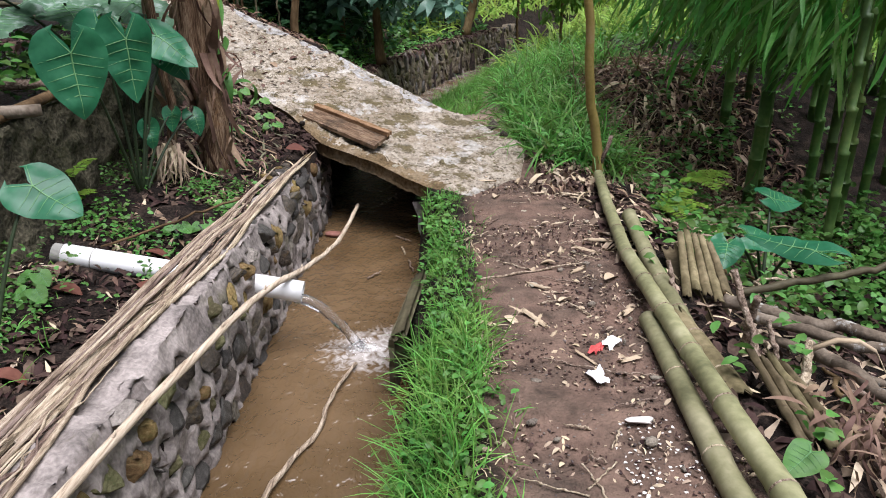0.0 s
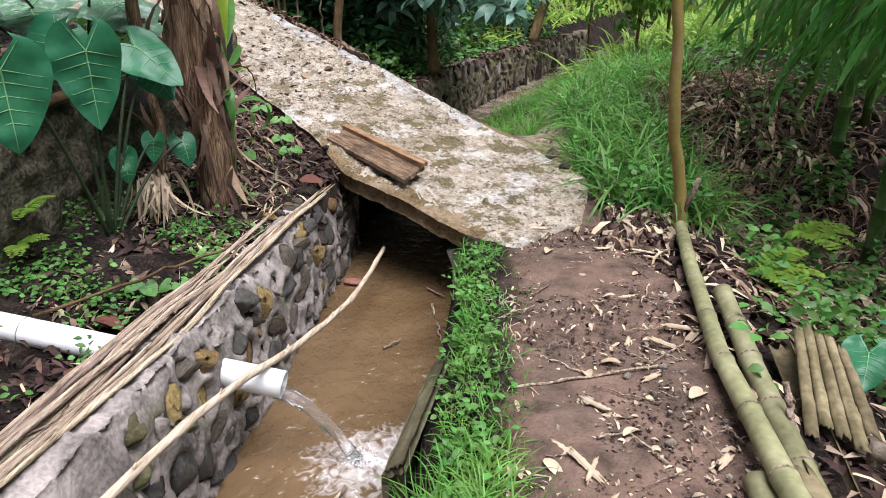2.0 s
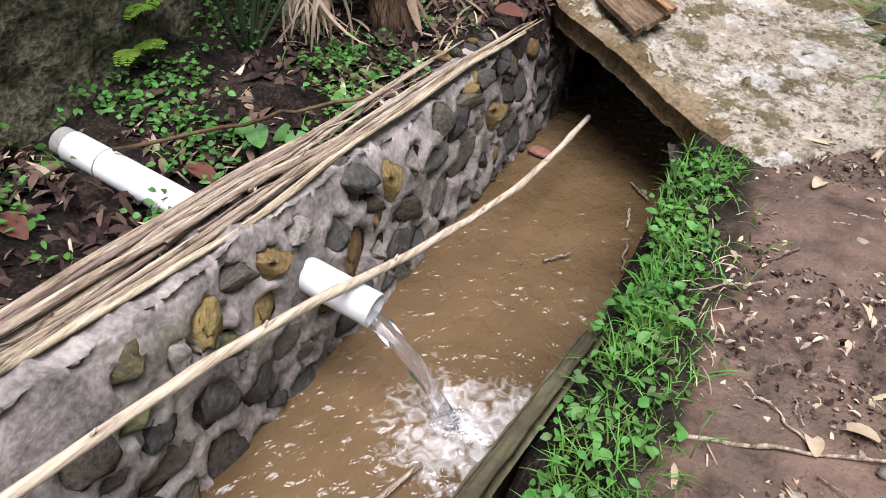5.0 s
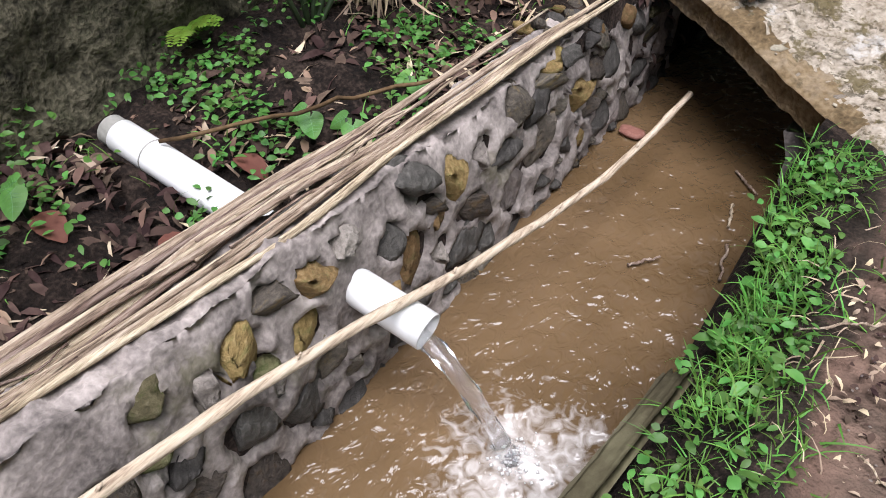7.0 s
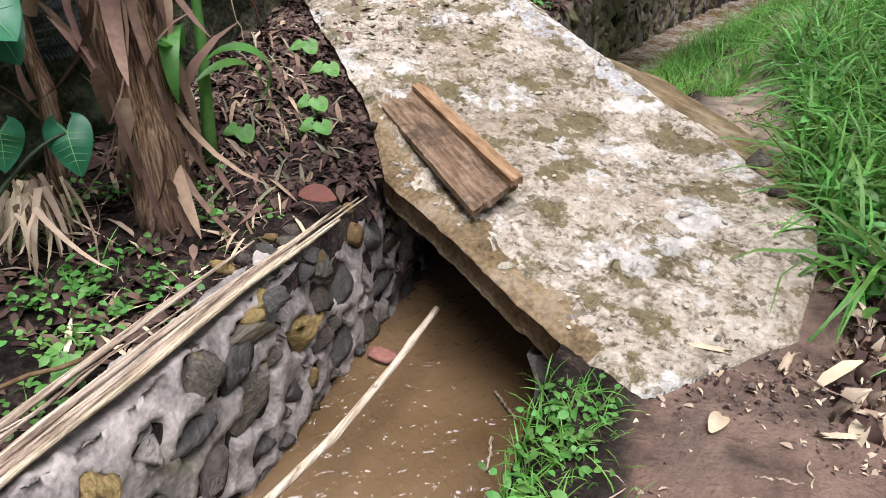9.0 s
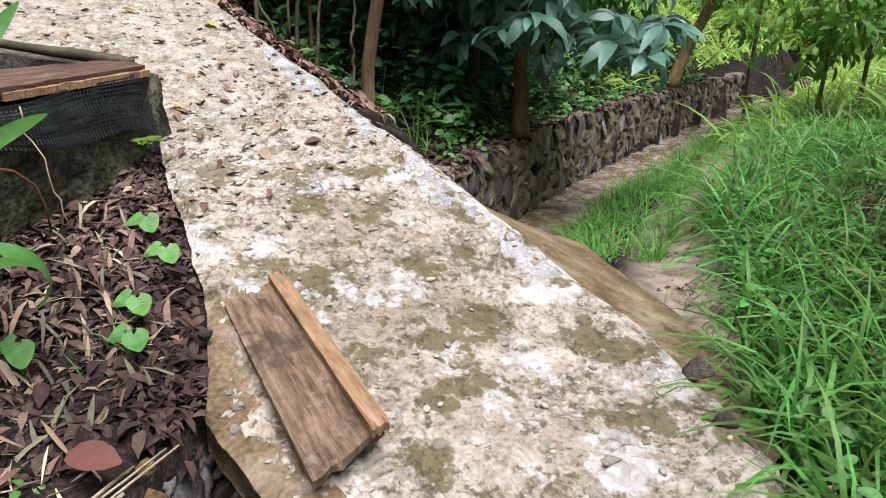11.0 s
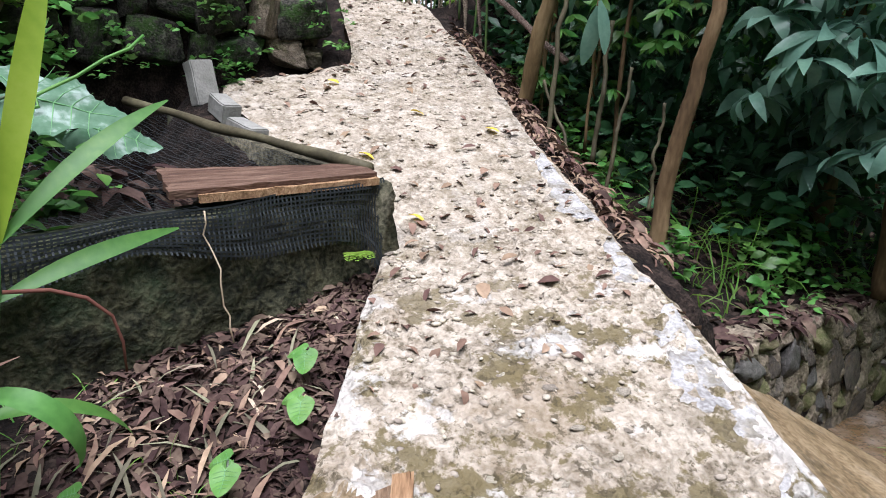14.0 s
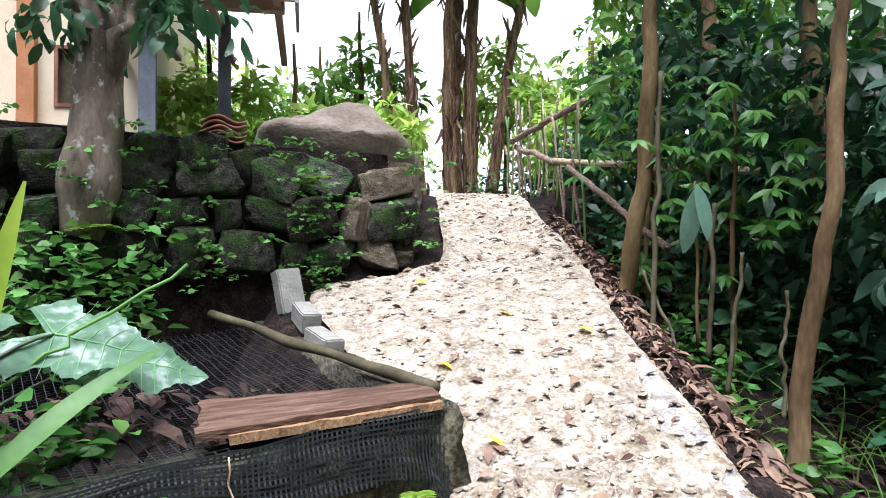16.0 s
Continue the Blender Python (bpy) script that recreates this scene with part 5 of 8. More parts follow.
# ---- dry-stone terrace wall above the pond ----
def build_terrace():
    g = Geo()
    line = [(-4.78, 2.0), (-4.8, 4.5), (-4.84, 7.1), (-4.78, 8.02), (-5.8, 8.85)]
    pts = []
    for (ax, ay), (bx, by) in zip(line, line[1:]):
        n = int(math.hypot(bx - ax, by - ay) / 0.08)
        pts += [(ax + (bx - ax) * i / n, ay + (by - ay) * i / n) for i in range(n)]
    for x, y in pts:
        for j in range(14):
            z = 0.3 + 2.1 * j / 13
            g.v.append((x + 0.18 * (1 - j / 13) + 0.06 * fbm(x * 3, y * 3, z * 3), y + 0.04 * fbm(x * 3, y * 3, z * 3 + 7), z))
    g.f = [(i * 14 + j, (i + 1) * 14 + j, (i + 1) * 14 + j + 1, i * 14 + j + 1) for i in range(len(pts) - 1) for j in range(13)]
    w = solid("wall_terrace", g, M_SOIL, "dark mossy dry-stone terrace wall", "wall", kind="structure")
    rnd = random.Random(17)
    pale = [rock_mesh("stone", M_OLDWALL, 140 + i, 4, 0.25, 1.0, (0.34, 0.46), 8, True) for i in range(4)]
    for (ax, ay), (bx, by) in zip(line[1:], line[2:]):
        ln = math.hypot(bx - ax, by - ay)
        zb = 1.45 if ay < 7 else 1.5
        z = zb
        while z < 2.2:
            s = 0.0
            h = rnd.choice((0.2, 0.26, 0.34))
            while s < ln:
                wd = rnd.choice((0.2, 0.3, 0.38, 0.5, 0.62))
                f = min(1, (s + wd / 2) / ln)
                x, y = ax + (bx - ax) * f, ay + (by - ay) * f
                lean = 0.16 * (1 - (z - 0.3) / 2.1)
                if y > 3.9:
                    o = part("stone", (pale if y > 7.4 and rnd.random() < 0.75 else bigrocks)[rnd.randrange(4)], None, w)
                    o.location = (x + lean + rnd.uniform(-0.03, 0.05), y, z + h / 2)
                    o.scale = (0.42 * rnd.uniform(0.8, 1.1), wd * rnd.uniform(1.25, 1.5), h * rnd.uniform(1.4, 1.65))
                    o.rotation_euler = (rnd.uniform(-0.25, 0.25), rnd.uniform(-0.2, 0.2), math.atan2(by - ay, bx - ax) - math.pi / 2 + rnd.uniform(-0.2, 0.2))
                s += wd
            z += h
    # coping stones along the rim
    for i in range(9):
        o = part("stone", bigrocks[i % 8], None, w)
        o.location = (-4.85 + rnd.uniform(-0.05, 0.05), 4.6 + 0.33 * i, 2.25 + rnd.uniform(-0.04, 0.04))
        o.scale = (0.42, 0.5, rnd.uniform(0.3, 0.4))
        o.rotation_euler = (0, 0, rnd.uniform(-0.3, 0.3))


build_terrace()
m = rock_mesh("earth_mound", M_EARTH, 230, 4, 0.12)
mound = tagged(new("earth_mound", m), "bare grey-brown earth mound behind the terrace wall", "mound", kind="structure")
mound.location, mound.scale = (-5.45, 7.95, 2.3), (1.7, 1.5, 1.0)

# hollow stack of roof tiles on the wall
stack = thing("roof_tile_stack", "stack of curved red-brown roof tiles on the wall", "roof tiles", (-4.9, 6.75, 2.4))
for i in range(5):
    g = Geo()
    for a in range(13):
        for b in (0, 1):
            for c in (0, 1):
                x = -0.12 + 0.24 * b
                y = -0.13 + 0.26 * a / 12
                z = 0.035 * i + 0.02 * math.sin(a / 12 * 2 * math.pi) + 0.014 * c
                g.v.append(Vector((x, y, z)))
    for a in range(12):
        k, q = a * 4, a * 4 + 4
        g.f += [(k, q, q + 2, k + 2), (k + 1, k + 3, q + 3, q + 1), (k, k + 1, q + 1, q), (k + 2, q + 2, q + 3, k + 3)]
    g.f += [(0, 2, 3, 1), (48, 49, 51, 50)]
    o = part("roof_tile", g, M_TILE, stack)
    o.rotation_euler = (0, 0, 0.1 * (i % 3) - 0.1)


# ---- house above the terrace ----
def build_house():
    h = thing("house", "cream plastered house with an orange-brown corner post", "house", (-9.2, 6.0, 2.4))
    m = frame_from((-9.55, 4.6, 2.4), (-8.55, 6.9, 2.4))

    def bx(name, lo, hi, mat, label="", parent=h):
        g = Geo()
        g.box(lo, hi, m)
        bm_ = part(name, g, mat, parent, label, False)
        if parent is h:
            bm_.matrix_parent_inverse = Matrix.Translation(h.location).inverted()
        return bm_
    # wall pieces round the window
    bx("wall", (-0.15, -4, 0), (0, 1.6, 3.2), M_PLASTER)
    bx("wall", (-0.15, 1.6, 0), (0, 1.86, 0.92), M_PLASTER)
    bx("wall", (-0.15, 1.6, 1.62), (0, 1.86, 3.2), M_PLASTER)
    bx("wall", (-0.15, 1.86, 0), (0, 2.5, 3.2), M_PLASTER)
    bx("wall", (-4, 2.35, 0), (-0.15, 2.5, 3.2), M_PLASTER)
    w = bx("window", (-0.09, 1.64, 0.95), (-0.06, 1.82, 1.59), M_DARKWOOD, "dark window with a brown frame")
    for lo, hi in (((-0.1, 1.6, 0.92), (0.02, 1.64, 1.62)), ((-0.1, 1.82, 0.92), (0.02, 1.86, 1.62)), ((-0.1, 1.64, 0.92), (0.02, 1.82, 0.96)), ((-0.1, 1.64, 1.58), (0.02, 1.82, 1.62))):
        bx("frame", lo, hi, M_TILE, "", w)
    bx("column", (0.003, 1.25, 0), (0.12, 1.43, 3.1), M_TRIM, "orange-brown painted corner post")
    roof = Geo()
    for i in range(41):
        y = 2.2 + 2.1 * i / 40
        for x, z in ((2.35, 1.5), (2.35, 1.56), (-1.5, 3.1), (-1.5, 3.04)):
            roof.v.append(m @ Vector((x, y, z + 0.02 * math.sin(i * 2.2))))
    roof.f = [(i * 4 + a, (i + 1) * 4 + a, (i + 1) * 4 + (a + 1) % 4, i * 4 + (a + 1) % 4) for i in range(40) for a in range(4)] + [(0, 1, 2, 3), (163, 162, 161, 160)]
    r = part("roof", roof, M_TILE, h, "brown tiled roof")
    r.matrix_parent_inverse = Matrix.Translation(h.location).inverted()
    bx("fascia", (2.35, 2.2, 1.42), (2.39, 4.3, 1.58), M_EAVE, "pale wooden eave board")
    bx("beam", (1.9, 2.25, 1.46), (2.0, 4.2, 1.56), M_EAVE)
    for i in range(4):
        bx("rafter", (0.02, 2.3 + 0.6 * i, 1.5), (2.35, 2.37 + 0.6 * i, 1.56), M_EAVE)
    bx("gutter_sheet", (1.6, 4.3, 1.4), (2.4, 4.33, 1.62), M_TIN, "grey sheet hanging at the eave end")
    for (x, y, wd) in ((-6.45, 6.56, 0.17), (-7.0, 7.4, 0.115)):
        g = Geo()
        g.tube([(x, y, 2.3), (x, y, 3.3), (x, y, 4.05)], [wd / 2 * 1.15] * 3, 4 if wd > 0.15 else 12)
        p = part("veranda_post", g, M_POST, h, "blue-grey veranda post", wd < 0.15)
        p.matrix_parent_inverse = Matrix.Translation(h.location).inverted()


build_house()


# ---- trees ----
def tree(name, label, pts, radii, bark, group="", cat="tree", seg=12):
    base = pts[0]
    t = thing(name, label, cat, base, group)
    g = Geo()
    fine, fr = [], []
    for i in range(len(pts) - 1):
        for j in range(6):
            f = j / 6
            p = Vector(pts[i]).lerp(Vector(pts[i + 1]), f)
            fine.append(p + Vector((fbm(p.z * 2, p.x), fbm(p.z * 2, p.y, 3), 0)) * 0.03)
            fr.append((radii[i] + (radii[i + 1] - radii[i]) * f) * (1 + 0.12 * fbm(p.z * 5, p.x * 3)))
    fine.append(Vector(pts[-1]))
    fr.append(radii[-1])
    g.tube(fine, fr, seg)
    sub("trunk", g, bark, t)
    return t


def wcrown(t, center, radii, n, length, width, mat, clumps=14, size=0.4, droop=0.5, rows=2, prof=lance, name="crown"):
    o = crown(t, center, radii, n, length, width, mat, clumps, size, droop, rows, prof, name)
    o.matrix_parent_inverse = Matrix.Translation(t.location).inverted()
    return o


def limb(t, bark, a, b, r0, r1, seed):
    g = Geo()
    pts = wobble(a, b, 8, 0.12, seed)
    g.tube(pts, [r0 + (r1 - r0) * i / 8 for i in range(9)], 7)
    sub("limb", g, bark, t)


t = tree("tree", "grey lichen-spotted tree rooted on the terrace wall", [(-4.6, 5.82, 1.7), (-4.62, 5.86, 2.0), (-4.65, 5.91, 2.45), (-4.67, 5.96, 2.9), (-4.75, 5.95, 4.2)], [0.12, 0.175, 0.15, 0.14, 0.09], M_GRAYBARK)
limb(t, M_GRAYBARK, (-4.62, 5.9, 2.5), (-4.4, 6.15, 3.3), 0.06, 0.02, 4)
limb(t, M_GRAYBARK, (-4.7, 5.9, 3.0), (-4.5, 5.3, 3.6), 0.05, 0.02, 5)
wcrown(t, (-4.45, 5.85, 3.15), (0.6, 0.8, 0.26), 260, 0.17, 0.07, M_JUNGLE, 22, 0.35, 0.7, 3, oval)
wcrown(t, (-4.7, 5.9, 4.7), (1.3, 1.4, 0.6), 350, 0.18, 0.075, M_GREEN, 26, 0.35, 0.6, 2, oval)

# leaning brown trunks at the ramp's edge
t = tree("young_tree", "slender reddish-brown tree trunk beside the ramp", [(-1.75, 8.43, 0.45), (-1.73, 8.43, 0.7), (-1.67, 8.45, 1.35), (-1.58, 8.5, 1.88), (-1.62, 8.6, 2.3), (-1.64, 8.7, 2.75), (-1.75, 9.0, 4.6)], [0.065, 0.05, 0.042, 0.038, 0.036, 0.034, 0.025], M_BARK)
wcrown(t, (-1.5, 9.3, 3.6), (0.9, 0.9, 0.7), 600, 0.22, 0.09, M_JUNGLE, 22, 0.4, 0.7, 3, oval)
t = tree("young_tree", "slender yellow-brown tree trunk beside the ramp", [(-3.15, 8.87, 1.2), (-3.07, 8.88, 1.65), (-2.99, 8.9, 2.0), (-2.94, 8.9, 2.67), (-2.95, 8.95, 3.13), (-2.95, 9.0, 4.8)], [0.065, 0.056, 0.053, 0.05, 0.047, 0.03], M_BARK)
wcrown(t, (-2.9, 9.5, 4.2), (1.0, 0.9, 0.7), 600, 0.2, 0.08, M_JUNGLE, 24, 0.4, 0.6, 3, oval)
for i, (a, b, c) in enumerate((((-2.61, 8.5, 1.05), (-2.7, 8.72, 2.7), 0.017), ((-2.35, 8.5, 0.9), (-2.75, 8.6, 1.5), 0.012), ((-2.2, 8.6, 0.85), (-2.2, 8.75, 1.6), 0.013), ((-1.95, 8.7, 0.75), (-1.98, 8.8, 1.4), 0.012), ((-2.45, 8.8, 1.0), (-2.5, 8.95, 1.9), 0.018))):
    stalk("undergrowth_stem", a, b, c, c * 0.8, "dark bare stem in the undergrowth", M_DARKWOOD, "bare stems by the ramp", i, 0.04, 4, "stem")

# shrub with long blue-green leaves over the channel wall
sh = tree("shrub", "shrub with whorls of long blue-green leaves", [(-0.84, 9.7, 0.3), (-0.86, 9.7, 0.75), (-0.9, 9.68, 1.2), (-0.8, 9.8, 1.9)], [0.075, 0.06, 0.045, 0.02], M_BARK, cat="shrub")
Ps, Ds, rr = [], [], random.Random(5)
for i in range(120):
    c = np.array([-0.72 + rr.uniform(-0.95, 0.95), 9.75 + rr.uniform(-0.75, 0.75), 1.55 + rr.uniform(-0.6, 0.95)])
    for k in range(9):
        a = k / 9 * 6.283 + rr.random()
        Ps.append(c)
        Ds.append((math.cos(a), math.sin(a), rr.uniform(-0.2, 0.45)))
me = mass("whorled_leaves", Ps, Ds, rng.uniform(0.2, 0.38, len(Ps)), rng.uniform(0.07, 0.11, len(Ps)), M_SHRUB, 1.0, 5, lance)
o = part("whorled_leaves", me, None, sh)
o.matrix_parent_inverse = Matrix.Translation(sh.location).inverted()
t = tree("leaning_tree", "leaning grey-brown trunk over the channel", [(0.45, 15.0, 0.2), (0.7, 15.3, 1.0), (1.1, 15.7, 1.9), (1.9, 16.5, 3.3)], [0.1, 0.085, 0.075, 0.05], M_BARK)
wcrown(t, (2.0, 16.8, 3.9), (1.2, 1.2, 0.7), 300, 0.25, 0.09, M_BRIGHT, 16, 0.4)

# thin yellow-green trunk by the path
t = tree("sapling", "thin yellow-green sapling trunk by the path", [(1.14, 5.02, -0.02), (1.13, 5.0, 0.15), (1.07, 5.0, 0.6), (0.98, 5.0, 1.3), (0.95, 5.05, 2.2), (0.9, 5.1, 3.4)], [0.045, 0.04, 0.033, 0.03, 0.027, 0.02], M_YELSTEM)
g = Geo()
g.tube([(1.14, 4.98, 0.12), (1.2, 4.96, 0.3), (1.22, 4.97, 0.38)], [0.018, 0.016, 0.015], 8)
sub("side_stub", g, M_STRAW, t, "dry cut side stub")
wcrown(t, (1.0, 5.2, 3.8), (0.7, 0.7, 0.4), 160, 0.18, 0.07, M_GREEN, 14)

# dark forest on the slope behind the ramp
slots = [(-1.9, 11.5, 1.1), (-1.5, 10.4, 1.1), (-2.6, 10.3, 1.2), (-3.7, 10.7, 1.3), (-1.7, 12.4, 1.3), (-3.0, 12.3, 1.6), (-4.6, 11.9, 1.2), (-1.1, 14.2, 1.4), (-5.6, 13.2, 1.5), (-2.0, 14.4, 1.9), (-1.3, 17, 2.0), (-4.2, 15.0, 2.0), (-7.4, 15.2, 2.0), (-2.5, 19, 2.5), (-6.5, 18.5, 2.4)]
for i, (x, y, s) in enumerate(slots):
    z = gz(x, y)
    t = tree("forest_tree", "dark broad-leaved tree in the forest on the slope", [(x, y, z - 0.1), (x + 0.05, y, z + 1.2), (x - 0.1, y + 0.1, z + 2.6), (x, y, z + 4.2)], [0.09, 0.075, 0.06, 0.03], M_BARK, "forest on the slope", seg=8)
    far = y > 12
    # most lower leaves take the shade-coloured green, upper crowns the lighter ones
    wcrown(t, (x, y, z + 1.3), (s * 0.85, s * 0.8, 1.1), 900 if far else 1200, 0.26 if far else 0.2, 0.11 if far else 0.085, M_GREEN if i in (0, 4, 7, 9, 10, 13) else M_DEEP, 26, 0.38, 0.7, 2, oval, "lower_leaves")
    if i < 5 or i in (7, 9, 10, 13):
        continue
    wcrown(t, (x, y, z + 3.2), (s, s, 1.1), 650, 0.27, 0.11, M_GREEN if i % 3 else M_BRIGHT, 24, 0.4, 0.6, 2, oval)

# cassava-like bright leaves near the fence
for i, (x, y, z, mat) in enumerate(((-3.3, 9.3, 2.5, M_GREEN), (-3.7, 9.9, 2.6, M_GREEN), (-2.5, 9.1, 2.0, M_GREEN), (-2.9, 9.4, 1.7, M_GREEN), (-4.6, 10.4, 3.0, M_BRIGHT))):
    t = tree("cassava", "slender cassava bush with fingered leaves", [(x, y, gz(x, y) - 0.05), (x, y + 0.05, z), (x + 0.05, y, z + 0.6)], [0.02, 0.015, 0.01], M_BARK, "cassava by the fence", "bush", 6)
    Ps, Ds = [], []
    for k in range(46):
        c = np.array([x + rr.uniform(-0.5, 0.5), y + rr.uniform(-0.45, 0.45), z + rr.uniform(-0.35, 0.65)])
        a0 = rr.uniform(0, 6.28)
        for j in range(6):
            a = a0 + (j - 2.5) * 0.6
            Ps.append(c)
            Ds.append((math.cos(a), math.sin(a), -0.25))
    me = mass("fingered_leaves", Ps, Ds, rng.uniform(0.1, 0.16, len(Ps)), 0.04, mat, 0.5, 3, lance)
    o = part("fingered_leaves", me, None, t)
    o.matrix_parent_inverse = Matrix.Translation(t.location).inverted()

# hanging grey-green leaf pair on a stem
t = tree("hanging_leaf_plant", "stem with two hanging pale green leaves", [(-2.5, 8.75, 1.05), (-2.45, 8.7, 1.7), (-2.4, 8.62, 2.0)], [0.012, 0.01, 0.006], M_BARK, "", "plant", 6)
me = mass("leaf", [(-2.38, 8.6, 1.98), (-2.4, 8.62, 1.95)], [(0.25, 0.1, -1), (-0.1, -0.1, -1)], [0.32, 0.36], [0.11, 0.11], M_SHRUB, 0.2, 5, oval)
o = part("leaf", me, None, t)
o.matrix_parent_inverse = Matrix.Translation(t.location).inverted()


# ---- bamboo fence at the top of the ramp ----
fence = thing("bamboo_fence", "rough fence of bamboo stakes and rails", "fence", (-4.6, 10.0, 2.2))


def rail(a, b, r, seed):
    g = Geo()
    g.tube(wobble(a, b, 12, 0.05, seed), [r + (0.004 if i % 3 == 0 else 0) for i in range(13)], 8)
    sub("rail", g, M_STRAW, fence)


rail((-5.72, 10.16, 2.79), (-4.75, 9.82, 2.48), 0.03, 1)
rail((-4.78, 9.82, 2.5), (-2.59, 9.61, 2.15), 0.028, 2)
rail((-5.75, 10.11, 2.85), (-4.59, 10.03, 3.06), 0.03, 3)
rail((-4.33, 9.55, 2.37), (-2.83, 8.93, 1.64), 0.024, 4)
for i in range(22):
    f = i / 21
    p = Vector((-6.9, 11.0, 0)).lerp(Vector((-4.3, 9.75, 0)), f)
    g = Geo()
    zb = gz(p.x, p.y)
    g.tube(wobble((p.x, p.y, zb - 0.1), (p.x + rr.uniform(-0.12, 0.12), p.y + rr.uniform(-0.1, 0.1), zb + rr.uniform(0.8, 1.3)), 6, 0.05, i), 0.012, 6)
    sub("stake", g, M_STRAW if i % 3 else M_CULM, fence)


# ---- banana plants ----
M_BANANA = material("banana_sheath", [(0.3, (0.035, 0.02, 0.012)), (0.47, (0.14, 0.083, 0.048)), (0.72, (0.36, 0.26, 0.17))], 4, 0.85, 1.0, 30, stretch=(5, 5, 0.35), grit=0.8, blotch=((0.26, 0.13, 0.04), 3.0, 0.56, 0.66, 0.5))


def banana(label, pts, radii, seed, flaps, leaves=0):
    rn = random.Random(seed)
    t = tree("banana_plant", label, pts, radii, M_BANANA, "", "banana plant", 14)
    Ps, Ds, Ls = [], [], []
    for i in range(flaps):
        f = rn.random()
        k = min(int(f * (len(pts) - 1)), len(pts) - 2)
        ff = f * (len(pts) - 1) - k
        c = Vector(pts[k]).lerp(Vector(pts[k + 1]), ff)
        r = radii[k] + (radii[k + 1] - radii[k]) * ff
        a = rn.uniform(0, 6.28)
        Ps.append((c.x + r * math.cos(a), c.y + r * math.sin(a), c.z))
        Ds.append((0.35 * math.cos(a), 0.35 * math.sin(a), rn.choice((-1, -1, 1))))
        Ls.append(rn.uniform(0.15, 0.5))
    o = part("shaggy_bark", mass("shaggy_bark", Ps, Ds, Ls, rng.uniform(0.03, 0.08, len(Ps)), M_TANLEAF, 0.5, 4, blade), None, t, "", True, "stuff")
    o.matrix_parent_inverse = Matrix.Translation(t.location).inverted()
    if leaves:
        top = Vector(pts[-1])
        Ps = [tuple(top)] * leaves
        Ds = [(math.cos(i * 2.4), math.sin(i * 2.4), 0.9) for i in range(leaves)]
        o = part("leaves", mass("leaves", Ps, Ds, rng.uniform(1.2, 1.9, leaves), 0.42, M_BRIGHT, 1.1, 10, oval), None, t)
        o.matrix_parent_inverse = Matrix.Translation(t.location).inverted()
    return t


banana("broken brown banana stump with peeling sheaths", [(-1.58, 4.78, 0.15), (-1.6, 4.8, 0.5), (-1.64, 4.84, 0.95), (-1.68, 4.88, 1.5)], [0.085, 0.095, 0.115, 0.125], 2, 90)
banana("thin dead banana stem", [(-1.84, 4.55, 0.15), (-1.8, 4.6, 0.7), (-1.86, 4.62, 1.5)], [0.035, 0.03, 0.03], 3, 10)
for i, (a, b, r) in enumerate((((-9.2, 11.23, 2.2), (-9.15, 10.8, 6.4), 0.15), ((-9.3, 11.1, 2.2), (-9.6, 10.4, 6.6), 0.13), ((-9.0, 11.64, 2.2), (-9.0, 11.6, 6.4), 0.2), ((-9.0, 11.98, 2.2), (-9.0, 12.1, 6.6), 0.2), ((-8.8, 12.17, 2.2), (-8.8, 13.0, 6.3), 0.16), ((-9.1, 11.8, 2.2), (-9.2, 11.9, 6.0), 0.17))):
    mid = Vector(a).lerp(Vector(b), 0.5) + Vector((0.05, -0.1, 0))
    banana("tall banana plant with hanging dry sheaths", [a, tuple(mid), b], [r * 0.7, r * 0.52, r * 0.4], 30 + i, 60, 8)

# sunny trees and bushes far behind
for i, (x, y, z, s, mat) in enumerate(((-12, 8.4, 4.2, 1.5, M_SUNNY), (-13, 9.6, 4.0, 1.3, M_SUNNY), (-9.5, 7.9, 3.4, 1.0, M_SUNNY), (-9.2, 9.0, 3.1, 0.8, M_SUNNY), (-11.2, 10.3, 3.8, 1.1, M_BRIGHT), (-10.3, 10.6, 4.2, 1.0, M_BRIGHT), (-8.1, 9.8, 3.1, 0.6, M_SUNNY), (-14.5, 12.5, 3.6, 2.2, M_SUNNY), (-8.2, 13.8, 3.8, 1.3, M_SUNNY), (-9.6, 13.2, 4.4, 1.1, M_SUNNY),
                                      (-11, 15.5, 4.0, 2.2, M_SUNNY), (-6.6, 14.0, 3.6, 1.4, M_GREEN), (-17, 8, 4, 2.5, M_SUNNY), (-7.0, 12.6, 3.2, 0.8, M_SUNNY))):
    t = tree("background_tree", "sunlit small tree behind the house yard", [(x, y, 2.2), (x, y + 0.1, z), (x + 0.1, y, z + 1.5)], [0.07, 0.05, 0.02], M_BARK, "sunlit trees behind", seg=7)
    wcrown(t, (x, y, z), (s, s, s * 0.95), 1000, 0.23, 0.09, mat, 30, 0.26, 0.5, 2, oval)


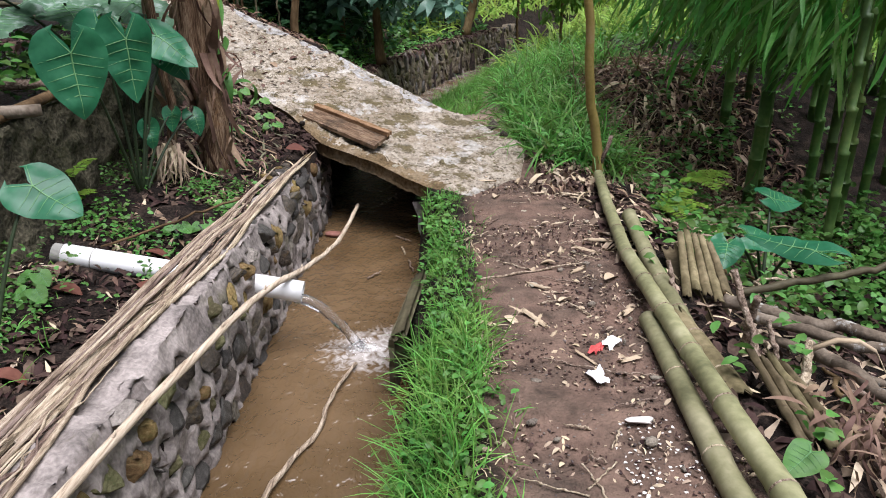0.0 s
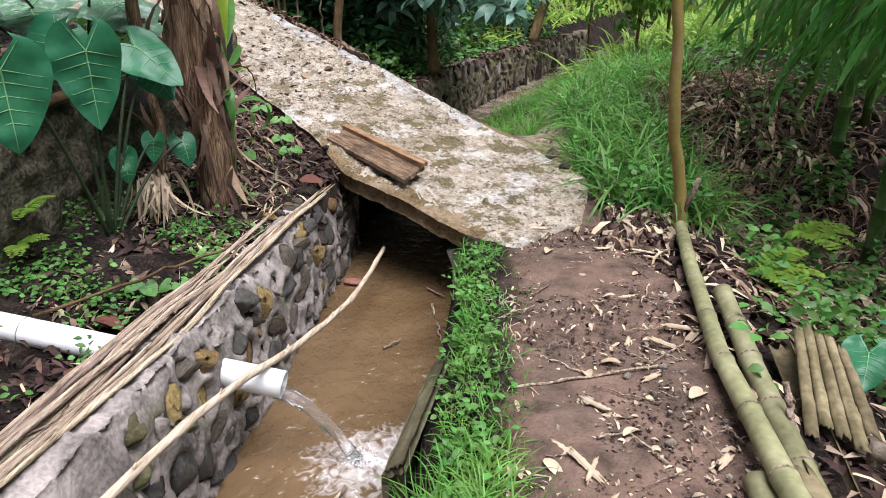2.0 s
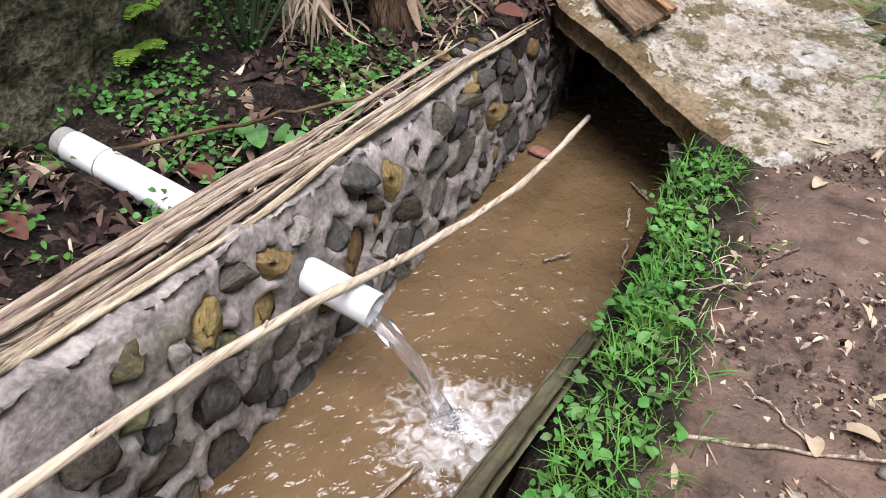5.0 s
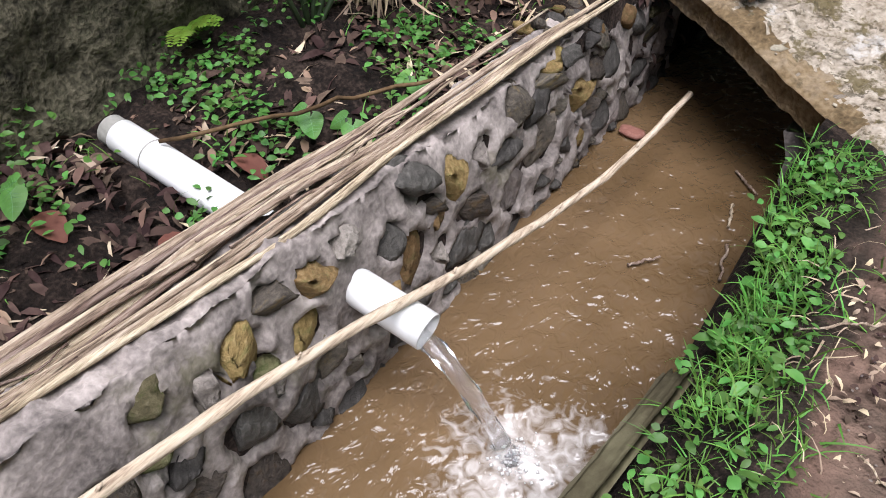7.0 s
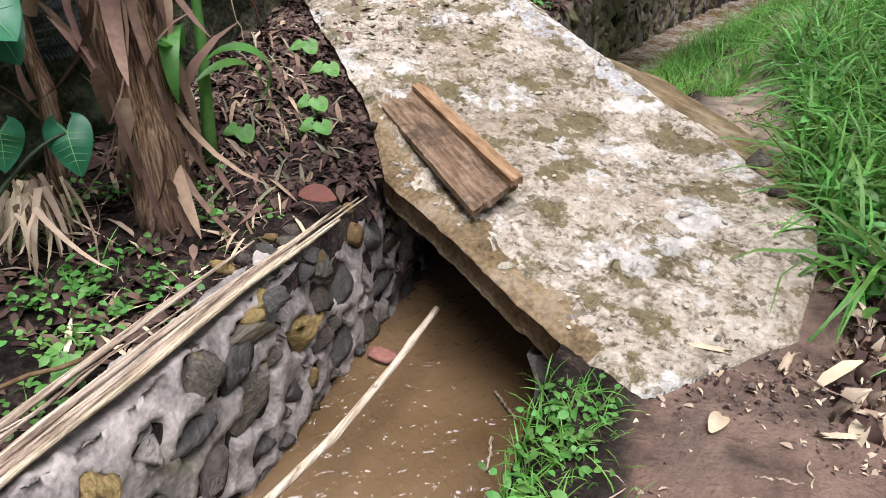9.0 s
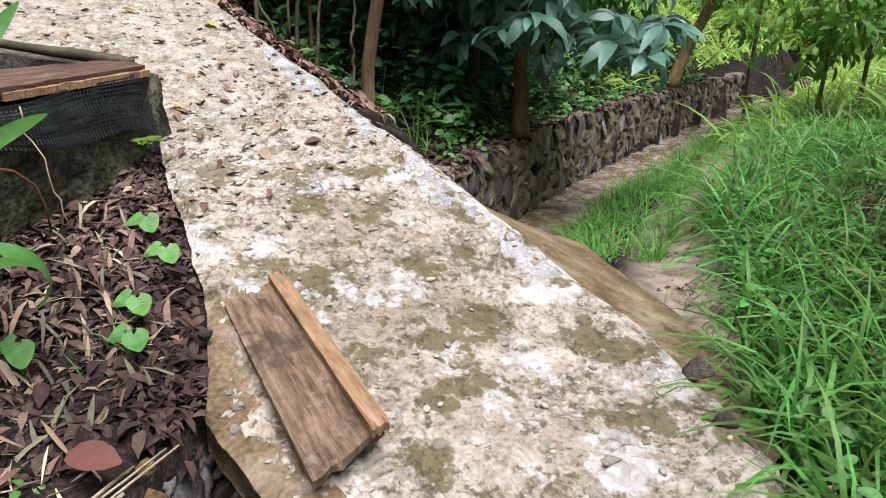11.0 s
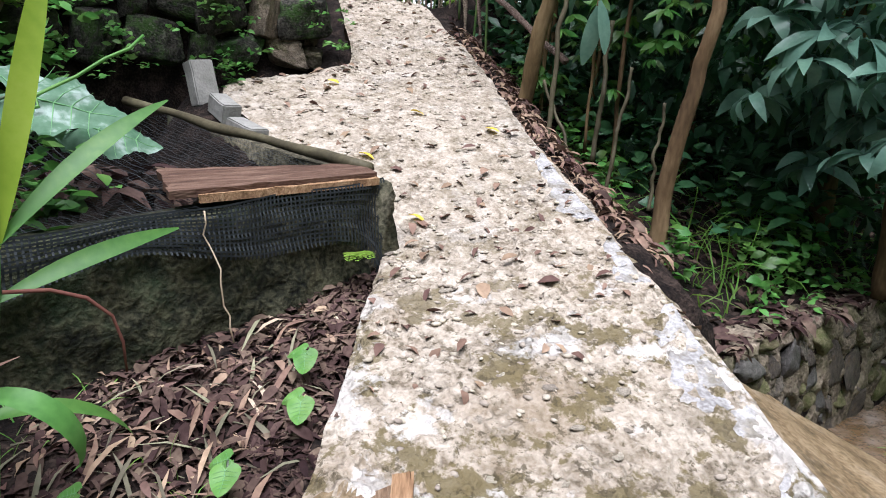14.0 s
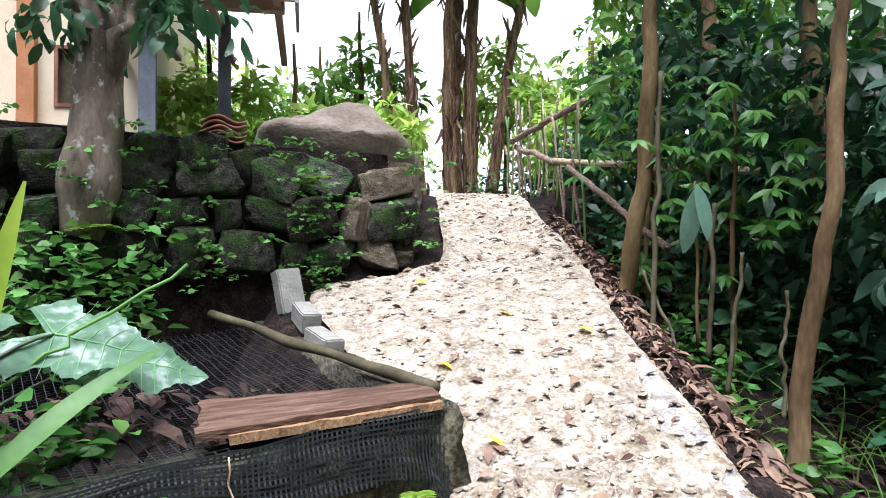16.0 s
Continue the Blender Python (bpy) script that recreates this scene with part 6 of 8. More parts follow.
# ---- bright hazy sky low behind the yard ----
def build_backdrop():
    m = bpy.data.materials.new("hazy_sky")
    m.use_nodes = True
    n, l = m.node_tree.nodes, m.node_tree.links
    n.clear()
    em, out = n.new("ShaderNodeEmission"), n.new("ShaderNodeOutputMaterial")
    em.inputs["Color"].default_value, em.inputs["Strength"].default_value = (0.94, 0.98, 1.0, 1), 0.8
    l.new(em.outputs[0], out.inputs["Surface"])
    g = Geo()
    for i in range(25):
        a = radians(108 + 54 * i / 24)
        for z in (-2, 42):
            g.v.append((75 * math.cos(a), 75 * math.sin(a), z))
    g.f = [(i * 2, i * 2 + 2, i * 2 + 3, i * 2 + 1) for i in range(24)]
    solid("backdrop", g, m, "bright hazy white sky behind the yard", "sky", kind="structure")


build_backdrop()


# ---- bamboo grove ----
def culm(x, y, h, lean, r, seed):
    rn = random.Random(seed)
    z = gz(x, y)
    t = thing("bamboo_culm", "living green bamboo culm in the grove", "bamboo", (x, y, z), "bamboo grove")
    g = Geo()
    pts, rad = [], []
    n = int(h / 0.28)
    for i in range(n):
        f = i / n
        p = Vector((x + lean[0] * f * f, y + lean[1] * f * f, z - 0.1 + h * f))
        for dz, k in ((0, 1.0), (0.255, 1.0), (0.262, 1.13), (0.272, 1.13)):
            pts.append(p + Vector((0, 0, dz)))
            rad.append(r * k * (1 - 0.4 * f))
    g.tube(pts, rad, 9)
    sub("cane", g, M_CULM, t)
    return t, Vector((x + lean[0], y + lean[1], z + h))


rn = random.Random(44)
spots = [(2.75, 4.6), (2.95, 4.85), (3.2, 4.5), (3.4, 5.2), (2.6, 5.6), (2.85, 5.9), (3.1, 5.7), (3.5, 6.2), (3.9, 5.5), (4.2, 6.4), (2.9, 7.0), (3.3, 7.4), (3.8, 7.2), (3.0, 8.2), (3.5, 8.8), (4.2, 8.2), (4.6, 7.2), (3.7, 9.8), (4.4, 9.6), (3.2, 10.4), (4.0, 11.2), (5.0, 10.4), (5.2, 8.4), (3.6, 4.2), (4.2, 4.6), (4.6, 5.4), (3.05, 4.2), (5.2, 6.4)]
for i, (x, y) in enumerate(spots):
    h = rn.uniform(4.2, 6.0)
    lean = (rn.uniform(-0.9, 0.2), rn.uniform(-0.6, 0.6))
    t, top = culm(x + rn.uniform(-0.08, 0.08), y + rn.uniform(-0.08, 0.08), h, lean, rn.uniform(0.035, 0.055), i)
    n = 150
    u_ = rng.uniform(0.42, 1, n) ** 0.8
    base = np.stack([x + lean[0] * u_ * u_, y + lean[1] * u_ * u_, t.location.z + h * u_], 1)
    spread_ = rng.normal(0, 0.42, (n, 3)) * np.array([1, 1, 0.6])
    dr = spread_ * 0.6 + rng.normal(0, 0.3, (n, 3)) + np.array([-0.2, -0.1, -0.9])
    o = part("leaves", mass("leaves", base + spread_, dr, rng.uniform(0.16, 0.32, n), rng.uniform(0.018, 0.032, n), M_BAMLEAF, 0.3, 2, lance), None, t)
    o.matrix_parent_inverse = Matrix.Translation(t.location).inverted()
# overhanging sprays towards the path
sp = thing("bamboo_spray", "drooping sprays of bamboo leaves over the path edge", "bamboo", (2.6, 5.4, 1.6))
Ps, Ds = [], []
for i in range(190):
    c = np.array([rn.uniform(1.75, 3.6), rn.uniform(4.8, 8.5), rn.uniform(1.0, 2.6)])
    if c[2] < 1.35 and c[0] < 2.1:
        c[2] += 0.5
    for k in range(16):
        Ps.append(c + np.array([rn.gauss(0, 0.12), rn.gauss(0, 0.12), rn.gauss(0, 0.12)]))
        Ds.append((rn.gauss(-0.5, 0.35), rn.gauss(-0.35, 0.35), -0.75))
sub("leaves", mass("leaves", Ps, Ds, rng.uniform(0.24, 0.46, len(Ps)), rng.uniform(0.026, 0.048, len(Ps)), M_BAMSPRAY, 0.25, 3, lance), None, sp)
sp["kind"] = "stuff"
# the wood behind the grove
for i, (x, y) in enumerate(((5.8, 3.2), (6.2, 7.8), (6.5, 10), (5.5, 12.5), (7.5, 14), (7.5, 2.0))):
    z = gz(x, y)
    t = tree("forest_tree", "dark green tree behind the bamboo grove", [(x, y, z - 0.1), (x, y, z + 2), (x + 0.2, y, z + 5)], [0.12, 0.09, 0.04], M_BARK, "wood behind the grove", seg=8)
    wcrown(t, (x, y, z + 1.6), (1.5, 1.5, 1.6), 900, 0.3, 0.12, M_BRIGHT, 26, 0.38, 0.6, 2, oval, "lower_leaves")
    # upper crown in the sun-coloured leaf, lighter than the leaves below
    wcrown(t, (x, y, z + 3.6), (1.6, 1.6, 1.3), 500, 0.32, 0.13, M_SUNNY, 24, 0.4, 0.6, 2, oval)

for i, (x, y, z) in enumerate(((2.2, 13.6, 1.5), (2.9, 14.6, 1.9), (1.6, 15.6, 2.2))):
    t = tree("bush", "sunlit yellow-green bush hanging over the channel", [(x, y, gz(x, y) - 0.1), (x, y, z), (x, y, z + 0.5)], [0.03, 0.025, 0.01], M_BARK, "bushes over the channel", "bush", 7)
    wcrown(t, (x - 0.3, y - 0.2, z), (0.9, 0.8, 0.8), 700, 0.2, 0.07, M_BRIGHT, 20, 0.35, 0.7, 3, oval)

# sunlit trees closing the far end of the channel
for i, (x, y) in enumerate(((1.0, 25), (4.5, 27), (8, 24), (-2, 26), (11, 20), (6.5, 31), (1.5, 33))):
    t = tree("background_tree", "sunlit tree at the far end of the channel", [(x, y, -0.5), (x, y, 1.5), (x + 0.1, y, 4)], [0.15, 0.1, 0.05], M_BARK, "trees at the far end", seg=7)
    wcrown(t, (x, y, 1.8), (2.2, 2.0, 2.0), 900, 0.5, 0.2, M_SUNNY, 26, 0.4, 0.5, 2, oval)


# ---- large leaves: taro and gourd ----
def heart(geo, veins, joint, tip, face, L, W, cup=0.12, lobes=0.33, wave=0.02, seed=0, notch=0.0):
    """A heart-shaped leaf with lobes behind its joint and raised veins."""
    d = Vector(tip).normalized()
    n = Vector(face)
    n = (n - d * n.dot(d)).normalized()
    s_ = d.cross(n)
    joint = Vector(joint)

    def surf(x, s):
        z = -cup * (x / (W / 2)) ** 2 * W * 0.5 - 0.25 * cup * max(0, s / L) ** 2 * L + wave * fbm(x * 7, s * 7, seed)
        return joint + d * s + s_ * x + n * z
    ns, nc = 36 if notch else 18, 6
    for side in (1, -1):
        vs = []
        for i in range(ns + 1):
            s = -lobes * L + (1.0 * L) * i / ns * (1 - 0.0)
            top = L * (1 - lobes)
            if s > 0:
                w = W / 2 * max(0.0, 1 - (s / top) ** 1.7) ** 0.85
            else:
                w = W / 2 * math.sqrt(max(0.0, 1 - (s / (-lobes * L * 1.02)) ** 2)) ** 0.8
            w *= 1 - notch * (0.5 + 0.5 * math.cos(2 * math.pi * 2.6 * (s / L + lobes))) * (1 if s < top * 0.8 else 0.4) - 0.3 * notch * abs(math.sin(40 * s / L))
            inner = 0.0 if s > -0.06 * L else min(w, 0.3 * W * (-s - 0.06 * L) / (lobes * L))
            for j in range(nc + 1):
                vs.append(surf(side * (inner + (w - inner) * j / nc), s))
        k = nc + 1
        geo.add(vs, [(i * k + j, i * k + j + 1, (i + 1) * k + j + 1, (i + 1) * k + j) for i in range(ns) for j in range(nc)])
    top = L * (1 - lobes)

    def vein(pts, r):
        q = [surf(x, s) + n * 0.001 for x, s in pts]
        veins.tube(q, [r * min(1, L / 0.42) * (1 - 0.8 * i / (len(q) - 1)) for i in range(len(q))], 5, False)
    vein([(0, top * 0.95 * i / 10) for i in range(11)], 0.0045)
    for sd in (1, -1):
        vein([(sd * W * 0.24 * i / 6, -lobes * L * 0.85 * i / 6) for i in range(7)], 0.003)
        for f in (0.0, 0.14, 0.3, 0.46, 0.62):
            reach = W / 2 * (1 - (min(0.95, f + 0.12)) ** 1.7) ** 0.85 * 0.9
            vein([(sd * reach * i / 6, top * f + 0.25 * reach * i / 6) for i in range(7)], 0.0025)


def taro(label, root, leaves, mat=M_TARO, name="taro_plant", cup=0.14, lobes=0.3, notch=0.0):
    t = thing(name, label, "plant", root)
    for i, (joint, tip, face, L, W) in enumerate(leaves):
        g, v, st = Geo(), Geo(), Geo()
        heart(g, v, joint, tip, face, L, W, cup, lobes, 0.025, i * 3 + root[0], notch)
        lf = sub("leaf", g, mat, t)
        vn = part("vein", v, M_TAROVEIN, lf)
        j, r = Vector(joint), Vector(root)
        mid = r.lerp(j, 0.6) + Vector((0, 0, 0.25 * (j - r).length))
        mid.z = min(mid.z, j.z + 0.08)
        pts = []
        for k in range(11):
            f = k / 10
            pts.append(r * (1 - f) ** 2 + mid * 2 * f * (1 - f) + (j - Vector(face).normalized() * 0.004) * f * f)
        st.tube(pts, [0.011 - 0.006 * k / 10 for k in range(11)], 7)
        sub("leaf_stalk", st, M_STEM, t)
    return t


taro("taro plant with broad dark green hanging leaves", (-1.86, 4.1, 0.15), [
    ((-1.85, 3.56, 1.11), (0.1, -0.12, -1), (0.6, -0.7, 0.25), 0.47, 0.36),
    ((-1.75, 3.98, 1.14), (0.05, -0.05, -1), (0.65, -0.7, 0.2), 0.5, 0.31),
    ((-1.72, 4.35, 1.12), (0.75, -0.1, -0.55), (0.3, -0.6, 0.75), 0.42, 0.28),
    ((-1.72, 4.42, 1.02), (0.7, -0.25, -0.65), (0.35, -0.6, 0.7), 0.32, 0.2),
    ((-1.95, 4.1, 1.18), (-0.3, -0.3, -0.6), (0.4, -0.6, 0.7), 0.36, 0.28),
    ((-1.8, 4.22, 0.6), (0.1, -0.1, -1), (0.6, -0.7, 0.3), 0.2, 0.14),
    ((-1.62, 4.5, 0.62), (0.3, -0.2, -0.9), (0.6, -0.7, 0.3), 0.2, 0.14),
    ((-1.7, 4.35, 0.66), (0.0, -0.2, -0.9), (0.6, -0.7, 0.3), 0.17, 0.12)])
taro("taro leaf on a low stalk by the pond wall", (-1.8, 2.45, 0.1), [((-1.66, 2.7, 0.68), (0.8, -0.2, -0.4), (0.2, -0.55, 0.8), 0.34, 0.26)])
taro("broad green leaves rising beside the bamboo debris", (1.9, 3.75, -0.3), [
    ((1.72, 3.6, 0.12), (0.9, -0.25, -0.15), (0.0, -0.4, 0.9), 0.3, 0.2), ((2.0, 4.05, 0.2), (0.9, 0.2, -0.2), (-0.1, -0.5, 0.85), 0.34, 0.2), ((1.75, 3.02, 0.27), (-0.6, 0.75, -0.05), (-0.2, -0.5, 0.85), 0.52, 0.17), ((1.5, 3.4, 0.16), (-0.3, -0.6, -0.4), (-0.1, -0.5, 0.85), 0.26, 0.18)], M_TARO, "taro_plant")
taro("small plant with one bright heart-shaped leaf in the debris", (1.14, 1.78, 0.0), [((1.12, 1.73, 0.13), (-0.6, -0.35, -0.25), (-0.1, -0.5, 0.85), 0.16, 0.115)], M_WEED, "seedling", 0.08, 0.22)
small = []
for x, y in ((-1.37, 3.76), (-1.5, 3.7), (-1.32, 4.05), (-1.45, 5.65), (-1.55, 5.95), (-1.35, 5.5), (-1.75, 6.1), (-1.6, 5.3), (-1.8, 2.75), (-1.86, 2.9), (-1.3, 2.55)):
    z = gz(x, y)
    small.append(taro("small bright green seedling with heart-shaped leaves", (x, y, z - 0.02),
                      [((x + 0.03, y - 0.02, z + 0.09), (0.7, -0.6, -0.3), (0.4, -0.5, 0.8), 0.11, 0.085), ((x - 0.05, y + 0.03, z + 0.07), (-0.5, -0.6, -0.3), (0.3, -0.5, 0.8), 0.085, 0.066)], M_WEED, "seedling", 0.1, 0.22))
    tagged(small[-1], group="seedlings on the bank")
taro("gourd vine with large silver-mottled leaves", (-2.35, 4.9, 0.75), [
    ((-2.3, 4.45, 1.3), (0.5, -0.6, -0.3), (0.25, -0.45, 0.85), 0.55, 0.5),
    ((-2.5, 4.15, 1.28), (0.2, -0.7, -0.3), (0.25, -0.45, 0.85), 0.5, 0.48),
    ((-2.0, 4.72, 1.3), (0.7, -0.3, -0.35), (0.2, -0.5, 0.85), 0.5, 0.45),
    ((-2.55, 5.5, 1.33), (0.45, 0.75, -0.2), (0.45, -0.3, 0.85), 0.5, 0.44),
    ((-2.4, 5.2, 1.35), (0.6, -0.2, -0.4), (0.5, -0.3, 0.8), 0.46, 0.42),
    ((-2.7, 5.75, 1.2), (0.3, 0.9, -0.2), (0.45, -0.3, 0.85), 0.4, 0.34),
    ((-2.25, 4.2, 1.42), (0.4, -0.6, -0.2), (0.2, -0.4, 0.9), 0.5, 0.48), ((-1.95, 4.5, 1.5), (0.6, -0.3, -0.25), (0.1, -0.4, 0.9), 0.48, 0.44), ((-2.5, 3.7, 1.4), (0.3, -0.6, -0.2), (0.2, -0.4, 0.9), 0.5, 0.46),
    ((-3.1, 5.7, 1.25), (0.3, 0.7, -0.2), (0.45, -0.3, 0.85), 0.36, 0.32)], M_PUMPKIN, "gourd_vine", 0.05, 0.3, 0.3)
g = Geo()
g.tube(wobble((-2.45, 5.3, 1.15), (-2.5, 5.9, 1.55), 8, 0.1, 3), 0.006, 6)
solid("vine_tendril", g, M_WEED, "green climbing vine shoot over the pond", "vine")

# tall strap-leaved plant by the stump
pl = thing("ginger_plant", "strap-leaved plant with lime new shoots by the stump", "plant", (-1.62, 5.12, 0.3))
for a, d, L, W, dr in (((-1.62, 5.2, 1.02), (0, 0.22, 1), 0.72, 0.058, 0.06), ((-1.63, 5.19, 1.0), (0, 0.05, 1), 0.48, 0.045, 0.05)):
    g = Geo()
    g.leaf(a, d, (0.9, -0.35, 0.1), L, W, dr, 12, None, 0.25)
    sub("strap_leaf", g, M_LIME, pl, "lime-green upright young leaf")
for a, d, L, W, dr in (((-1.62, 5.2, 1.03), (0.05, 0.64, 0.76), 0.58, 0.05, 0.72), ((-1.62, 5.18, 0.9), (0.05, 0.9, 0.42), 0.5, 0.05, 0.6)):
    g = Geo()
    g.leaf(a, d, (0.75, -0.4, 0.6), L, W, dr, 12, None, 0.25)
    sub("strap_leaf", g, M_GREEN, pl)
for a, d, L, W, dr, mat in (
                            ((-1.6, 5.08, 0.62), (0.35, 0.85, 0.5), 0.45, 0.05, 0.9, M_GREEN), ((-1.6, 5.05, 0.75), (0.1, -0.2, 0.7), 0.5, 0.07, 1.9, M_WEED), ((-1.55, 5.1, 0.7), (0.5, 0.2, 0.5), 0.45, 0.06, 1.8, M_WEED),
                            ((-1.6, 5.0, 0.6), (0.3, -0.35, 0.9), 0.42, 0.06, 0.4, M_WEED)):
    sub("strap_leaf", mass("strap_leaf", [a], [d], [L], [W], mat, dr, 12, lance, 0.35), None, pl)
g = Geo()
g.tube(wobble((-1.62, 5.12, 0.28), (-1.62, 5.2, 1.12), 6, 0.03, 5), [0.03, 0.028, 0.025, 0.022, 0.02, 0.016, 0.012], 8)
sub("stem", g, M_WEED, pl)
g = Geo()
g.tube([(-1.6, 5.2, 0.93), (-1.58, 5.29, 0.925), (-1.555, 5.36, 0.9), (-1.54, 5.41, 0.85), (-1.535, 5.43, 0.78), (-1.535, 5.435, 0.7)], [0.005, 0.005, 0.005, 0.004, 0.004, 0.003], 6)
sub("pink_stalk", g, M_RUST, pl, "pink drooping flower stalk")


# ferns on the pond wall
def fern(at, fronds, L, seed):
    rn = random.Random(seed)
    t = thing("fern", "small yellow-green fern growing from the wall", "fern", at, "ferns")
    for i in range(fronds):
        a = rn.uniform(-1.3, 1.3)
        d = Vector((0.8 * math.cos(a), 0.8 * math.sin(a) - 0.3, 0.35)).normalized()
        Ps, Ds, Ls = [], [], []
        side = d.cross(Vector((0, 0, 1))).normalized()
        for k in range(12):
            f = k / 11
            p = Vector(at) + d * L * f - Vector((0, 0, 0.35 * L * f * f))
            for sg in (1, -1):
                Ps.append(tuple(p))
                Ds.append(tuple(side * sg + d * 0.5))
                Ls.append(L * 0.36 * (1 - f) ** 0.7 + 0.01)
        o = part("frond", mass("frond", Ps, Ds, Ls, L * 0.1, M_FERN, 0.3, 3, lance, 0.1, 1.0), None, t)
        o.matrix_parent_inverse = Matrix.Translation(t.location).inverted()


fern((-2.1, 3.74, 0.3), 4, 0.15, 1)
fern((-2.1, 3.85, 0.44), 4, 0.15, 2)
fern((-2.15, 6.62, 0.72), 4, 0.14, 3)
fern((-4.55, 6.0, 1.75), 5, 0.3, 4)
fern((-4.55, 7.2, 2.1), 4, 0.25, 5)
fern((1.55, 4.7, -0.05), 5, 0.35, 6)
fern((1.9, 5.2, 0.0), 5, 0.35, 7)


M_GRIT = material("dark_grit", [(0.2, (0.05, 0.04, 0.036)), (0.5, (0.12, 0.095, 0.085)), (0.8, (0.24, 0.2, 0.18))], 12, 0.9, 0.3, 60, island=0.6)


# ---- grass and weeds ----
def clumped(n, x0, x1, y0, y1, keep=None, patch=0.0, scale=2.0):
    P = scatter_ground(n, x0, x1, y0, y1, keep)
    if patch:
        k = np.array([fbm(p[0] * scale, p[1] * scale, 11) for p in P]) > patch - 0.6
        P = P[k]
    return P


def grass(name, label, P, lo, hi, width, mat=M_GRASS, droop=0.9, lean=0.45, kind="stuff"):
    n = len(P)
    D = np.concatenate([rng.normal(0, lean, (n, 2)), np.ones((n, 1))], 1)
    return tagged(new(name, mass(name, P - np.array([0, 0, 0.01]), D, rng.uniform(lo, hi, n), rng.uniform(0.7, 1.3, n) * width, mat, droop, 4, blade)), label, "grass", kind=kind)


def weeds(name, label, P, size, mat=M_WEED, height=0.12, per=7):
    """Low broad-leaved weeds: small leaves round short stems."""
    n = len(P) * per
    Q = np.repeat(P, per, 0) + np.concatenate([rng.normal(0, 0.035, (n, 2)), rng.uniform(0.01, height, (n, 1))], 1)
    D = unit(n, -0.1, 0.45)
    return tagged(new(name, mass(name, Q, D, rng.uniform(0.6, 1.3, n) * size, rng.uniform(0.5, 0.8, n) * size, mat, 0.5, 3, oval)), label, "weeds", kind="stuff")


def strip(x, y):
    return x > np.where((y > 2.75) & (y < 4.15), -0.07, -0.13) + 0.02 * np.sin(y * 3)


def verge_edge(y):
    """Inner rim of the green strip along the channel."""
    return 0.13 + 0.05 * np.sin(y * 2.7) - 0.05 * step01(y, 3.6, 4.5)


verge = clumped(9000, -0.18, 0.24, 0.6, 4.6, strip)
vy, vx = verge[:, 1], verge[:, 0]
verge = verge[(rng.uniform(0, 1, len(verge)) < np.where(vy < 2.7, 1.0, 0.75)) & (rng.uniform(0, 1, len(verge)) < np.clip((verge_edge(vy) - vx) * 8 + 0.5, 0.03, 1))]
near_v = verge[verge[:, 1] < 2.75]
grass("verge_grass", "bright green grass on the channel bank", near_v, 0.09, 0.26, 0.007)
grass("verge_grass", "short bright grass among weeds on the channel bank", verge[verge[:, 1] >= 2.75], 0.05, 0.15, 0.006)
VP = clumped(420, -0.15, 0.16, 2.55, 4.6, lambda x, y: strip(x, y) & (x < verge_edge(y)))
weeds("verge_weeds", "leafy green weeds on the channel bank", VP[:85], 0.029, M_WEED, 0.07, 8)
weeds("verge_weeds", "broad-leaved green weeds along the channel rim", VP[85:108], 0.045, M_WEED, 0.08, 5)
weeds("verge_weeds", "low leafy weeds among the bank grass", clumped(110, -0.14, 0.16, 0.8, 2.7), 0.035, M_WEED, 0.08)
grass("verge_straw", "yellowed dry grass at the path edge", clumped(700, 0.08, 0.28, 0.8, 4.4, lambda x, y: np.abs(x - verge_edge(y) - 0.03) < 0.07), 0.05, 0.14, 0.005, M_PALE, 1.6, 0.9)


def patchy(P, scale, cut):
    return P[np.array([fbm(p[0] * scale, p[1] * scale, 11) > cut for p in P], dtype=bool)]


def far_bank(x, y):
    u = x - bend(y)
    return (u > np.where(y > 8.6, -0.5, -0.2)) & (u < 0.38 + 0.06 * np.sin(y * 2.3)) & ~on_ramp(x, y) & ((y > 7.9) | (u > 0.35))


def tall(x, y):
    u = x - bend(y)
    return (u > 0.68 + 0.08 * np.sin(y * 1.9)) & (u < np.where(y < 9, 1.55, 2.6)) & ~on_ramp(x, y, 0.09)


grass("bank_grass", "green grass along the channel beyond the bridge", np.concatenate([clumped(16000, -0.6, 3.5, 7.2, 17, far_bank), patchy(clumped(9000, -0.6, 1.0, 7.8, 11, far_bank), 2.2, -0.05)]), 0.08, 0.36, 0.008)
grass("tall_grass", "tall arching grass beside the path", clumped(9000, 0.6, 2.2, 5.3, 12, tall), 0.28, 0.75, 0.02, M_TALL, 1.5, 0.5)
grass("tall_grass", "tall grass farther along the channel", clumped(5000, 1.5, 6.5, 12, 22, tall), 0.3, 0.7, 0.03, M_BRIGHT, 1.2, 0.5)
weeds("path_weeds", "leafy weeds at the foot of the tall grass", clumped(220, 0.75, 2.6, 5.2, 9, tall), 0.06, M_WEED, 0.25)


def bank_left(x, y):
    return (x < -1.22) & ~on_ramp(x, y) & (np.abs(y - 3.3 - 0.07 * (x + 1.9)) > 0.09)


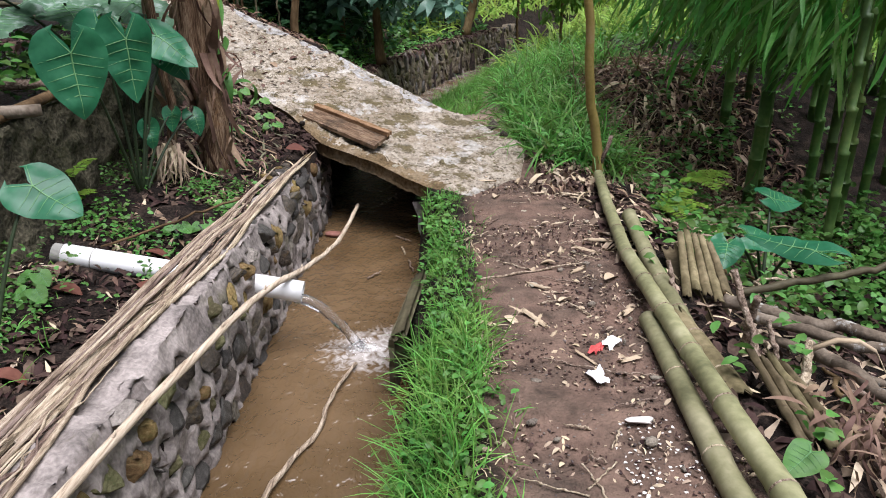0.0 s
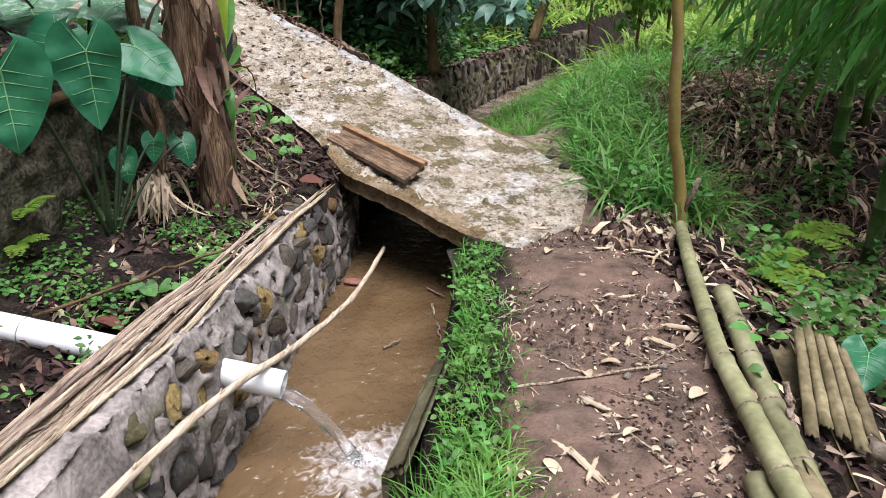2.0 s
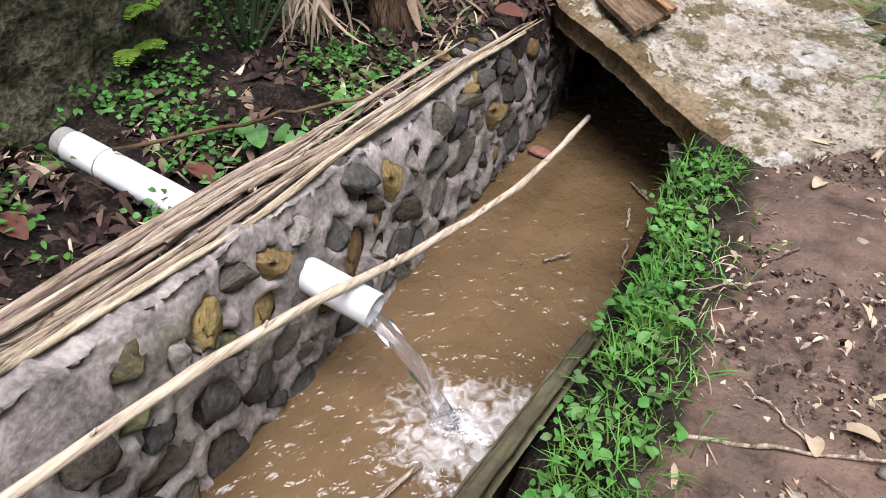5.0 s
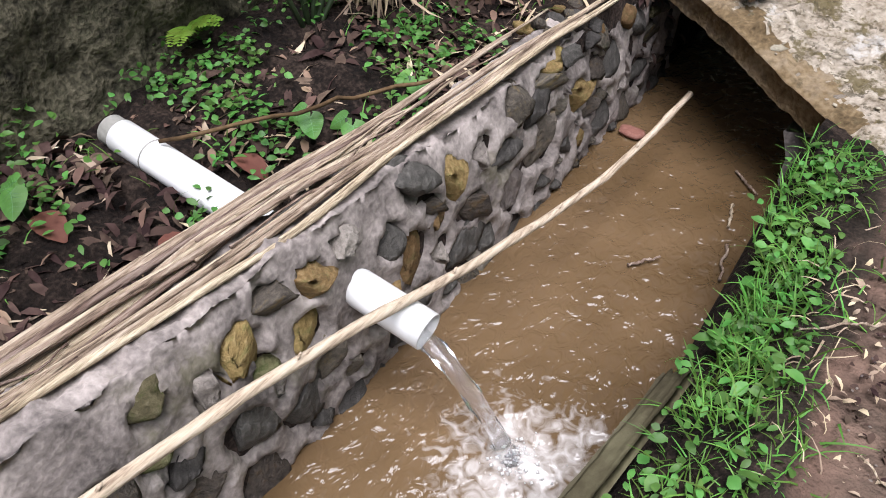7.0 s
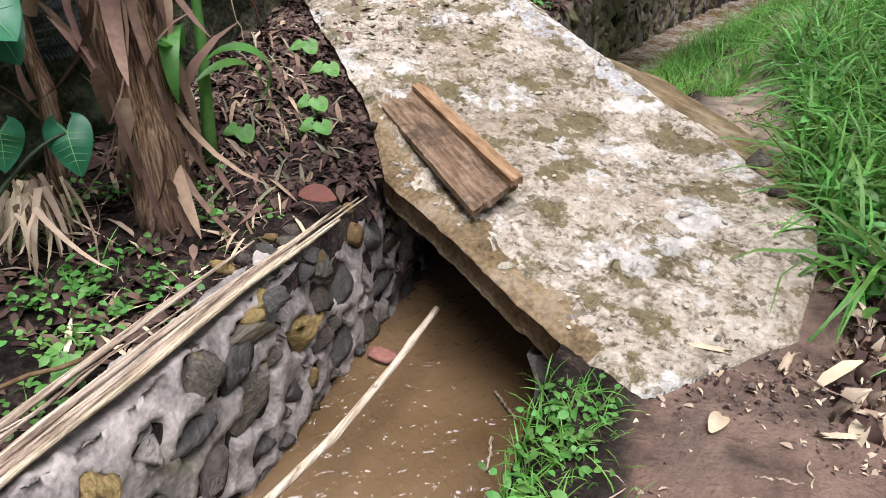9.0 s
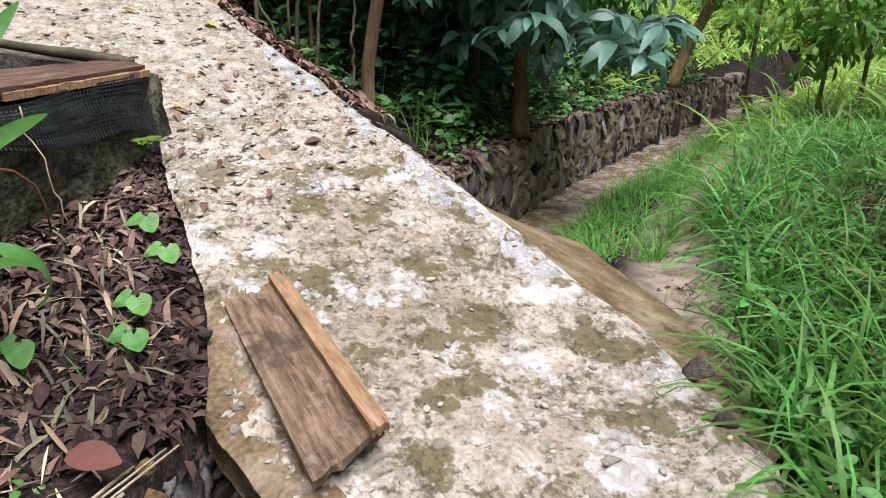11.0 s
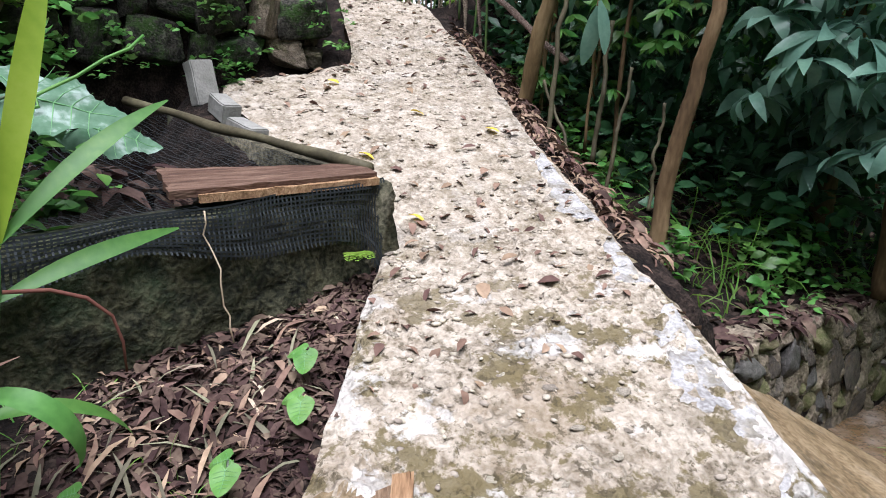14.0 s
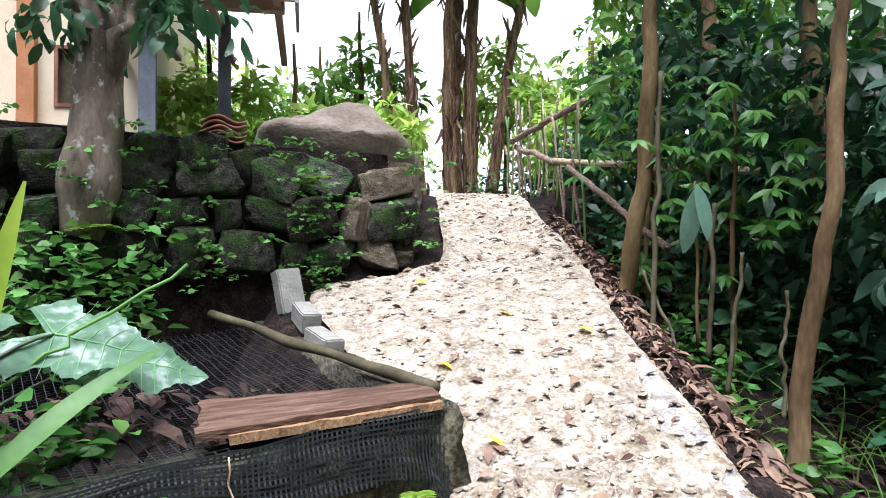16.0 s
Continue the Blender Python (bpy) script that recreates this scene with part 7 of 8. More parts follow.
weeds("bank_weeds", "small green weeds on the left bank soil", patchy(clumped(900, -2.1, -1.2, 1.2, 5.0, bank_left), 2.4, 0.16), 0.032, M_WEED, 0.08)
weeds("bank_weeds", "dark creeping weeds at the foot of the pond wall", clumped(150, -2.15, -1.85, 1.2, 4.6, bank_left), 0.03, M_GREEN, 0.16)
grass("bank_tufts", "thin grass tufts on the soil bank", patchy(clumped(700, -2.1, -1.2, 1.2, 5.6, bank_left), 2.6, 0.15), 0.06, 0.18, 0.006)
weeds("debris_weeds", "leafy weeds among the bamboo debris", patchy(clumped(1700, 1.05, 3.6, 1.2, 8.5, lambda x, y: (rng.uniform(0, 1, len(x)) < np.where((x > 1.5) & (y > 3.3) & (y < 5.6), 0.5, 0.12))), 1.3, -0.1), 0.06, M_WEED, 0.26)
weeds("debris_weeds", "leafy green weeds covering the old debris", clumped(170, 1.4, 3.0, 3.4, 5.3), 0.06, M_GREEN, 0.2)
weeds("grove_floor_weeds", "green undergrowth under the bamboo grove", patchy(clumped(900, 2.0, 5.5, 3.0, 11), 1.1, 0.1), 0.08, M_GREEN, 0.35)


def slope_keep(x, y, margin=0.4):
    u = x - bend(y)
    return (u < -1.3) & ~on_ramp(x, y, margin) & (y > 7.15 - 0.55 * (x + 1.0)) & (x > -9)


weeds("slope_weeds", "lush green weeds on the forest slope", patchy(clumped(2300, -4.5, 1.5, 7.6, 13, slope_keep), 1.2, 0.05), 0.085, M_GREEN, 0.32, 8)
weeds("slope_weeds", "dark undergrowth on the forest slope", clumped(2400, -9, 2.5, 9.2, 17, slope_keep), 0.13, M_JUNGLE, 0.6, 7)
grass("slope_grass", "long grass blades on the forest slope", patchy(clumped(1800, -3, 1, 7.8, 11.5, slope_keep), 1.5, 0.0), 0.2, 0.6, 0.012, M_BRIGHT, 1.2, 0.5)
# weeds in the terrace wall
n = 260
y = rng.uniform(4.5, 8.4, n)
P = np.stack([-4.5 + 0.05 * rng.normal(0, 1, n), y, rng.uniform(1.3, 2.4, n)], 1)
weeds("wall_weeds", "small creeping plants in the terrace wall joints", patchy(P, 2.0, -0.05), 0.05, M_WEED, 0.05, 8)
weeds("pond_weeds", "dark leafy weeds behind the pond rim", np.stack([rng.uniform(-2.7, -2.25, 170), rng.uniform(3.0, 5.6, 170), rng.uniform(0.75, 1.0, 170)], 1), 0.07, M_GREEN, 0.22, 7)
weeds("terrace_weeds", "leafy plants along the terrace foot", np.stack([rng.uniform(-4.6, -4.1, 150), rng.uniform(3.6, 6.2, 150), rng.uniform(0.9, 1.5, 150)], 1), 0.1, M_WEED, 0.3, 7)


# ---- litter ----
def litter(name, label, P, size, mat, wide=0.45, lift=0.015, curl=0.8):
    n = len(P)
    D = np.concatenate([rng.normal(0, 1, (n, 2)), rng.normal(0, 0.16, (n, 1))], 1)
    S = rng.uniform(0.5, 1.3, n) * size
    return tagged(new(name, mass(name, P + np.array([0, 0, lift]), D, S, S * wide * rng.uniform(0.6, 1.2, n), mat, curl, 3, lance, 0.35, 0.6)), label, "leaf litter", kind="stuff")


litter("leaf_litter", "brown dry leaves covering the soil bank", clumped(2800, -2.15, -1.2, 1.0, 6.8, bank_left), 0.1, M_DRY, 0.38)
litter("leaf_litter", "dense brown leaf litter beside the ramp", clumped(3400, -2.15, -1.05, 4.9, 6.9, bank_left), 0.075, M_DRY, 0.36)
litter("leaf_litter", "brown leaves lapping over the ramp edge", clumped(9000, -2.3, -0.95, 5.2, 6.95, lambda x, y: (x < -0.9) & on_ramp(x, y, 0.22) & ~on_ramp(x, y, 0.015)), 0.075, M_DRY, 0.36, 0.02)
litter("leaf_litter", "tan leaf scraps on the soil bank", clumped(500, -2.1, -1.2, 1.0, 5.0, bank_left), 0.06, M_TANLEAF, 0.4, 0.02)
litter("dry_blades", "olive-grey dry bamboo blades in the leaf litter", clumped(280, -2.1, -1.1, 4.9, 6.6, bank_left), 0.22, M_OLIVE, 0.07, 0.03)
litter("leaf_litter", "tan and pinkish dry leaves beside the ramp", clumped(700, -2.15, -1.05, 4.9, 6.9, bank_left), 0.075, M_TANLEAF, 0.34, 0.02)
litter("sheath_litter", "pale and tan dry strips in the leaf litter", clumped(130, -2.1, -1.1, 4.9, 6.6, bank_left), 0.2, M_TANLEAF, 0.1, 0.03)
litter("sheath_litter", "pale dry strips heaped by the wall end", clumped(60, -1.5, -1.1, 4.1, 5.1), 0.2, M_PALE, 0.08, 0.03)
litter("sheath_litter", "pale dry strips on the soil bank", clumped(420, -2.1, -1.2, 1.0, 6.8, bank_left), 0.17, M_PALE, 0.12)
litter("leaf_litter", "dry leaves among the bamboo debris", clumped(3600, 0.95, 3.4, 1.0, 9.0, lambda x, y: ~on_ramp(x, y)), 0.13, M_DRY, 0.35, 0.03)
litter("sheath_litter", "pale bamboo sheaths among the debris", clumped(700, 0.95, 2.4, 1.0, 7.5, lambda x, y: ~on_ramp(x, y)), 0.22, M_PALE, 0.16, 0.04)
litter("leaf_litter", "dry leaves on the forest slope", clumped(5200, -5, 0.6, 7.5, 12.5, lambda x, y: slope_keep(x, y, 0.1)), 0.13, M_DRY, 0.36, 0.02)
def ramp_side(x, y):
    return slope_keep(x, y, 0.015) & on_ramp(x, y, 0.5)


litter("leaf_litter", "tan dry leaves strewn along the ramp edge", clumped(15000, -4.6, 0, 7.2, 10.5, ramp_side), 0.1, M_TANLEAF, 0.3, 0.025)
wy = rng.uniform(7.8, 17, 900)
wx = rng.uniform(-1.25, -0.97, 900) + bend(wy)
litter("leaf_litter", "brown leaves lying on the old channel wall", np.stack([wx, wy, 0.3 - 0.012 * (wy - 8)], 1), 0.12, M_DRY, 0.4, 0.02)
weeds("wall_top_weeds", "small weeds growing along the old channel wall", np.stack([wx[:90] - 0.12, wy[:90], 0.28 - 0.012 * (wy[:90] - 8)], 1), 0.07, M_WEED, 0.14)
litter("leaf_litter", "fallen dry leaves in the pond net", np.stack([rng.uniform(-3.6, -2.5, 130), rng.uniform(5.3, 6.5, 130), rng.uniform(0.9, 0.97, 130)], 1), 0.16, M_DRY, 0.5)
FP = clumped(9000, -0.4, 3.5, 6.3, 13, lambda x, y: (x - bend(y) > 0.0) & (x - bend(y) < 0.95) & ~on_ramp(x, y))
litter("path_chips", "dry bits and leaves on the sandy path beyond the bridge", FP[0::4], 0.07, M_TANLEAF, 0.3, 0.01)
litter("path_chips", "dark crumbs on the sandy path beyond the bridge", FP[1::4], 0.03, M_DRY, 0.6, 0.006)
grass("path_grass", "thin grass creeping over the sandy path", patchy(FP[2::2], 1.6, 0.0), 0.05, 0.16, 0.006)
litter("path_chips", "small tan chips and dry bits on the path", clumped(1300, 0.15, 1.0, 0.8, 5.0), 0.035, M_PALE, 0.4, 0.008)
litter("path_chips", "dark crumbs and bits of leaf on the path", clumped(2600, 0.2, 1.05, 0.8, 5.0), 0.024, M_DRY, 0.6, 0.006)
litter("sheath_litter", "pile of curled pale dry leaves by the slab end", clumped(190, 0.72, 1.3, 4.8, 5.8, lambda x, y: ~on_ramp(x, y)), 0.17, M_PALE, 0.24, 0.06, 1.8)
litter("leaf_litter", "curled tan leaves and husks by the slab end", clumped(220, 0.7, 1.2, 4.7, 5.8, lambda x, y: ~on_ramp(x, y)), 0.11, M_TANLEAF, 0.26, 0.05, 2.2)
litter("leaf_litter", "brown dry leaves by the slab end", clumped(260, 0.68, 1.3, 4.7, 5.9, lambda x, y: ~on_ramp(x, y)), 0.12, M_DRY, 0.3, 0.05, 1.8)


def ramp_points(n, s0, s1, lift=0.02, edge=0.03):
    s, f = rng.uniform(s0, s1, n), rng.uniform(edge, 1 - edge, n)
    out = []
    for a, b in zip(s, f):
        L_, R_ = ramp_at(a)
        p = L_.lerp(R_, float(b))
        out.append((p.x, p.y, p.z + 0.02 * fbm(p.x * 2.5, p.y * 2.5) + 0.017 * fbm(p.x * 11, p.y * 11, 1) + lift))
    return np.array(out)


litter("ramp_leaves", "scattered dry brown leaves on the ramp", ramp_points(210, 4.5, 11.5), 0.085, M_TANLEAF, 0.5, 0.0, 0.5)
litter("ramp_leaves", "brown leaf drift along the ramp edge", ramp_points(70, 4.2, 6.3, 0.015, 0.0), 0.07, M_TANLEAF, 0.5, 0.0)
for (a, f) in ((6.7, 0.25), (7.3, 0.6), (6.9, 0.82), (8.1, 0.35), (6.1, 0.2)):
    L_, R_ = ramp_at(a)
    p = L_.lerp(R_, f)
    o = new("yellow_leaf", mass("yellow_leaf", [(p.x, p.y, p.z + 0.025)], [(1, 0.4, 0.1)], [0.1], [0.05], M_YELLOW, 0.6, 4, oval, 0.3, 0.8))
    tagged(o, "fallen yellow leaf lying on the ramp", "leaf", "yellow leaves")
for (x, y, m_) in ((-1.45, 3.1, M_RUST), (-1.55, 3.45, M_RUST), (-1.75, 2.9, M_RUST), (-1.3, 2.4, M_RUST), (-1.62, 2.2, M_RUST), (-1.5, 1.9, M_RUST), (-1.1, 5.0, M_RUST)):
    z = max(gz(x, y), 0.24 if x > -1.15 else -1)
    o = new("rust_leaf", mass("rust_leaf", [(x - 0.05, y, z + 0.035)], [(0.9, rr.uniform(-0.6, 0.6), 0.1)], [0.14], [0.09], m_, 0.6, 5, oval, 0.3, 0.8))
    tagged(o, "fallen rust-red leaf on the soil bank", "leaf", "rust-red leaves")


# ---- bamboo and debris by the path ----
def bamboo_pole(label, pts, r0, r1, seed, group="cut bamboo"):
    t = thing("bamboo_pole", label, "bamboo pole", pts[0], group)
    g = Geo()
    fine = []
    for i in range(len(pts) - 1):
        for j in range(20):
            fine.append(Vector(pts[i]).lerp(Vector(pts[i + 1]), j / 20))
    fine.append(Vector(pts[-1]))
    rad = []
    for i in range(len(fine)):
        k = r0 + (r1 - r0) * i / len(fine)
        rad.append(k * (1.1 if i % 9 == 4 else 0.985 if i % 9 == 3 else 1))
    g.tube(fine, rad, 14)
    sub("cane", g, M_BAMBOO, t)
    for i in range(4, len(fine) - 1, 9):
        n = Geo()
        d = (fine[i + 1] - fine[i]).normalized()
        n.tube([fine[i] - d * 0.004, fine[i] + d * 0.004], rad[i] * 1.03, 14, False)
        sub("node_ring", n, M_STRAW, t, "pale node ring")


bamboo_pole("long green bamboo pole lying along the path edge", [(0.97, 0.9, 0.14), (0.955, 1.9, 0.135), (0.96, 2.69, 0.12), (0.975, 3.44, 0.1), (1.06, 4.3, 0.1), (1.125, 4.86, 0.12)], 0.042, 0.035, 1)
bamboo_pole("shorter bamboo pole lying under the long one", [(0.89, 0.8, 0.06), (0.87, 1.7, 0.055), (0.915, 2.75, 0.05)], 0.046, 0.04, 2)
bamboo_pole("cut bamboo length lying in the debris", [(1.08, 2.72, 0.02), (1.1, 3.4, 0.06), (1.125, 3.97, 0.12)], 0.045, 0.04, 3)


def bamboo_mat(corners, waves, seed):
    """A flattened bamboo wall panel: ribs side by side, ragged and split at the ends."""
    a, b, c, d = [Vector(p) for p in corners]
    t = thing("bamboo_mat", "weathered ribbed piece of flattened bamboo in the debris", "bamboo panel", tuple((a + b + c + d) / 4), "flattened bamboo pieces")
    up = (b - a).cross(d - a).normalized()
    up = up if up.z > 0 else -up
    rn_ = random.Random(seed)
    for k in range(waves):
        g = Geo()
        n, seg = 14, 7
        lo, hi = -rn_.uniform(0, 0.16), 1 + rn_.uniform(-0.1, 0.14)
        for lay in (0, 1):
            for i in range(n + 1):
                f = lo + (hi - lo) * i / n
                for j in range(seg + 1):
                    h = (k + 0.03 + 0.94 * j / seg) / waves
                    p = a.lerp(b, h).lerp(d.lerp(c, h), f)
                    ridge = 0.011 * math.sin(math.pi * j / seg) + (0.006 if i in (4, 10) else 0) + 0.008 * fbm(f * 4, h * 6, seed)
                    end = 0.04 * fbm(j * 0.8, k * 3.0, seed + i) if i in (0, n) else 0
                    g.v.append(p + up * (ridge - 0.006 * lay) + (d - a).normalized() * end)
        w, q = seg + 1, (n + 1) * (seg + 1)
        for i in range(n):
            for j in range(seg):
                f4 = (i * w + j, i * w + j + 1, (i + 1) * w + j + 1, (i + 1) * w + j)
                g.f += [f4, tuple(q + x for x in f4[::-1])]
            for j in (0, seg):
                g.f.append((i * w + j, (i + 1) * w + j, q + (i + 1) * w + j, q + i * w + j))
        for j in range(seg):
            for i in (0, n):
                g.f.append((i * w + j, i * w + j + 1, q + i * w + j + 1, q + i * w + j))
        sub("rib", g, M_SPLIT, t)


bamboo_mat(((1.26, 3.5, 0.18), (1.42, 3.38, 0.16), (1.38, 2.95, 0.05), (1.17, 3.08, 0.04)), 5, 1)
bamboo_mat(((1.18, 2.34, 0.12), (1.32, 2.24, 0.1), (1.38, 1.95, 0.02), (1.21, 1.92, 0.0)), 4, 2)


def half_pipe(at, way, L, r, roll, label, mat=M_SPLIT):
    d = Vector(way).normalized()
    m = frame_from(at, Vector(at) + d) @ pose(0, 0, 0, 0, roll, 0)
    t = thing("split_bamboo" if mat is M_SPLIT else "bamboo_sheath", label, "split bamboo" if mat is M_SPLIT else "bamboo sheath", at, "split bamboo pieces" if mat is M_SPLIT else "sheaths on the path")
    g = Geo()
    nl, na = 14, 9
    for lay in (0, 1):
        for i in range(nl + 1):
            for j in range(na + 1):
                a = math.pi * (0.06 + 0.88 * j / na)
                q = r - 0.006 * lay + (0.003 if i % 6 == 3 else 0)
                e = 0.05 * fbm(j * 0.9, at[0] * 5, i) if i in (0, nl) else 0
                g.v.append(m @ Vector((q * math.cos(a), L * i / nl + e, q * math.sin(a))))
    k = (nl + 1) * (na + 1)
    w = na + 1
    for i in range(nl):
        for j in range(na):
            f = (i * w + j, i * w + j + 1, (i + 1) * w + j + 1, (i + 1) * w + j)
            g.f += [f, tuple(k + x for x in f[::-1])]
    for i in range(nl):
        for j in (0, na):
            g.f.append((i * w + j, (i + 1) * w + j, k + (i + 1) * w + j, k + i * w + j))
    for j in range(na):
        for i in (0, nl):
            g.f.append((i * w + j, i * w + j + 1, k + i * w + j + 1, k + i * w + j))
    sub("shell", g, mat, t)
    if mat is M_SPLIT:
        for y in (0.27, 0.72):
            e = Geo()
            e.tube([m @ Vector((r * math.cos(a), L * y, r * math.sin(a))) for a in (math.pi * (0.06 + 0.88 * j / 10) for j in range(11))], 0.0045, 6)
            sub("node_ridge", e, M_STRAW, t, "pale raised node")
    return t


for at, way, L, r, roll in (((1.2, 2.75, -0.02), (0.05, 0.8, 0.1), 0.85, 0.045, 160), ((1.12, 2.2, 0.0), (-0.06, 0.6, 0.03), 0.6, 0.05, 30), ((1.05, 3.3, 0.0), (0.08, 0.8, 0.03), 0.6, 0.045, 170)):
    half_pipe(at, way, L, r, roll, "weathered split bamboo half in the debris")
stalk("dark_branch", (1.38, 2.92, 0.1), (2.3, 3.02, 0.23), 0.02, 0.016, "dark thin branch lying across the debris", M_DARKWOOD, "", 5, 0.05, 5, "branch")
for i, (a, b, r) in enumerate((((1.27, 2.33, -0.02), (1.19, 2.6, 0.36), 0.017), ((1.3, 2.64, -0.02), (1.28, 2.54, 0.26), 0.019), ((1.36, 2.42, 0.0), (1.33, 2.52, 0.17), 0.012), ((1.36, 2.22, 0.0), (1.42, 2.36, 0.16), 0.02), ((1.13, 3.0, 0.0), (1.1, 3.12, 0.18), 0.014))):
    stalk("leaning_stake", a, b, r, r * 0.8, "broken pale stake leaning in the debris", M_STRAW, "broken stakes", 6 + i, 0.02, 4, "stake")
for i, (a, b, r) in enumerate((((1.34, 2.98, 0.03), (1.86, 2.55, 0.06), 0.034), ((1.4, 2.8, 0.04), (1.95, 2.35, 0.06), 0.028), ((1.5, 2.52, 0.06), (1.63, 2.1, 0.06), 0.03), ((1.42, 2.62, 0.02), (1.75, 2.2, 0.03), 0.022))):
    stalk("rotting_log", a, b, r, r * 0.8, "grey rotting branch in the debris heap", M_GRAYBARK, "rotting branches", 40 + i, 0.06, 3, "log")
curl = [Vector(q) for q in ((1.42, 2.38, 0.03), (1.44, 2.36, 0.13), (1.5, 2.32, 0.19), (1.58, 2.31, 0.19), (1.66, 2.32, 0.14), (1.73, 2.33, 0.03))]
g = Geo()
for q in curl:
    for w_, h_ in ((-0.022, 0), (0, 0.008), (0.022, 0), (0, 0.003)):
        g.v.append(q + Vector((0.3 * w_, w_, h_)))
g.f = [(i * 4 + j, i * 4 + (j + 1) % 4, i * 4 + 4 + (j + 1) % 4, i * 4 + 4 + j) for i in range(5) for j in range(4)] + [(0, 1, 2, 3), (23, 22, 21, 20)]
solid("curled_sheath", g, M_PALE, "pale dry sheath arching over the debris", "bamboo sheath")
Ps = [(1.45 + rr.gauss(0, 0.09), 1.98 + rr.gauss(0, 0.1), abs(rr.gauss(0.02, 0.06))) for _ in range(170)]
Ds = [(rr.gauss(0, 0.5), rr.gauss(-0.3, 0.5), rr.uniform(-0.5, 0.6)) for _ in Ps]
tagged(new("dead_leaf_heap", mass("dead_leaf_heap", Ps, Ds, rng.uniform(0.08, 0.2, len(Ps)), rng.uniform(0.008, 0.024, len(Ps)), M_TANLEAF, 1.2, 5, lance)), "heap of shrivelled brown dead leaves in the debris", "dead leaves", kind="stuff")
for i in range(16):
    x, y = rr.uniform(1.3, 2.3), rr.uniform(1.6, 3.6)
    stalk("debris_stick", (x, y, gz(x, y) + 0.06), (x + rr.uniform(-0.2, 0.5), y + rr.uniform(-0.7, 0.5), gz(x, y) + rr.uniform(0.05, 0.2)), rr.uniform(0.006, 0.022), 0.006, "dry grey-brown stick in the debris heap", M_BARK if i % 2 else M_STRAW, "sticks in the debris", 60 + i, 0.1, 3, "stick")
for i in range(60):
    x, y = rr.uniform(0.25, 0.95), rr.uniform(1.2, 4.9)
    L, a = rr.uniform(0.08, 0.26), rr.uniform(0, 6.28)
    x2, y2 = x + L * math.cos(a), y + L * math.sin(a)
    stalk("path_twig", (x, y, gz(x, y) + 0.015), (x2, y2, gz(x2, y2) + 0.02), rr.uniform(0.002, 0.0045), 0.002, "thin dry twig lying on the dirt path", M_STRAW, "twigs on the path", 90 + i, 0.02, 3, "twig")
stalk("path_stick", (0.17, 3.2, 0.04), (0.75, 3.42, 0.04), 0.006, 0.004, "long dry stick across the path", M_STRAW, "", 130, 0.025, 3, "stick")
for i in range(22):
    x, y = rr.uniform(0.3, 0.98), rr.uniform(2.3, 5.0)
    half_pipe((x, y, gz(x, y) + 0.004), (rr.uniform(-1, 1), rr.uniform(-1, 1), 0.05), rr.uniform(0.05, 0.16), rr.uniform(0.008, 0.016), rr.uniform(-40, 40), "pale curled bamboo sheath on the path", M_PALE)
for i in range(26):
    x, y = rr.uniform(0.3, 1.1), rr.uniform(1.4, 5.0)
    o = new("path_stone", pebs[i % 6])
    o.location, o.scale = (x, y, gz(x, y) + 0.012), [rr.uniform(0.02, 0.07) for _ in range(3)]
    tagged(o, "small grey stone on the dirt path", "stone", "stones on the path")


for i, (x, y, L_) in enumerate(((0.52, 3.95, 0.09), (0.6, 3.42, 0.11), (0.47, 3.3, 0.1), (0.72, 3.62, 0.08), (0.78, 4.3, 0.1), (0.66, 4.05, 0.07), (0.55, 2.95, 0.1), (0.35, 4.55, 0.12), (0.82, 3.2, 0.13), (0.2, 3.05, 0.12), (0.28, 2.8, 0.09), (0.74, 4.75, 0.12))):
    o = new("dry_husk", mass("dry_husk", [(x, y, gz(x, y) + 0.02)], [(rr.uniform(-1, 1), rr.uniform(-1, 1), 0.08)], [L_], [L_ * 0.42], M_PALE, 0.5, 6, oval, 0.5, 0.7))
    tagged(o, "curled pale husk lying on the dirt path", "husk", "husks on the path")


def scrap(name, label, at, size, mat, seed, cat):
    rn = random.Random(seed)
    g = Geo()
    n = 12
    for i in range(n + 1):
        for j in range(n + 1):
            x, y = (i / n - 0.5) * size[0], (j / n - 0.5) * size[1]
            z = 0.02 + 0.03 * fbm(x * 16, y * 16, seed) + 0.012 * fbm(x * 50, y * 50, seed)
            k = 1 + 0.35 * fbm(math.atan2(y, x + 1e-6) * 1.5, seed)
            g.v.append(Vector((x * k, y * k, max(0.004, z))))
    g.f = [(i * (n + 1) + j, i * (n + 1) + j + 1, (i + 1) * (n + 1) + j + 1, (i + 1) * (n + 1) + j) for i in range(n) for j in range(n)]
    o = solid(name, g, mat, label, cat)
    o.location = at
    o.rotation_euler = (0, 0, rn.uniform(0, 3))


scrap("plastic_scrap", "crumpled white plastic bag on the path", (0.71, 2.57, gz(0.71, 2.57)), (0.08, 0.05), M_PLASTIC, 3, "plastic bag")
scrap("plastic_scrap", "crumpled white paper wrapper on the path", (0.6, 2.3, gz(0.6, 2.3)), (0.09, 0.06), M_PLASTIC, 5, "wrapper")
scrap("red_scrap", "torn red wrapper on the path", (0.64, 2.52, gz(0.64, 2.52)), (0.1, 0.035), M_RED, 7, "wrapper")
scrap("plastic_scrap", "small white wrapper on the path", (0.19, 2.74, gz(0.19, 2.74)), (0.07, 0.05), M_PALE, 9, "wrapper")
o = new("white_chip", rock_mesh("white_chip", M_WHITEROCK, 300, 3, 0.3, 0.6, (0.18, 0.36), 9))
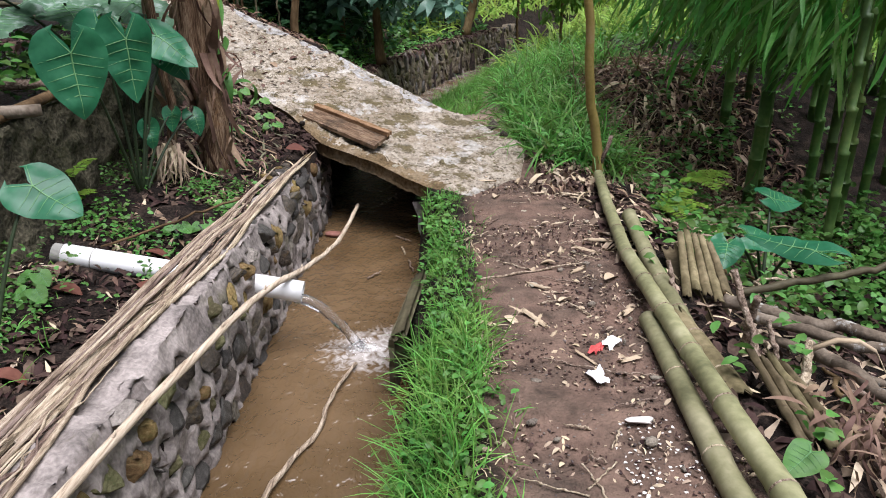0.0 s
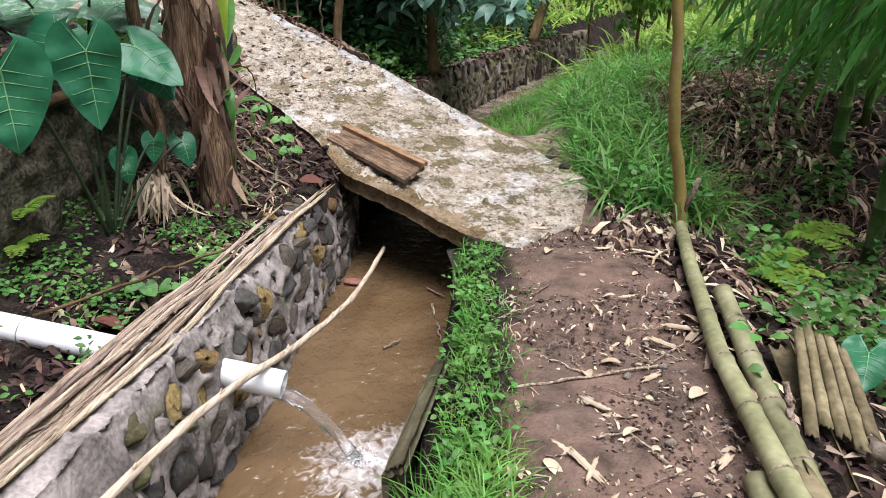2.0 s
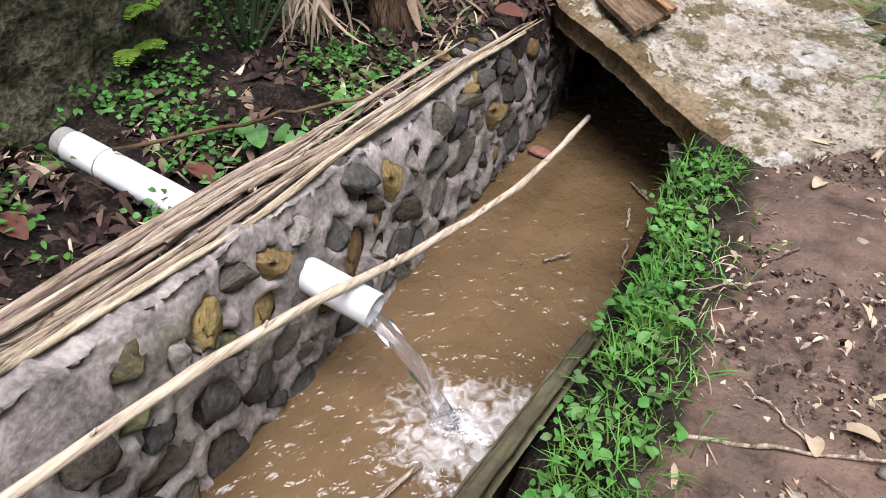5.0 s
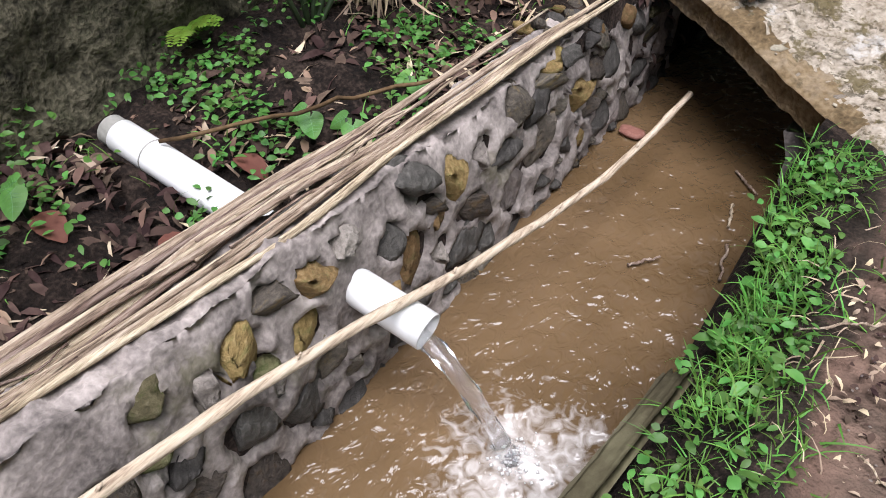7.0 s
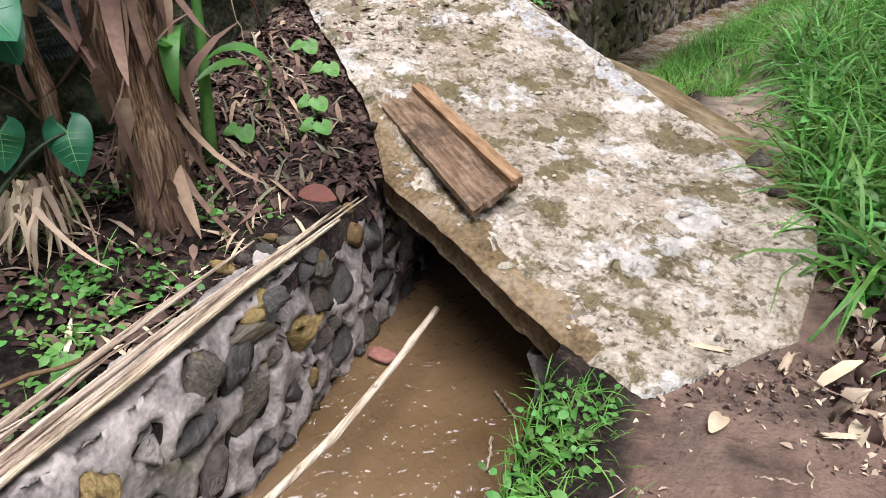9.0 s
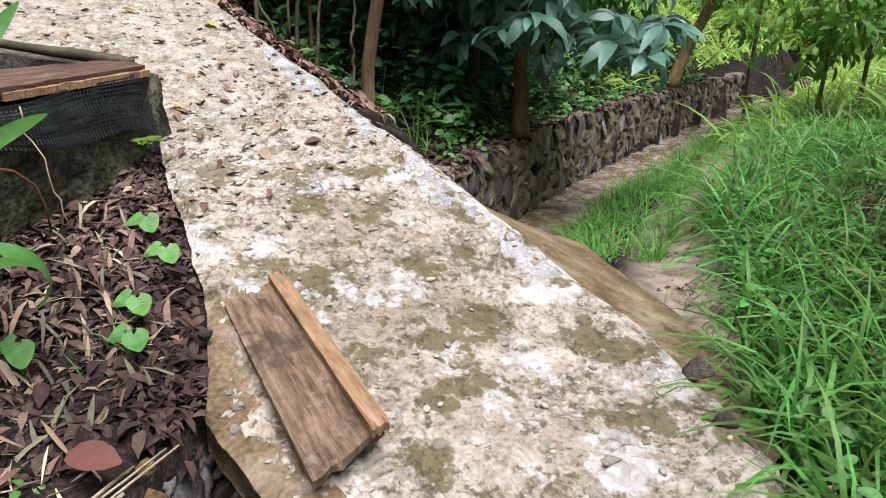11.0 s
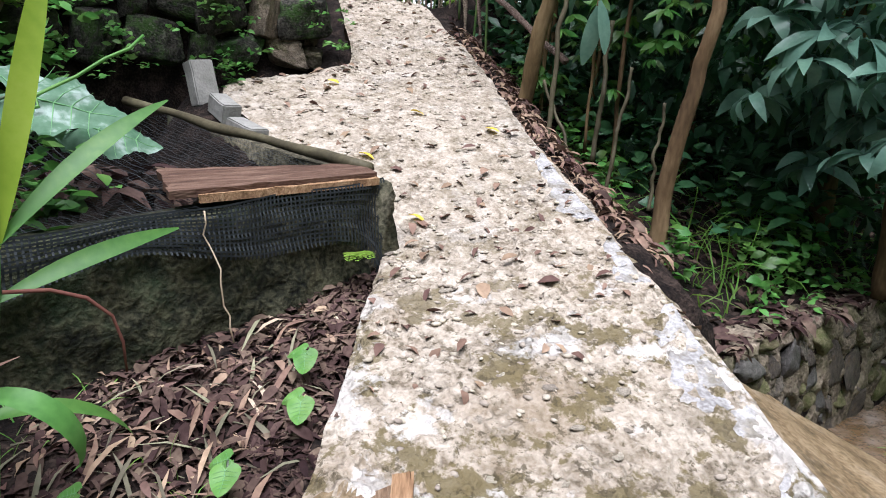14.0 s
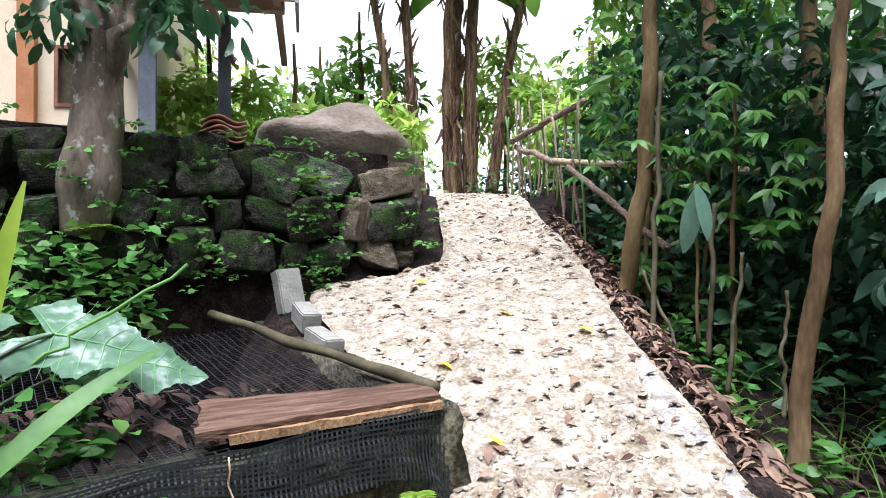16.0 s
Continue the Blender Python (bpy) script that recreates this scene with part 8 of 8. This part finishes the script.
o.location, o.scale = (0.69, 2.02, gz(0.69, 2.02) + 0.02), (0.09, 0.06, 0.05)
tagged(o, "pale chip of broken plaster on the path", "chip")
P = scatter_ground(110, 0.58, 0.82, 1.65, 2.05)
litter("ash_bits", "scattered white ash and powder on the path", P, 0.013, M_WHITEROCK, 0.9, 0.004, 0.2)

# ---- stones in the ramp's surface ----
pts = ramp_points(300, 1.0, 8.6, -0.006)
for i, p in enumerate(pts):
    o = part("stone", pebs[i % 6], None, ramp)
    o.location = p.tolist()
    s = rr.uniform(0.03, 0.085)
    o.scale = (s, s * rr.uniform(0.6, 1), s * 0.55)
    o.rotation_euler = (0, 0, rr.uniform(0, 6.3))
g = Geo()
unit_v = [v.co.copy() for v in pebs[0].vertices]
unit_f = [tuple(p.vertices) for p in pebs[0].polygons]
for p in np.concatenate([ramp_points(260, 0.2, 5, 0.0), ramp_points(1500, 4, 11, 0.0)]):
    s, a, k = rr.uniform(0.014, 0.052), rr.uniform(0, 6.3), rr.uniform(0.6, 1)
    c, d = math.cos(a) * s, math.sin(a) * s
    g.add([(p[0] + v.x * c - v.y * d * k, p[1] + v.x * d + v.y * c * k, p[2] + v.z * s * 0.6) for v in unit_v], unit_f)
o = part("small_stones", g, M_STONE_LI, ramp, "", True, "stuff")

grit = Geo()
for p in scatter_ground(2200, 0.22, 1.05, 1.0, 5.0):
    s, a = rr.uniform(0.004, 0.013) * (2.2 if rr.random() < 0.04 else 1), rr.uniform(0, 6.3)
    c, d = math.cos(a) * s, math.sin(a) * s
    grit.add([(p[0] + v.x * c - v.y * d, p[1] + v.x * d + v.y * c, p[2] + v.z * s * 0.8 + 0.006) for v in unit_v], unit_f)
solid("path_grit", grit, M_GRIT, "fine dark gravel trodden into the path", "gravel", kind="stuff")

# smooth pale cement dabbed along the ramp's edge
M_SCREED = material("pale_cement", [(0.27, (0.19, 0.18, 0.17)), (0.5, (0.34, 0.33, 0.318)), (0.75, (0.48, 0.47, 0.46))], 9, 0.85, 0.9, 60, blotch=[((0.13, 0.11, 0.07), 6.0, 0.5, 0.62, 0.7), ((0.3, 0.27, 0.22), 14.0, 0.55, 0.62, 0.6)], grit=0.8)
for s0, s1, wide in ((2.55, 3.1, 0.1), (3.25, 4.5, 0.14), (4.7, 5.3, 0.11), (5.45, 6.5, 0.13)):
    g = Geo()
    n = int((s1 - s0) * 30)
    for i in range(n + 1):
        L_, R_ = ramp_at(s0 + (s1 - s0) * i / n)
        taper = min(1, 4 * i / n + 0.15, 4 * (1 - i / n) + 0.15)
        for j in range(7):
            f = 0.985 - wide * taper * (1 + 0.7 * fbm(i * 0.21, s0)) * j / 6
            p = L_.lerp(R_, f)
            p.z += 0.02 * fbm(p.x * 2.5, p.y * 2.5) + 0.009 + 0.006 * fbm(p.x * 9, p.y * 9, 2) - (0.03 if j in (0, 6) or i in (0, n) else 0)
            g.v.append(p)
    g.f = [(i * 7 + j, i * 7 + j + 1, (i + 1) * 7 + j + 1, (i + 1) * 7 + j) for i in range(n) for j in range(6)]
    part("cement_patch", g, M_SCREED, ramp, "smooth pale cement patch")

# rubble on the wall top beside the bridge
for i in range(30):
    o = part("stone", rocks[i % 8], None, bpy.data.objects["wall_canal"])
    s = rr.uniform(0.06, 0.12)
    o.location = (rr.uniform(-1.22, -0.97), rr.uniform(4.35, 5.15), 0.145 + rr.uniform(-0.02, 0.03))
    o.scale = (s, s * rr.uniform(0.8, 1.2), s * 0.7)
    o.rotation_euler = (rr.uniform(0, 1), rr.uniform(0, 1), rr.uniform(0, 6))

# dry thatch and sticks on the bank under the bamboo
P = clumped(1900, 1.4, 2.9, 5.2, 9.5)
n = len(P)
grass("dry_thatch", "heap of dry brown bamboo twigs and thatch", P + np.array([0, 0, 0.02]), 0.25, 0.7, 0.012, M_TANLEAF, 1.6, 1.4)
litter("sheath_litter", "pale dry sheaths on the bank under the bamboo", clumped(900, 1.3, 2.8, 4.4, 9.5), 0.24, M_PALE, 0.18, 0.05, 1.0)
litter("leaf_litter", "brown dry bamboo litter on the bank", clumped(2400, 1.2, 3.4, 4.2, 9.5), 0.16, M_TANLEAF, 0.22, 0.04)
for i in range(14):
    x, y = rr.uniform(1.5, 2.3), rr.uniform(5.6, 8.2)
    z = gz(x, y)
    stalk("bank_stick", (x, y, z + 0.02), (x + rr.uniform(-0.3, 0.3), y + rr.uniform(-0.3, 0.3), z + rr.uniform(0.25, 0.7)), 0.008, 0.005, "thin dry stick standing in the thatch", M_BARK if i % 2 else M_STRAW, "sticks on the bank", 160 + i, 0.06, 3, "stick")
grass("far_grass", "sunlit rough grass in the distance", clumped(15000, -4, 14, 12.5, 40, lambda x, y: (x - bend(y) > 0.1) | (x - bend(y) < -1.4)), 0.4, 0.9, 0.06, M_SUNNY, 1.0, 0.6)

# odd stones, a brick bit and floating twigs
for (x, y, z, s, me_, lab) in ((-1.14, 5.59, 0.34, 0.09, 2, "small dark stone on the ramp edge"), (0.46, 6.17, 0.2, 0.16, 6, "dark brown stone on the bridge edge"), (0.52, 5.9, 0.17, 0.12, 0, "grey stone at the bridge edge")):
    o = new("loose_stone", rocks[me_])
    o.location, o.scale = (x, y, z), (s, s * 0.75, s * 0.7)
    tagged(o, lab, "stone")
o = new("brick_bit", rock_mesh("brick_bit", M_TILE, 411, 2, 0.15, 0.7))
o.location, o.scale = (-0.86, 5.02, WATER + 0.015), (0.15, 0.1, 0.06)
tagged(o, "wet red brick fragment at the waterline", "brick")
for i, (a, b) in enumerate((((-0.36, 4.98, -0.405), (-0.24, 4.86, -0.4)), ((-0.3, 4.75, -0.405), (-0.27, 4.6, -0.4)), ((-0.24, 4.5, -0.405), (-0.2, 4.3, -0.4)), ((-0.5, 4.2, -0.405), (-0.42, 4.3, -0.4)))):
    stalk("floating_twig", a, b, 0.006, 0.004, "brown twig floating in the channel", M_STRAW, "floating twigs", 200 + i, 0.015, 3, "twig")
# fallen banana sheath fibres by the stump
Ps, Ds = [], []
for i in range(60):
    Ps.append((-1.78 + rr.gauss(0, 0.05), 4.42 + rr.gauss(0, 0.06), 0.43 + rr.uniform(-0.05, 0.04)))
    Ds.append((rr.gauss(0.2, 0.3), rr.gauss(-0.25, 0.3), rr.uniform(-0.8, -0.4)))
sheaf = new("dead_leaf_sheaf", mass("dead_leaf_sheaf", Ps, Ds, rng.uniform(0.2, 0.36, 60), rng.uniform(0.008, 0.026, 60), M_PALE, 0.9, 5, blade))
tagged(sheaf, "sheaf of pale dead banana leaf strips by the stump", "dead leaves", kind="stuff")
g = Geo()
g.tube(wobble((-2.1, 5.92, 0.97), (-2.02, 5.98, 0.5), 10, 0.08, 9), 0.003, 5)
solid("string", g, M_PALE, "thin pale string hanging from the net", "string")
g = Geo()
g.tube(wobble((-1.75, 3.3, 0.18), (-1.2, 4.1, 0.2), 14, 0.08, 12), 0.007, 6)
solid("bank_stick", g, M_BARK, "thin grey stick lying on the soil bank", "stick")
